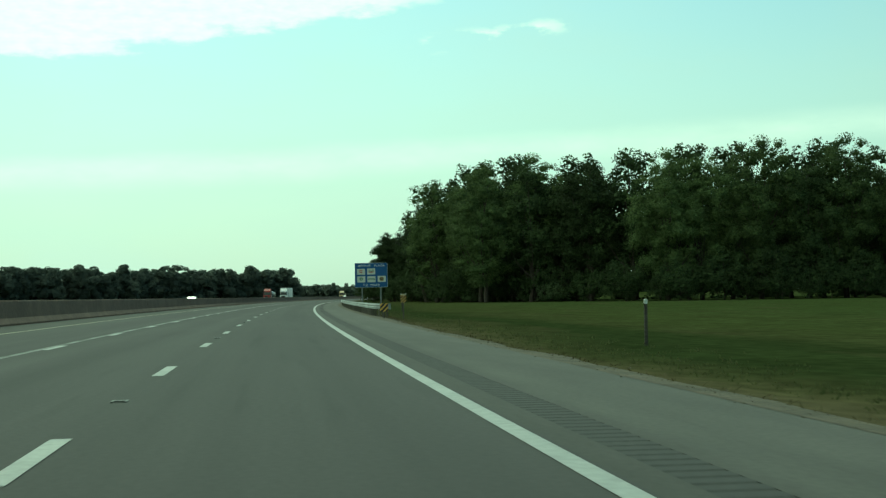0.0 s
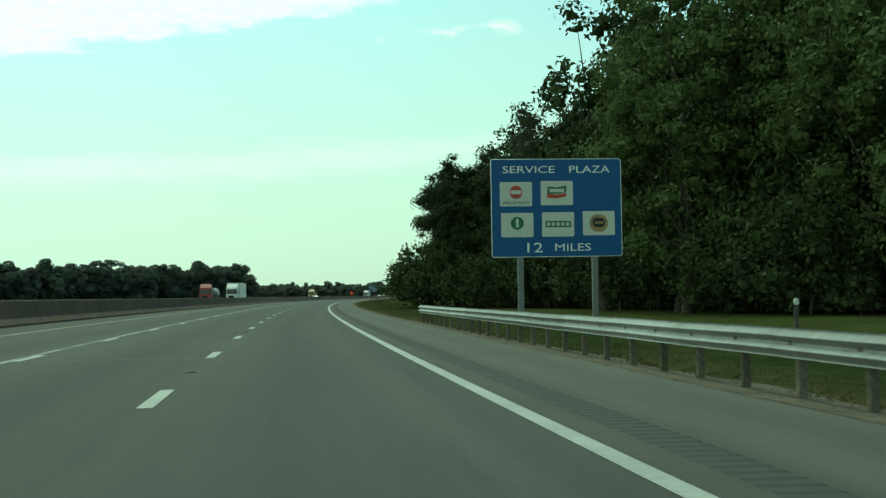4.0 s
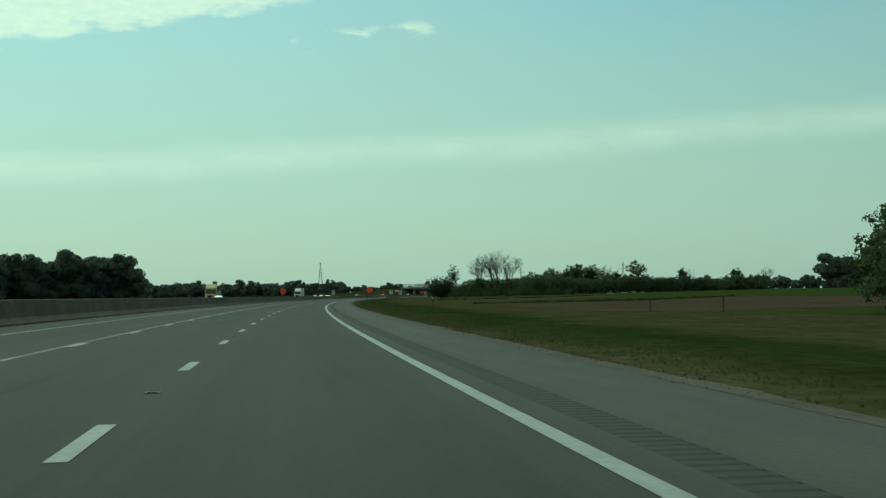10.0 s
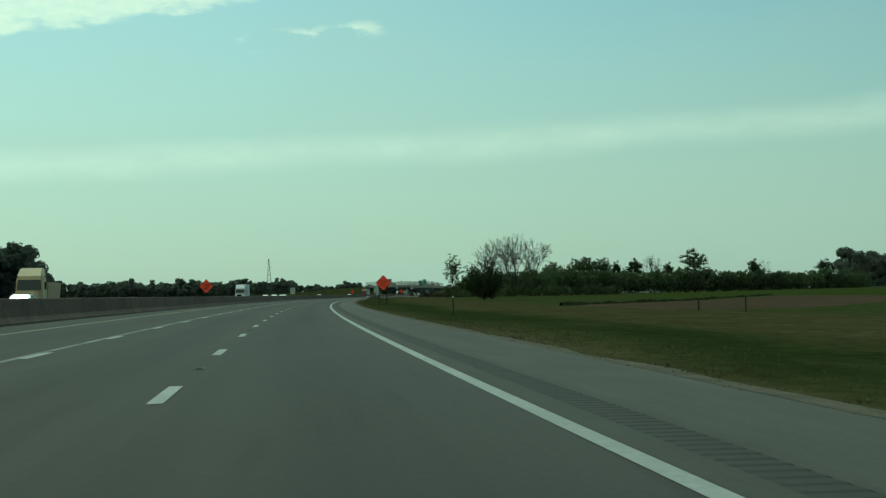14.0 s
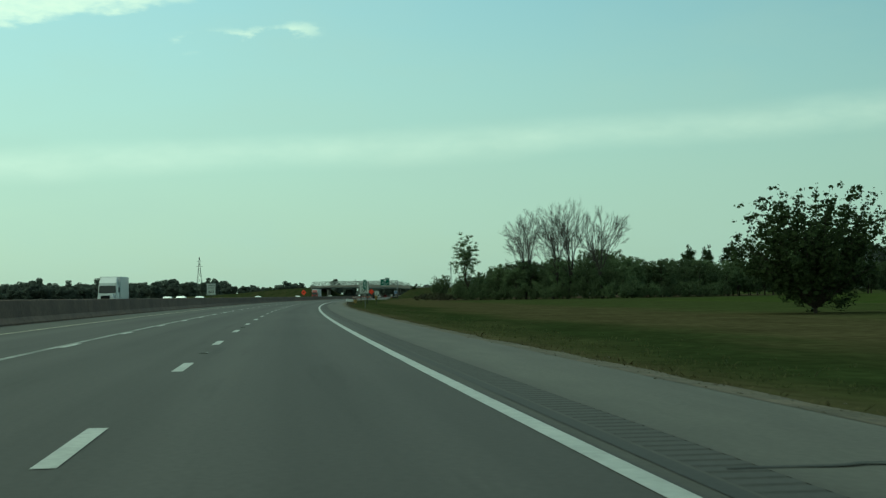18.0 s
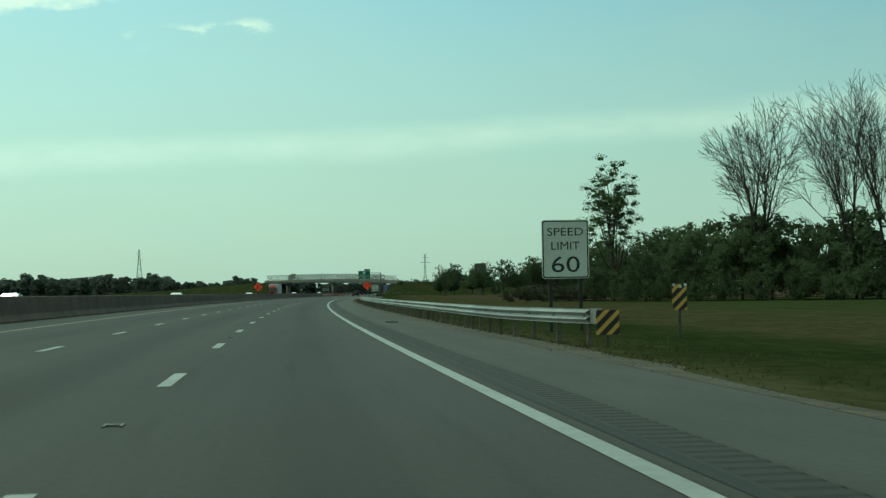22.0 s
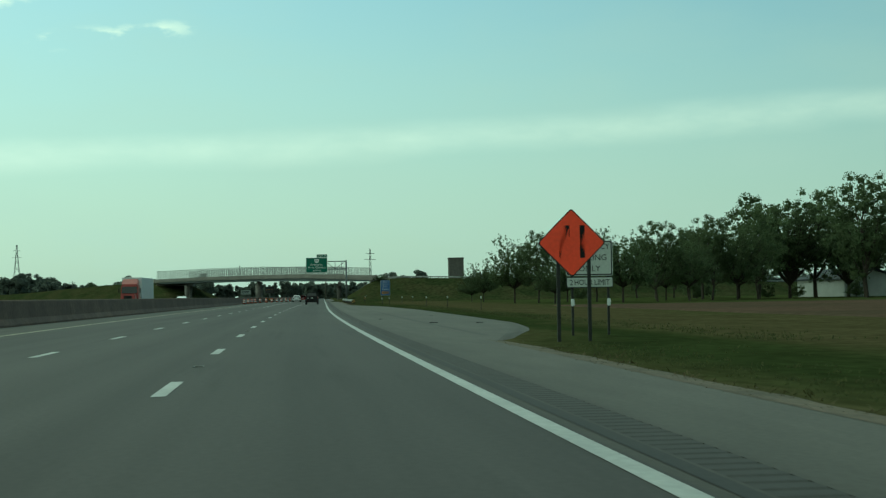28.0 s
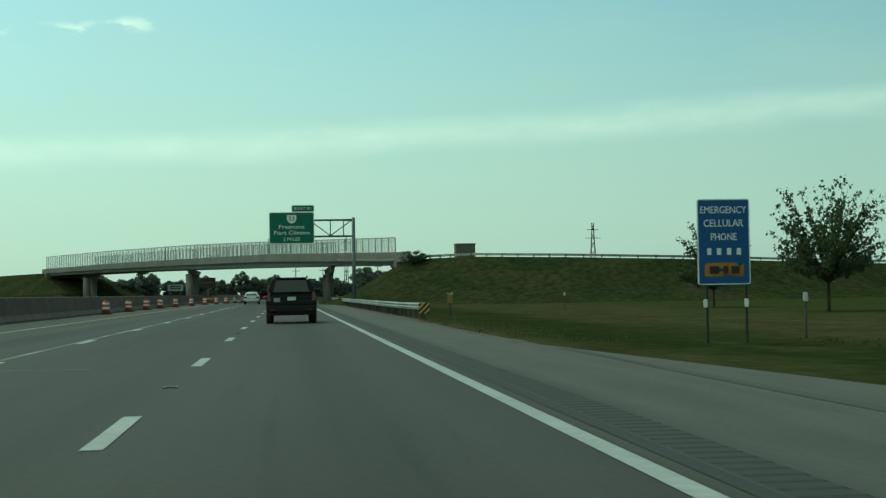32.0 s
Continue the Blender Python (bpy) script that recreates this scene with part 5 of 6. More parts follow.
def limbs(rng, H, base, r0, ends, fork=0.35):
    bm = bmesh.new()
    p = Vector((0, 0, -0.3))
    n = 5
    trunk = [p]
    for i in range(n):
        p = Vector((rng.normal(0, 0.02) * H, rng.normal(0, 0.02) * H, H * 0.8 * (i + 1) / n))
        tube(bm, trunk[-1], p, r0 * (1 - 0.17 * i), r0 * (1 - 0.17 * (i + 1)), n=8, caps=False)
        trunk.append(p)
    for e in ends:
        e = Vector(e)
        k = min(n - 1, max(1, int(n * (e.z - base * 0.3) / H * 0.75)))
        a = trunk[k]
        mid = a.lerp(e, 0.5) + Vector((0, 0, -0.04 * H))
        tube(bm, a, mid, r0 * 0.34, r0 * 0.22, n=6, caps=False)
        tube(bm, mid, e, r0 * 0.22, r0 * 0.06, n=5, caps=False)
    return bm


KIND = {}


def tree(kind, s, d, k=1.0, kz=None, turn=None, label=None, z=None):
    """Plants a tree: built once for each kind, then copied."""
    turn = RNG.uniform(0, 360) if turn is None else turn
    m = Matrix.Translation(at(s, d, (land(s, d) if abs(d) < 400 else 0) if z is None else z)) @ pose(0, 0, 0, 0, 0, turn) @ Matrix.Diagonal((k, k, kz or k, 1))
    if kind in KIND:
        o = KIND[kind].scale
        ob = copy_thing(KIND[kind], m @ Matrix.Diagonal((1 / o.x, 1 / o.y, 1 / o.z, 1)))
        if label:
            tagged(ob, label)
        return ob
    name, lab, cat, grp, build = SPECIES[kind]
    ob = thing(name, m, label or lab, cat, grp)
    build(ob)
    KIND[kind] = ob
    return ob


def broadleaf(seed, H, base, R, n_clump, n_leaf, leaf, mat, r0, **kw):
    def build(ob):
        rng = np.random.default_rng(seed)
        c, q = crown(rng, H, base, R, n_clump, n_leaf, leaf, **kw)
        part("trunk", limbs(rng, H, base, r0, c[: min(16, n_clump)]), BARK, ob)
        part("crown", quads("crown", q, mat), mat, ob)
    return build


def feathery(seed, fork, length, cone, n_ray, n_leaf, leaf, mat, r0, flat=0.75):
    """An open crown: long shoots fan up and out from a low fork, with leaves along them."""
    def build(ob):
        rng = np.random.default_rng(seed)
        az, tilt = rng.uniform(0, 2 * math.pi, n_ray), np.radians(cone) * np.sqrt(rng.uniform(0.02, 1, n_ray))
        dr = np.stack([np.sin(tilt) * np.cos(az), np.sin(tilt) * np.sin(az), np.cos(tilt)], 1)
        ln = length * rng.uniform(0.70, 1.0, n_ray) * (1 - 0.30 * (tilt / np.radians(cone)) ** 2) * (0.76 + 0.26 * np.minimum(1, 2.2 * tilt / np.radians(cone)))
        # sprays of leaf along the shoots
        n_spray = max(60, n_leaf // 10)
        pick = rng.integers(0, n_ray, n_spray)
        t = rng.uniform(0.28, 1.0, (n_spray, 1)) ** 0.8
        spray = dr[pick] * ln[pick][:, None] * t + np.array([0, 0, fork]) + rng.normal(0, 0.13, (n_spray, 3)) * length / 6
        spray[:, 2] = spray[:, 2] - 0.10 * length * (t[:, 0] * np.sin(tilt[pick])) ** 2
        width = length * rng.uniform(0.030, 0.062, n_spray) * (1.25 - 0.70 * t[:, 0])
        own = rng.integers(0, n_spray, n_leaf)
        way = unit(n_leaf, rng)
        pos = spray[own] + way * np.abs(rng.normal(0.0, 0.75, (n_leaf, 1))) * width[own][:, None] * np.array([1, 1, 0.75])
        pos[:, 2] = np.maximum(pos[:, 2], 0.15)
        bm = bmesh.new()
        tube(bm, (0, 0, -0.3), (0, 0, fork + 0.2), r0, r0 * 0.8, n=8, caps=False)
        for i in range(0, n_ray, 2):
            tube(bm, (0, 0, fork), Vector(dr[i] * ln[i] * 0.55) + Vector((0, 0, fork)), r0 * 0.36, r0 * 0.18, n=5, caps=False)
            tube(bm, Vector(dr[i] * ln[i] * 0.55) + Vector((0, 0, fork)), Vector(dr[i] * ln[i] * 0.95) + Vector((0, 0, fork - 0.08 * length * math.sin(tilt[i]) ** 2)), r0 * 0.18, r0 * 0.05, n=4, caps=False)
        part("trunk", bm, BARK, ob)
        part("crown", quads("crown", np.concatenate([leaf_quads(pos, leaf, rng, out=way + np.array([0, 0, 0.4])), lumps(spray, width * 0.5, rng, 0.7, 1)]), mat), mat, ob)
    return build


def bare(seed, H, r0, levels=5):
    """A leafless tree: a short trunk forks into a few limbs that open out, rise and divide into fine twigs."""
    def build(ob):
        rng = np.random.default_rng(seed)
        bm, twigs = bmesh.new(), bmesh.new()

        def shoot(p, dr, length, r, lv):
            # a limb of three bends, with side shoots
            n = 3
            for i in range(n):
                dr = (dr + Vector(rng.normal(0, 0.10, 3)) + Vector((0, 0, 0.07 if lv > 2 else 0.03))).normalized()
                e = p + dr * (length / n)
                r1 = max(0.014, r * 0.86)
                tube(bm if lv >= levels - 1 else twigs, p, e, r, r1, n=6 if lv >= levels - 1 else 3, caps=False)
                p, r = e, r1
                if lv > 0 and (i > 0 or lv < levels):
                    for k in range(1 if lv > 1 else 2):
                        ax = Vector(unit(1, rng)[0])
                        side = (dr - ax * dr.dot(ax)).cross(ax).normalized() if abs(dr.dot(ax)) < 0.95 else Vector((1, 0, 0))
                        nd = (dr + side * rng.uniform(0.38, 0.70)).normalized()
                        shoot(p, nd, length * rng.uniform(0.50, 0.74), max(0.014, r * 0.56), lv - 1)
            if lv > 0:
                shoot(p, dr, length * rng.uniform(0.55, 0.72), r * 0.9, lv - 1)

        foot, fork = Vector((0, 0, -0.3)), Vector((rng.normal(0, 0.02) * H, rng.normal(0, 0.02) * H, H * 0.22))
        tube(bm, foot, fork, r0, r0 * 0.8, n=9, caps=False)
        for k in range(4):
            az = 6.283 * (k + rng.uniform(-0.25, 0.25)) / 4
            lean = rng.uniform(0.14, 0.36)
            dr = Vector((math.cos(az) * lean, math.sin(az) * lean, 1)).normalized()
            shoot(fork - Vector((0, 0, rng.uniform(0, 0.06) * H)), dr, H * rng.uniform(0.30, 0.38), r0 * 0.52, levels - 1)
        k = H / max(v.co.z for v in twigs.verts)
        for v in (*bm.verts, *twigs.verts):
            v.co = Vector((v.co.x * k * 0.88, v.co.y * k * 0.88, v.co.z * k if v.co.z > 0 else v.co.z))
        part("trunk", bm, BARK_GREY, ob)
        part("twig_crown", twigs, BARK_GREY, ob)
    return build


SPECIES = {
    "oak_a": ("woodland_tree", "tall dark green broadleaved tree at the wood's edge", "tree", "trees of the wood", broadleaf(1, 20, 0.3, 5.6, 200, 20000, 0.115, LEAF_WOOD, 0.34, solid=0.46, pieces=3, droop=0.8, clump=(0.12, 0.26), squash=0.76, spread=(0.3, 0.84))),
    "oak_b": ("woodland_tree", "tall dense green broadleaved tree in the wood", "tree", "trees of the wood", broadleaf(2, 19.2, 0.6, 5.0, 190, 20000, 0.115, LEAF_DARK_SHADED, 0.32, solid=0.46, pieces=3, droop=0.8, clump=(0.12, 0.26), squash=0.76, spread=(0.3, 0.84))),
    "oak_c": ("woodland_tree", "tall lighter green broadleaved tree in the wood", "tree", "trees of the wood", broadleaf(3, 18.5, 0.2, 5.2, 200, 20000, 0.115, LEAF_WOOD, 0.30, solid=0.46, pieces=3, droop=0.8, clump=(0.12, 0.26), squash=0.76, spread=(0.3, 0.84))),
    "back": ("woodland_tree", "tall green tree deep in the wood", "tree", "trees of the wood", broadleaf(4, 20, 0.3, 5.6, 170, 7000, 0.20, LEAF_DARK_SHADED, 0.32, solid=0.35, clump=(0.13, 0.26))),
    "maple": ("maple_tree", "small rounded green tree with a slim dark trunk", "tree", "small trees beside the road", broadleaf(5, 7.5, 1.5, 2.9, 230, 15000, 0.058, LEAF_LIGHT, 0.13, clump=(0.08, 0.18), spread=(0.3, 1.05), solid=0.5)),
    "wind": ("maple_tree", "small wind-blown green tree with an open crown", "tree", "small trees beside the road", feathery(6, 1.3, 6.2, 70, 110, 19000, 0.066, LEAF, 0.13)),
    "hedge": ("hedgerow_tree", "bushy dark green hedgerow tree", "tree", "trees of the hedgerow", broadleaf(8, 6.0, 0.2, 3.2, 110, 2800, 0.13, LEAF, 0.12, clump=(0.11, 0.24))),
    "hedge_d": ("hedgerow_tree", "dense dark hedgerow tree", "tree", "trees of the hedgerow", broadleaf(9, 9.0, 0.8, 2.9, 80, 2800, 0.14, LEAF_DARK_SHADED, 0.16, clump=(0.15, 0.30), top=0.55)),
    "vase": ("round_bush_tree", "wide bushy tree with shoots fanning up from the ground", "tree", "", feathery(31, 0.2, 6.9, 56, 210, 30000, 0.078, LEAF_DARK_SHADED, 0.10)),
    "under": ("woodland_shrub", "dark leafy shrub at the foot of the wood", "shrub", "shrubs of the wood", broadleaf(21, 4.4, 0.0, 2.9, 80, 3000, 0.105, LEAF_DARK_SHADED, 0.08, solid=0.4, clump=(0.14, 0.28), squash=0.95)),
    "scrub": ("scrub_bush", "low brownish scrub at the end of the guard rail", "bush", "scrub beside the guard rail", broadleaf(22, 2.6, 0.0, 1.9, 60, 2600, 0.070, LEAF_SCRUB, 0.05, clump=(0.14, 0.28), squash=0.9)),
    "bush": ("bush", "low spreading green bush", "bush", "bushes at the field edge", broadleaf(10, 2.6, 0.0, 1.9, 60, 1900, 0.075, LEAF_LIGHT, 0.05, clump=(0.14, 0.28), squash=0.9)),
    "tall": ("poplar_tree", "tall narrow tree with sparse leaf clusters on bare limbs", "tree", "", broadleaf(11, 13.2, 3.4, 2.7, 150, 9000, 0.075, LEAF, 0.22, clump=(0.16, 0.28), spread=(0.2, 1.0), solid=0.45)),
    "spread": ("spreading_tree", "wide low-branched tree with foliage hanging nearly to the grass", "tree", "", feathery(41, 2.0, 10.6, 84, 240, 52000, 0.085, LEAF, 0.24)),
    "airy": ("airy_tree", "slender tree with thin pale foliage", "tree", "", feathery(42, 2.2, 9.6, 40, 70, 4000, 0.07, LEAF_LIGHT, 0.18)),
    "shade": ("yard_tree", "large multi-stemmed shade tree with a ragged top", "tree", "shade trees near the houses", feathery(44, 1.6, 13.4, 46, 170, 15000, 0.13, LEAF, 0.26)),
    "bare_a": ("bare_tree", "leafless grey tree with a wide fan of branches", "tree", "leafless trees in the hedgerow", bare(12, 15.4, 0.30)),
    "bare_b": ("bare_tree", "tall leafless grey tree with forked limbs", "tree", "leafless trees in the hedgerow", bare(13, 16.6, 0.28)),
    "yard": ("yard_tree", "large rounded shade tree near the houses", "tree", "shade trees near the houses", broadleaf(14, 14.6, 1.7, 5.4, 220, 7000, 0.15, LEAF, 0.30, clump=(0.09, 0.20), squash=0.8, spread=(0.35, 1.0))),
}
# the wood on the right: its near face, then its flank along the road
wr = random.Random(3)


def wood_face(d):
    """Where the wood begins along the road, d metres to the right of it."""
    return float(np.interp(d, (22, 25, 35, 47, 77, 115), (222, 219, 206, 183, 177, 174)))


for i in range(15):
    for j in range(3):
        d = 22.5 + i * 6.4 + wr.uniform(-1.8, 1.8)
        s = wood_face(d) + 4 + j * 7.5 + wr.uniform(-2, 2)
        tree(("oak_a", "oak_c", "oak_a", "oak_b")[i % 4] if j == 0 else "back", s, d, (wr.uniform(0.98, 1.06) + 0.006 * i) * (1.12 if i < 3 else 1.05 if i < 9 else 0.98) * (1.0 if j == 0 else 0.97) * (0.92 if i == 0 else 1.0))
# the flank swings towards the road and back again
flank = lambda s: float(np.interp(s, (206, 232, 250, 268, 279, 292, 304, 325, 345), (27.6, 27.6, 26.0, 22.5, 16.0, 15.4, 22.0, 26.0, 31.0)))
tallness = lambda s: float(np.interp(s, (206, 245, 268, 279, 290, 304, 325, 345), (1.06, 0.98, 0.90, 0.82, 0.80, 0.88, 0.94, 1.0)))
for i in range(23):
    for j in range(3):
        s = 206 + i * 6.2 + wr.uniform(-1.4, 1.4)
        d = flank(s) + j * 6.5 + wr.uniform(-0.7, 0.7)
        tall = (tallness(s) if j == 0 else 0.5 + 0.45 * tallness(s)) * wr.uniform(0.96, 1.04)
        # flank and back trees take the darker leaf, their shade put into its colour
        tree(("oak_a" if i < 3 else "oak_b") if j == 0 else "back", s, d, 0.4 + 0.6 * tall, tall)
for i in range(16):
    s, d = (wood_face(22.5 + i * 3.6) - 1 + wr.uniform(-3, 2), 22.5 + i * 3.6)
    tree("under" if wr.random() < 0.6 else "bush", s, d, wr.uniform(0.7, 1.1))
for i in range(38):
    s = 216 + i * 3.6
    tree("under", s + wr.uniform(-1, 1), flank(s) - 3.4 + wr.uniform(-0.8, 0.6), wr.uniform(0.9, 1.4), wr.uniform(0.9, 1.7))
for i in range(16):
    tree("under", wood_face(26 + i * 6.0) - 1 + wr.uniform(-2, 3), 26 + i * 6.0, wr.uniform(1.1, 1.5))
tree("bush", 199, 35, 0.95)
tree("bare_a", 266, 20.6, 1.05)
tree("bare_b", 338, 26.0, 0.92)
for s, d, k in ((340, 28.0, 1.0), (347, 29.8, 1.0), (351, 34.0, 0.95)):
    tree("oak_b", s, d, k)
for s, d, k in ((340, 26.5, 1.1), (346, 27.5, 1.2), (351, 30.0, 1.2), (355, 33.0, 1.3)):
    tree("under", s, d, k)
# lone trees after the wood, and the thicket behind them
tree("spread", 364, 26.5, 0.82, 1.04)
tree("spread", 371, 31.0, 0.80, 1.02)
tree("spread", 380, 34.5, 0.85)
tree("oak_c", 362, 34, 0.75)
for i in range(34):
    u = i / 33
    s, d = 446 + 58 * u, 27 + 52 * u
    tree(("hedge", "under", "bush")[i % 3], s + wr.uniform(-4, 4), d + wr.uniform(-1.5, 1.5), wr.uniform(0.75, 1.05) * (1 if i % 3 < 2 else 1.4) * (0.85 + 0.3 * u))
for s, d, k in ((447, 31.5, 0.66), (470, 47, 0.7), (484, 60, 0.8), (496, 70, 0.85)):
    tree("vase", s, d, k)
# the bush beside the orange sign
tree("vase", 759, 26.0, 1.0)
tree("under", 759.3, 26.2, 0.62, 0.45)
# the hedgerow


def hedge_line(d):
    """Where the hedgerow runs along the road, d metres to the right of it."""
    return float(np.interp(d, (28, 40, 54, 77, 100, 170), (979, 964, 952, 972, 990, 1004)))


tree("tall", 975, 29.3)
for i in range(44):
    d = 28.5 + i * 3.1 + wr.uniform(-1, 1)
    s = hedge_line(d) + wr.uniform(-3, 3)
    if i in (0, 1):
        tree("bush", s - 4, d + 2, 1.1)
    low = min(1.0, 0.45 + 0.25 * i)
    tree("hedge", s, d, wr.uniform(0.95, 1.3) * low)
    tree("hedge", s + 5, d + 1.5, wr.uniform(1.0, 1.35) * low)
for i in range(24):
    d = 29 + i * 2.1
    tree("bush", hedge_line(d) - 8 + wr.uniform(-1.5, 1.5), d + 1.0, wr.uniform(0.9, 1.3) * min(1.0, 0.6 + 0.05 * i))
for d in (33, 40, 57):
    tree("bush", hedge_line(d) - 6, d + 1.5, wr.uniform(1.0, 1.35))
for kind, s, d, k in (("bare_a", 966, 40.3, 1.14), ("bare_b", 958, 44.5, 1.10), ("bare_b", 956, 46.8, 1.14), ("bare_a", 950, 52.4, 1.10), ("bare_a", 1001, 94.3, 0.84), ("bare_b", 1004, 129, 0.66), ("bare_a", 1004, 163, 0.72)):
    tree(kind, s, d, k)
for s, d, k, kz in ((989, 77, 0.85, 1.27), (990, 81, 0.7, 1.27), (994, 87.3, 1.25, 1.36), (998, 98.6, 0.95, 1.2), (1003, 127, 1.2, 1.29), (1003, 150, 1.4, 1.24)):
    tree("hedge_d", s, d, k, kz)
tree("yard", 1000, 107, 0.97)
# young trees between the hedgerow and the overpass
for s, d, kind, k, kz in ((1289, 26.6, "wind", 0.62, 0.80), (1270.5, 26.4, "wind", 0.70, 1.0), (1240.5, 26.9, "wind", 0.98, 1.38), (1236, 29.2, "maple", 0.95, 1.2), (1247.6, 34.8, "wind", 0.85, 1.05),
                          (1215, 27.8, "wind", 0.72, 0.84), (1239, 37.0, "wind", 1.0, 1.48), (1220.2, 36.3, "wind", 1.15, 1.32), (1230, 42.6, "maple", 1.1, 1.3), (1230, 46.4, "wind", 0.95, 1.28),
                          (1235, 50.5, "maple", 1.2, 1.42), (1236, 54.0, "wind", 1.05, 1.55), (1240, 58.0, "maple", 1.35, 1.65), (1244, 47, "wind", 0.9, 1.2), (1283, 54.9, "maple", 1.2, 1.2), (1263, 55, "maple", 1.2, 1.3),
                          (1262, 62, "wind", 1.3, 1.4), (1300, 62, "maple", 1.1, 1.1), (1290, 44, "bush", 1.2, 1.2), (1275, 60, "bush", 1.5, 1.6)):
    tree(kind, s, d, k, kz)
for s, d, k in ((1262, 105, 1.1), (1258, 97, 1.2), (1252, 90, 1.22), (1268, 112, 0.95), (1255, 124, 0.62), (1250, 138, 0.7), (1246, 84, 1.18), (1234, 78, 1.12), (1240, 72, 1.08), (1232, 88, 1.2), (1252, 66, 1.0), (1250, 61, 0.94),
                (1256, 71, 1.02), (1262, 78, 1.05), (1272, 84, 0.9), (1285, 62, 0.72), (1302, 66, 0.8), (1310, 58, 0.66)):
    tree("yard" if wr.random() < 0.62 else "shade", s, d, k)
tree("bush", 1351, 14.6, 0.95, 0.5, z=4.05)
tree("airy", 1254, 54.5, 1.05)
for s, d, k in ((1252, 63, 0.8), (1254, 76, 0.9), (1262, 95, 0.8), (1258, 69, 0.7)):
    tree("bush", s, d, k)
# scrub at the end of the second guard rail
for s, d, k, kz in ((972.5, 19.6, 0.55, 0.40), (973.5, 21.2, 0.75, 0.55), (975, 22.8, 0.80, 0.60), (976.5, 24.4, 0.75, 0.58), (978, 26.0, 0.70, 0.50), (981, 27.6, 0.75, 0.50), (985, 29.5, 0.8, 0.55), (990, 31.5, 0.8, 0.6)):
    tree("scrub", s, d, k, kz)
for s, d, k in ((1001, 37.5, 0.58), (1003, 41.0, 0.62)):
    tree("under", s, d, k)
tree("wind", 1000, 31.6, 0.66, 0.58)
tree("wind", 1006, 37.5, 0.55, 0.5)

# far woods, as masses of foliage; the default leaf colour has distance haze in it
def woods(line, n, height, depth, label, leaf=0.8, per=330, bumps=0.25, mat=LEAF_HAZED, solid=1.0):
    rng = np.random.default_rng(int(abs(line[0][0])) + n)
    out = []
    seg_ = np.cumsum([0] + [math.dist(line[i], line[i + 1]) for i in range(len(line) - 1)])
    for i in range(n):
        u = seg_[-1] * (i + rng.uniform(0, 1)) / n
        s, d = np.interp(u, seg_, [p[0] for p in line]), np.interp(u, seg_, [p[1] for p in line])
        p = at(s + rng.uniform(0, depth), d)
        H = height * (1 + bumps * 0.5 * min(1.3, max(-1.8, rng.normal(0, 1)))) * (1 + bumps * noise.noise((u * 0.02, 1.0, 0)))
        R = H * rng.uniform(0.32, 0.50)
        c, q = crown(rng, H, H * 0.1, R, 30, per, leaf * 0.8, solid=solid, clump=(0.22, 0.42), pieces=3)
        c, q2 = crown(rng, H * 0.55, -H * 0.15, R * 1.25, 7, per // 3, leaf, solid=solid, pieces=2)
        out += [q + np.array([p.x, p.y, -0.2]), q2 + np.array([p.x, p.y, -0.2])]
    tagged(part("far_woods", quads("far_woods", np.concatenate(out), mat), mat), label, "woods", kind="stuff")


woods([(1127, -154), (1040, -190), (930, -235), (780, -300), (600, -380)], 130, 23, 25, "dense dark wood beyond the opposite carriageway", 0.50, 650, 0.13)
# gloom inside the wood is given by the dark leaf colour
woods([(205, 118), (236, 42), (345, 42)], 60, 17.0, 30, "dense interior of the roadside wood", 0.30, 420, 0.10, LEAF_DARK_SHADED, 0.6)
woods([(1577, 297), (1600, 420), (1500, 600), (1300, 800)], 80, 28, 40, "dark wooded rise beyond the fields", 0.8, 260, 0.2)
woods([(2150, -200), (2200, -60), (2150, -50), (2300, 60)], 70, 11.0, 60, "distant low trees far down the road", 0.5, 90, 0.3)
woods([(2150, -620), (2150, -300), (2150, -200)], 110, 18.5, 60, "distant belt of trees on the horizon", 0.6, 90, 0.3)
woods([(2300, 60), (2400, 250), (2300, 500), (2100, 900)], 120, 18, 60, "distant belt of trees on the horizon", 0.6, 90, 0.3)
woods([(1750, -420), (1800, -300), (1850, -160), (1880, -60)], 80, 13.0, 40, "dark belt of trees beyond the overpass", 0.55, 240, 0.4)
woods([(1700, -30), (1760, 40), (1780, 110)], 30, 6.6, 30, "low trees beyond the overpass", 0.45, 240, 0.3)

tree("yard", 1620, -85.8, 0.55)
tree("yard", 1640, -92, 0.42)

# ---- pylons and the far building ----
def pylon(s, d, H, w, label, metal=STEEL_DULL):
    p = thing("lattice_tower", facing(s, d), label, "tower", "distant towers")
    bm = bmesh.new()
    prev = None
    for i in range(9):
        t = i / 8
        k = w / 2 * (1 - t) ** 1.5 + 0.35
        ring = [Vector((x * k, y * k, H * t)) for x, y in ((-1, -1), (1, -1), (1, 1), (-1, 1))]
        if prev:
            for a in range(4):
                tube(bm, prev[a], ring[a], 0.16, n=4, caps=False)
                tube(bm, prev[a], ring[(a + 1) % 4], 0.10, n=4, caps=False)
        prev = ring
    part("lattice", bm, metal, p)
    for z, l in ((H * 0.78, 3.5), (H * 0.9, 2.6)):
        part("cross_arm", atube((-l, 0, z), (l, 0, z), 0.14, n=4), metal, p)


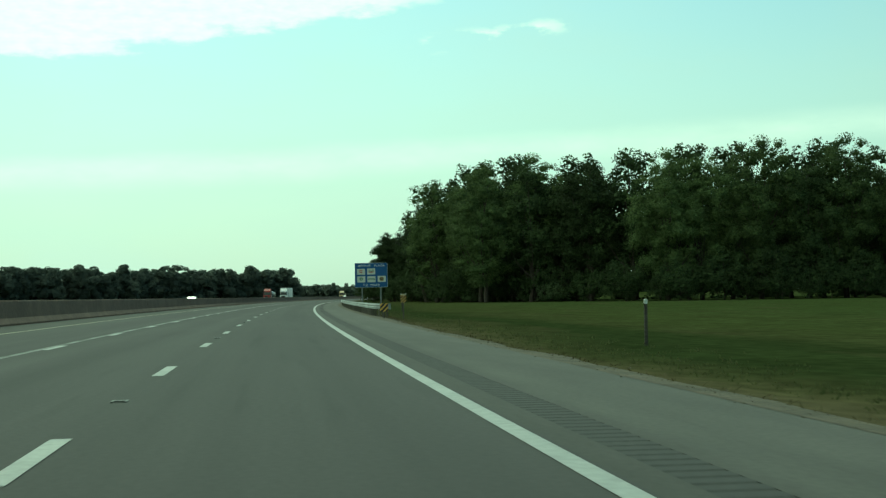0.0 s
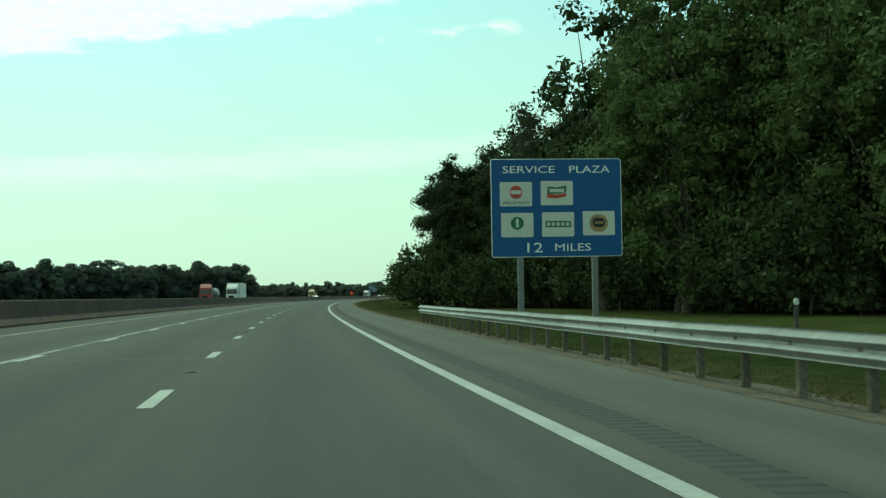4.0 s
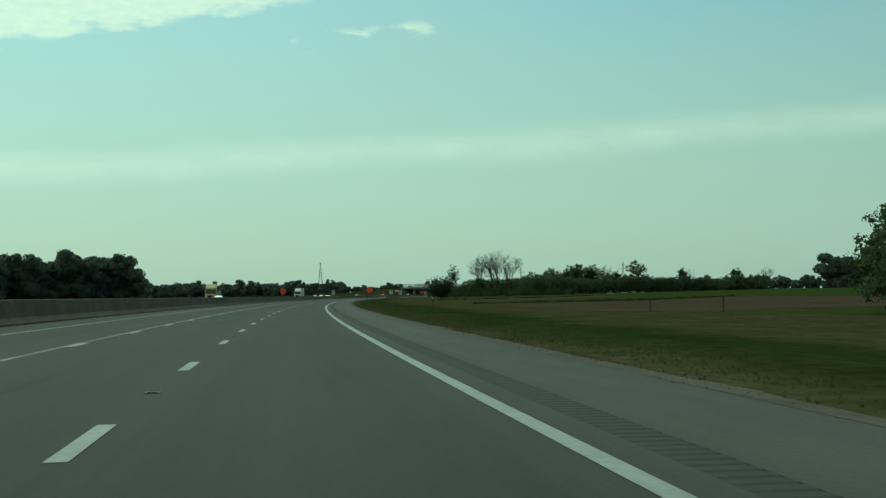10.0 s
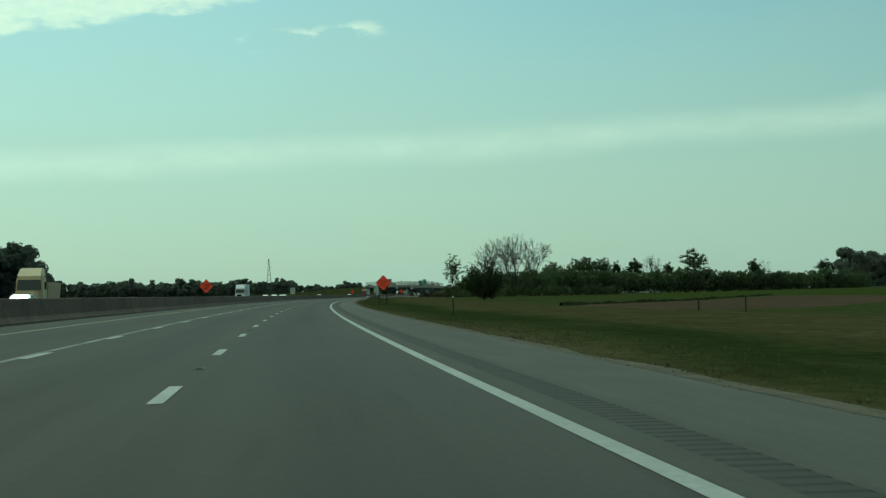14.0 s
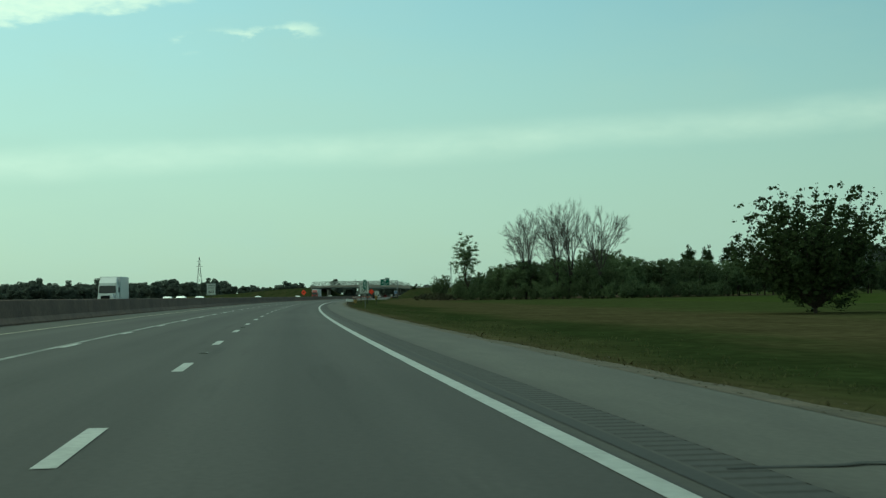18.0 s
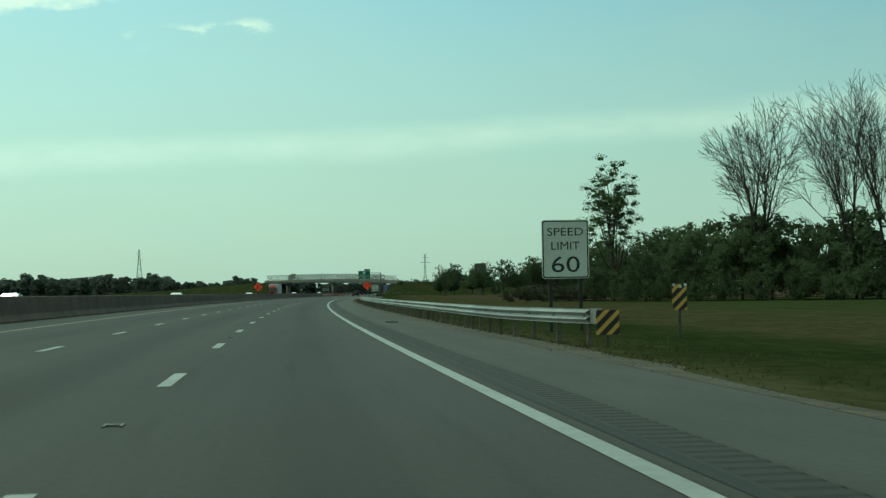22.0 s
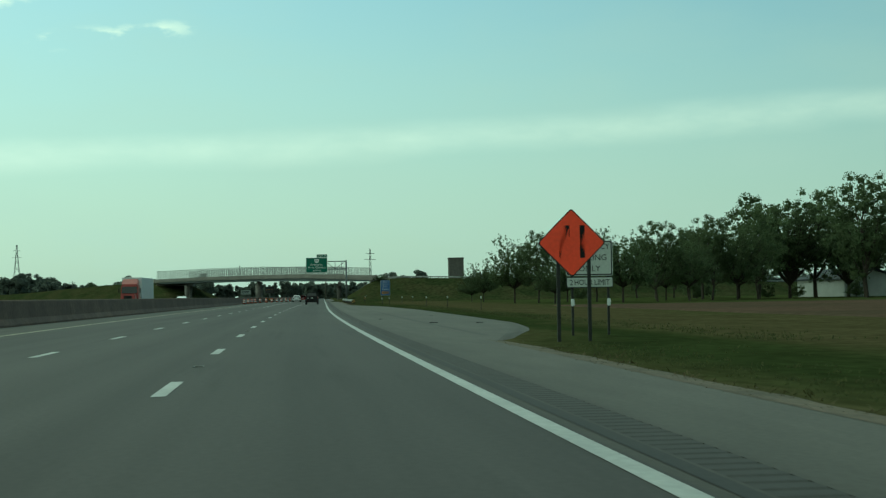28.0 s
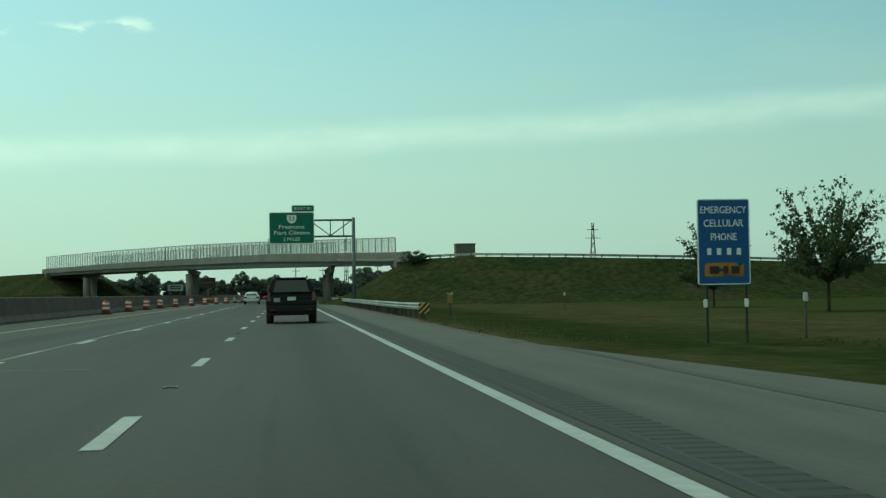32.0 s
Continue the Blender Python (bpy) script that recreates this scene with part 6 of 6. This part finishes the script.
pylon(2170, -229.5, 44.2, 9, "grey steel lattice tower far beyond the fields")
pylon(1830, 138, 31.0, 4.2, "pale lattice tower beyond the embankment", CONCRETE_PALE)
pylon(1934, 32, 30.0, 2.2, "slim grey lattice mast beyond the embankment")
bd = thing("brown_building", facing(1668, 60), "plain brown box-shaped building beyond the embankment", "building")
part("wall", abox(-3.1, 3.1, 0, 6, -0.5, 16.4), BRICK_BROWN, bd)
part("parapet", abox(-3.25, 3.25, -0.15, 6.15, 16.4, 16.9), BRICK_BROWN, bd)


def house(s, d, w, l, wall, ridge, turn, label):
    h = thing("house", facing(s, d, -0.2, turn), label, "house", "houses among the trees")
    bm = abox(-w / 2, w / 2, 0, l, 0, wall)
    part("wall", bm, SIDING, h)
    rf = bmesh.new()
    prism(rf, [(-w / 2 - 0.4, wall - 0.1), (0, ridge), (w / 2 + 0.4, wall - 0.1), (w / 2 + 0.4, wall + 0.12), (0, ridge + 0.25), (-w / 2 - 0.4, wall + 0.12)], -0.4, l + 0.4)
    part("roof", rf, ROOF, h)
    gb = prism(bmesh.new(), [(-w / 2, wall), (w / 2, wall), (0, ridge - 0.1)], 0.02, 0.12)
    part("gable", gb, SIDING, h)
    for x in (-w * 0.27, w * 0.27):
        wn = part("window", abox(x - 0.5, x + 0.5, -0.05, 0.05, 1.1, 2.3), WHITE, h)
        part("pane", abox(x - 0.42, x + 0.42, -0.07, -0.05, 1.18, 2.22), DARK_GLASS, wn)
    return h


house(1281, 108, 11, 9, 3.0, 7.6, -62, "white house with a steep dark shingle roof")
house(1288, 119, 9, 9, 2.8, 6.0, -70, "white house wing with a dark roof")
house(1268, 84, 10, 12, 2.6, 4.0, 15, "low white outbuilding behind the trees")

# ---- vehicles ----
def wheels(v, xs, ys, r, w):
    for y in ys:
        for x in xs:
            t = part("wheel", bmesh.new(), RUBBER, v)
            bm = atube((x - w / 2, y, r), (x + w / 2, y, r), r, n=20)
            bm.to_mesh(t.data)
            bm.free()
            o = 1 if x > 0 else -1
            part("rim", atube((x + o * (w / 2 - 0.01), y, r), (x + o * (w / 2 + 0.012), y, r), r * 0.62, n=16), RIM, t)


def cabin(bm, y0, y1, z0, y2, y3, z1, w0, w1, bevel=0.05):
    """A glasshouse: y0..y1 at its foot, y2..y3 at the roof."""
    v = [bm.verts.new(p) for p in ((-w0, y0, z0), (w0, y0, z0), (w0, y1, z0), (-w0, y1, z0), (-w1, y2, z1), (w1, y2, z1), (w1, y3, z1), (-w1, y3, z1))]
    f = [bm.faces.new([v[i] for i in q]) for q in ((3, 2, 1, 0), (4, 5, 6, 7), (0, 1, 5, 4), (1, 2, 6, 5), (2, 3, 7, 6), (3, 0, 4, 7))]
    bmesh.ops.bevel(bm, geom=list({e for q in f for e in q.edges}), offset=bevel, segments=2, affect="EDGES")
    return bm


def suv(m, label):
    v = thing("sport_utility_car", m, label, "car")
    part("body", side_prism(bmesh.new(), [(-2.08, 0.40), (-2.17, 0.58), (-2.16, 0.86), (-2.10, 1.04), (-1.9, 1.10), (0.75, 1.05), (1.95, 0.96), (2.12, 0.78), (2.15, 0.40)], -0.90, 0.90, bevel=0.10), CAR_BLACK, v)
    part("glasshouse", cabin(bmesh.new(), -2.07, 0.95, 1.02, -1.86, 0.25, 1.66, 0.84, 0.64, 0.10), CAR_BLACK, v)
    rw = part("rear_window", cabin(bmesh.new(), -2.085, -1.95, 1.12, -1.945, -1.82, 1.56, 0.66, 0.53, 0.02), DARK_GLASS, v)
    part("wiper", abox(-0.05, 0.42, -2.115, -2.09, 1.125, 1.145), PLASTIC, rw)
    for sx in (-1, 1):
        bm = bmesh.new()
        q = [bm.verts.new((sx * (0.84 - 0.20 * (z - 1.02) / 0.64 + 0.006), y, z)) for y, z in ((-1.75, 1.12), (0.62, 1.12), (0.18, 1.55), (-1.65, 1.55))]
        bm.faces.new(q if sx > 0 else q[::-1])
        bmesh.ops.solidify(bm, geom=bm.faces[:], thickness=0.01)
        part("side_window", bm, DARK_GLASS, v)
        tl = part("tail_light", cabin(bmesh.new(), -2.19, -2.0, 0.80, -2.08, -1.9, 1.13, 0.070, 0.050, 0.02), TAIL_RED, v, "red tail light")
        tl.location.x = sx * 0.80
        part("reflector", abox(sx * 0.66 - 0.09, sx * 0.66 + 0.09, -2.32, -2.29, 0.47, 0.53), TAIL_RED, v)
        part("mirror", abox(sx * 1.01 - 0.10, sx * 1.01 + 0.10, 0.55, 0.68, 1.08, 1.24, bevel=0.04), CAR_BLACK, v)
        part("roof_rail", abox(sx * 0.58 - 0.018, sx * 0.58 + 0.018, -1.7, 0.1, 1.68, 1.72, bevel=0.008), PLASTIC, v)
        for y in (-1.68, 0.06):
            part("rail_foot", abox(sx * 0.58 - 0.018, sx * 0.58 + 0.018, y - 0.05, y + 0.05, 1.63, 1.69), PLASTIC, v)
    part("bumper", abox(-0.89, 0.89, -2.30, -2.08, 0.40, 0.66, bevel=0.07), PLASTIC, v)
    part("bumper_valance", abox(-0.80, 0.80, -2.22, -2.0, 0.30, 0.42, bevel=0.03), PLASTIC, v)
    part("spoiler", abox(-0.50, 0.50, -1.98, -1.80, 1.615, 1.65, bevel=0.015), CAR_BLACK, v)
    part("brake_lamp", abox(-0.14, 0.14, -1.99, -1.97, 1.62, 1.64), TAIL_RED, v)
    part("tailgate_handle", abox(-0.24, 0.24, -2.20, -2.16, 1.00, 1.035, bevel=0.01), PLASTIC, v)
    part("rear_plate", abox(-0.14, 0.16, -2.20, -2.16, 0.83, 0.96), GREY_WHITE, v, "pale plate")
    part("rear_badge", abox(-0.63, -0.40, -2.20, -2.17, 0.78, 0.93), PANEL_GREY, v)
    part("exhaust", atube((0.52, -2.24, 0.31), (0.52, -1.9, 0.33), 0.035, n=10), STEEL_DULL, v)
    wheels(v, (-0.78, 0.78), (-1.35, 1.32), 0.35, 0.24)
    return v


def sedan(m, paint, label, group=""):
    v = thing("sedan", m, label, "car", group)
    part("body", side_prism(bmesh.new(), [(-2.25, 0.35), (-2.32, 0.62), (-2.22, 0.95), (-1.4, 0.98), (0.95, 0.93), (2.05, 0.80), (2.3, 0.60), (2.28, 0.32)], -0.88, 0.88, bevel=0.09), paint, v)
    part("roof", cabin(bmesh.new(), -1.75, 1.25, 0.92, -0.95, 0.30, 1.42, 0.80, 0.60, 0.07), paint, v)
    part("rear_window", cabin(bmesh.new(), -1.70, -1.4, 0.99, -1.01, -0.8, 1.36, 0.66, 0.54, 0.02), DARK_GLASS, v)
    part("windscreen", cabin(bmesh.new(), 0.95, 1.2, 0.97, 0.20, 0.38, 1.36, 0.68, 0.54, 0.02), DARK_GLASS, v)
    for sx in (-1, 1):
        bm = bmesh.new()
        q = [bm.verts.new((sx * (0.80 - 0.20 * (z - 0.92) / 0.5 + 0.008), y, z)) for y, z in ((-1.35, 0.99), (0.90, 0.99), (0.25, 1.35), (-0.9, 1.35))]
        bm.faces.new(q if sx > 0 else q[::-1])
        bmesh.ops.solidify(bm, geom=bm.faces[:], thickness=0.01)
        part("side_window", bm, DARK_GLASS, v)
        part("tail_light", abox(sx * 0.68 - 0.16, sx * 0.68 + 0.16, -2.31, -2.2, 0.70, 0.86, bevel=0.02), TAIL_RED, v, "red tail light")
        part("headlight", abox(sx * 0.66 - 0.16, sx * 0.66 + 0.16, 2.1, 2.26, 0.62, 0.76, bevel=0.02), WHITE, v, "clear headlight")
    part("bumper", abox(-0.86, 0.86, -2.38, -2.2, 0.34, 0.58, bevel=0.05), paint, v)
    part("rear_plate", abox(-0.15, 0.15, -2.345, -2.30, 0.66, 0.79), WHITE, v, "pale plate")
    wheels(v, (-0.77, 0.77), (-1.4, 1.4), 0.32, 0.21)
    return v


def lorry(m, cab, load, label, kind="trailer"):
    """A heavy truck that faces +y."""
    v = thing("truck", m, label, "truck", "trucks on the opposite carriageway")
    part("cab", cabin(bmesh.new(), 1.0, 3.0, 0.75, 1.0, 2.7, 3.0, 1.15, 1.05, 0.10), cab, v)
    part("hood", cabin(bmesh.new(), 2.9, 4.6, 0.6, 2.9, 4.35, 1.75, 1.0, 0.85, 0.10), cab, v)
    part("roof_fairing", cabin(bmesh.new(), 1.0, 2.7, 2.95, 1.0, 1.7, 3.7, 1.05, 0.95, 0.10), cab, v)
    part("windscreen", cabin(bmesh.new(), 2.85, 3.0, 1.85, 2.70, 2.82, 2.70, 0.98, 0.92, 0.02), DARK_GLASS, v)
    part("grille", abox(-0.5, 0.5, 4.42, 4.60, 0.8, 1.55, bevel=0.03), PLASTIC, v)
    part("bumper", abox(-1.15, 1.15, 4.45, 4.72, 0.40, 0.75, bevel=0.05), STEEL_DULL, v)
    for sx in (-1, 1):
        part("mirror", abox(sx * 1.32 - 0.06, sx * 1.32 + 0.06, 2.7, 2.85, 1.9, 2.5, bevel=0.02), PLASTIC, v)
        part("headlight", abox(sx * 0.82 - 0.16, sx * 0.82 + 0.16, 4.35, 4.52, 0.85, 1.1, bevel=0.03), WHITE, v, "clear headlight")
    part("chassis", abox(-0.45, 0.45, -9.5 if kind != "dump" else -4.5, 4.3, 0.65, 0.9), PLASTIC, v)
    if kind == "trailer":
        part("trailer_box", abox(-1.25, 1.25, -12.2, 0.5, 1.1, 3.9, bevel=0.05), load, v, "pale box trailer")
        part("trailer_skirt", abox(-1.22, 1.22, -10, -1.5, 0.6, 1.1), PLASTIC, v)
        wheels(v, (-1.05, 1.05), (-10.8, -9.6, -0.4, 0.8, 3.6), 0.5, 0.3)
    elif kind == "tank":
        part("tank", atube((0, -11.5, 2.0), (0, 0.3, 2.0), 1.05, n=24), load, v, "dull metal tank")
        for y in (-9.5, -7, -4.5, -2):
            part("tank_band", atube((0, y - 0.06, 2.0), (0, y + 0.06, 2.0), 1.08, n=24), STEEL_DULL, v)
        wheels(v, (-1.05, 1.05), (-10.3, -9.1, -0.4, 0.8, 3.6), 0.5, 0.3)
    elif kind == "box":
        part("cargo_box", abox(-1.2, 1.2, -6.0, 0.8, 1.0, 3.8, bevel=0.05), load, v, "white cargo box")
        wheels(v, (-1.05, 1.05), (-4.2, 3.4), 0.48, 0.3)
    else:
        part("dump_bed", cabin(bmesh.new(), -4.6, 0.7, 1.1, -4.9, 0.9, 2.5, 1.1, 1.2, 0.04), load, v, "tan steel dump bed")
        wheels(v, (-1.05, 1.05), (-3.6, -2.4, 3.4), 0.5, 0.3)
    return v


suv(facing(1260.2, 1.52), "black sport utility car with tinted windows and roof rails")
sedan(facing(1371.5, -2.6), CAR_SILVER, "silver sedan ahead in the middle lane", "cars on the road")
sedan(facing(1420.0, -1.9), CAR_RED, "dark red car far ahead in the middle lane", "cars on the road")
BACK = 180
lorry(facing(418, -21.4, 0, BACK), CAR_RED, STEEL, "red tank truck behind the median barrier", "tank")
lorry(facing(428, -17.6, 0, BACK), CAR_WHITE, CAR_WHITE, "white semi truck with a box trailer", "trailer")
lorry(facing(664, -21.4, 0, BACK), CAR_TAN, CAR_TAN, "tan dump truck behind the median barrier", "dump")
lorry(facing(866, -21.4, 0, BACK), CAR_WHITE, CAR_WHITE, "white box truck behind the median barrier", "box")
lorry(facing(1250, -21.4, 0, BACK), CAR_RED, CAR_WHITE, "red semi truck with a white trailer", "trailer")
for s, d, p, lb in ((230, -17.6, CAR_WHITE, "white"), (905, -17.6, CAR_SILVER, "silver"), (918, -21.2, CAR_WHITE, "white"), (930, -17.6, CAR_WHITE, "white"), (960, -21.2, CAR_SILVER, "silver"), (1040, -17.6, CAR_WHITE, "white"), (640, -17.6, CAR_WHITE, "white"), (1275, -17.6, CAR_WHITE, "white"), (1150, -17.6, CAR_SILVER, "silver")):
    sedan(facing(s, d, 0, BACK), p, lb + " sedan behind the median barrier", "cars on the opposite carriageway")

# ---- work zone barrels and boards ----
bar = None
for k in range(11):
    s = 1296 + k * 12.6
    d = -9.7 + max(0, s - 1340) * 0.055
    if bar is None:
        bar = thing("traffic_barrel", facing(s, d), "orange traffic barrel with white bands and a black base", "traffic barrel", "work zone barrels")
        part("drum", atube((0, 0, 0.06), (0, 0, 0.80), 0.25, 0.20, n=16), BARREL, bar)
        for z, r in ((0.30, 0.242), (0.57, 0.225)):
            part("band", atube((0, 0, z), (0, 0, z + 0.14), r, r - 0.008, n=16), WHITE, bar, "white reflective band")
        part("base", atube((0, 0, 0), (0, 0, 0.07), 0.40, 0.36, n=16), RUBBER, bar)
        part("handle", abox(-0.11, 0.11, -0.02, 0.02, 0.80, 0.87, bevel=0.01), BARREL, bar)
    else:
        copy_thing(bar, facing(s, d, 0, k * 37))
mb = thing("message_board", facing(1418, -10.1), "black portable arrow board on a trailer", "message board")
part("board", abox(-1.1, 1.1, 0, 0.15, 2.2, 3.7, bevel=0.03), BLACK, mb)
part("mast", abox(-0.08, 0.08, 0.15, 0.3, 0.4, 3.2), STEEL_DULL, mb)
part("trailer", abox(-0.8, 0.8, -0.2, 1.6, 0.4, 0.75, bevel=0.04), AMBER, mb)
wheels(mb, (-0.9, 0.9), (0.6,), 0.33, 0.2)
for i in range(5):
    part("lamp", atube((-0.8 + i * 0.4, -0.03, 3.0), (-0.8 + i * 0.4, 0.0, 3.0), 0.06, n=8), AMBER, mb)
ws, zc = sign("white_sign", 1470, -20.2, -17.4, 2.0, 3.2, GREY_WHITE, "plain white sign behind the barrier", (0.2, 0.8), STEEL_DULL, border=GREY_WHITE)
for z in (2.8, 2.45):
    part("text_bar", abox(-1.0, 1.0, -0.016, -0.008, z - 0.08, z + 0.08), BLACK, ws)
# utility poles
for s, d, h in ((1620, 12, 8.6), (1650, 20, 8.8), (1600, 4, 8.2), (1650, -98, 9.0), (1590, 26, 9)):
    up = thing("utility_pole", facing(s, d), "wooden utility pole with a crossarm", "utility pole", "utility poles beyond the overpass")
    part("pole", atube((0, 0, -0.4), (0, 0, h), 0.16, 0.11, n=8), TIMBER, up)
    part("crossarm", abox(-1.1, 1.1, -0.06, 0.06, h - 0.8, h - 0.65), TIMBER, up)
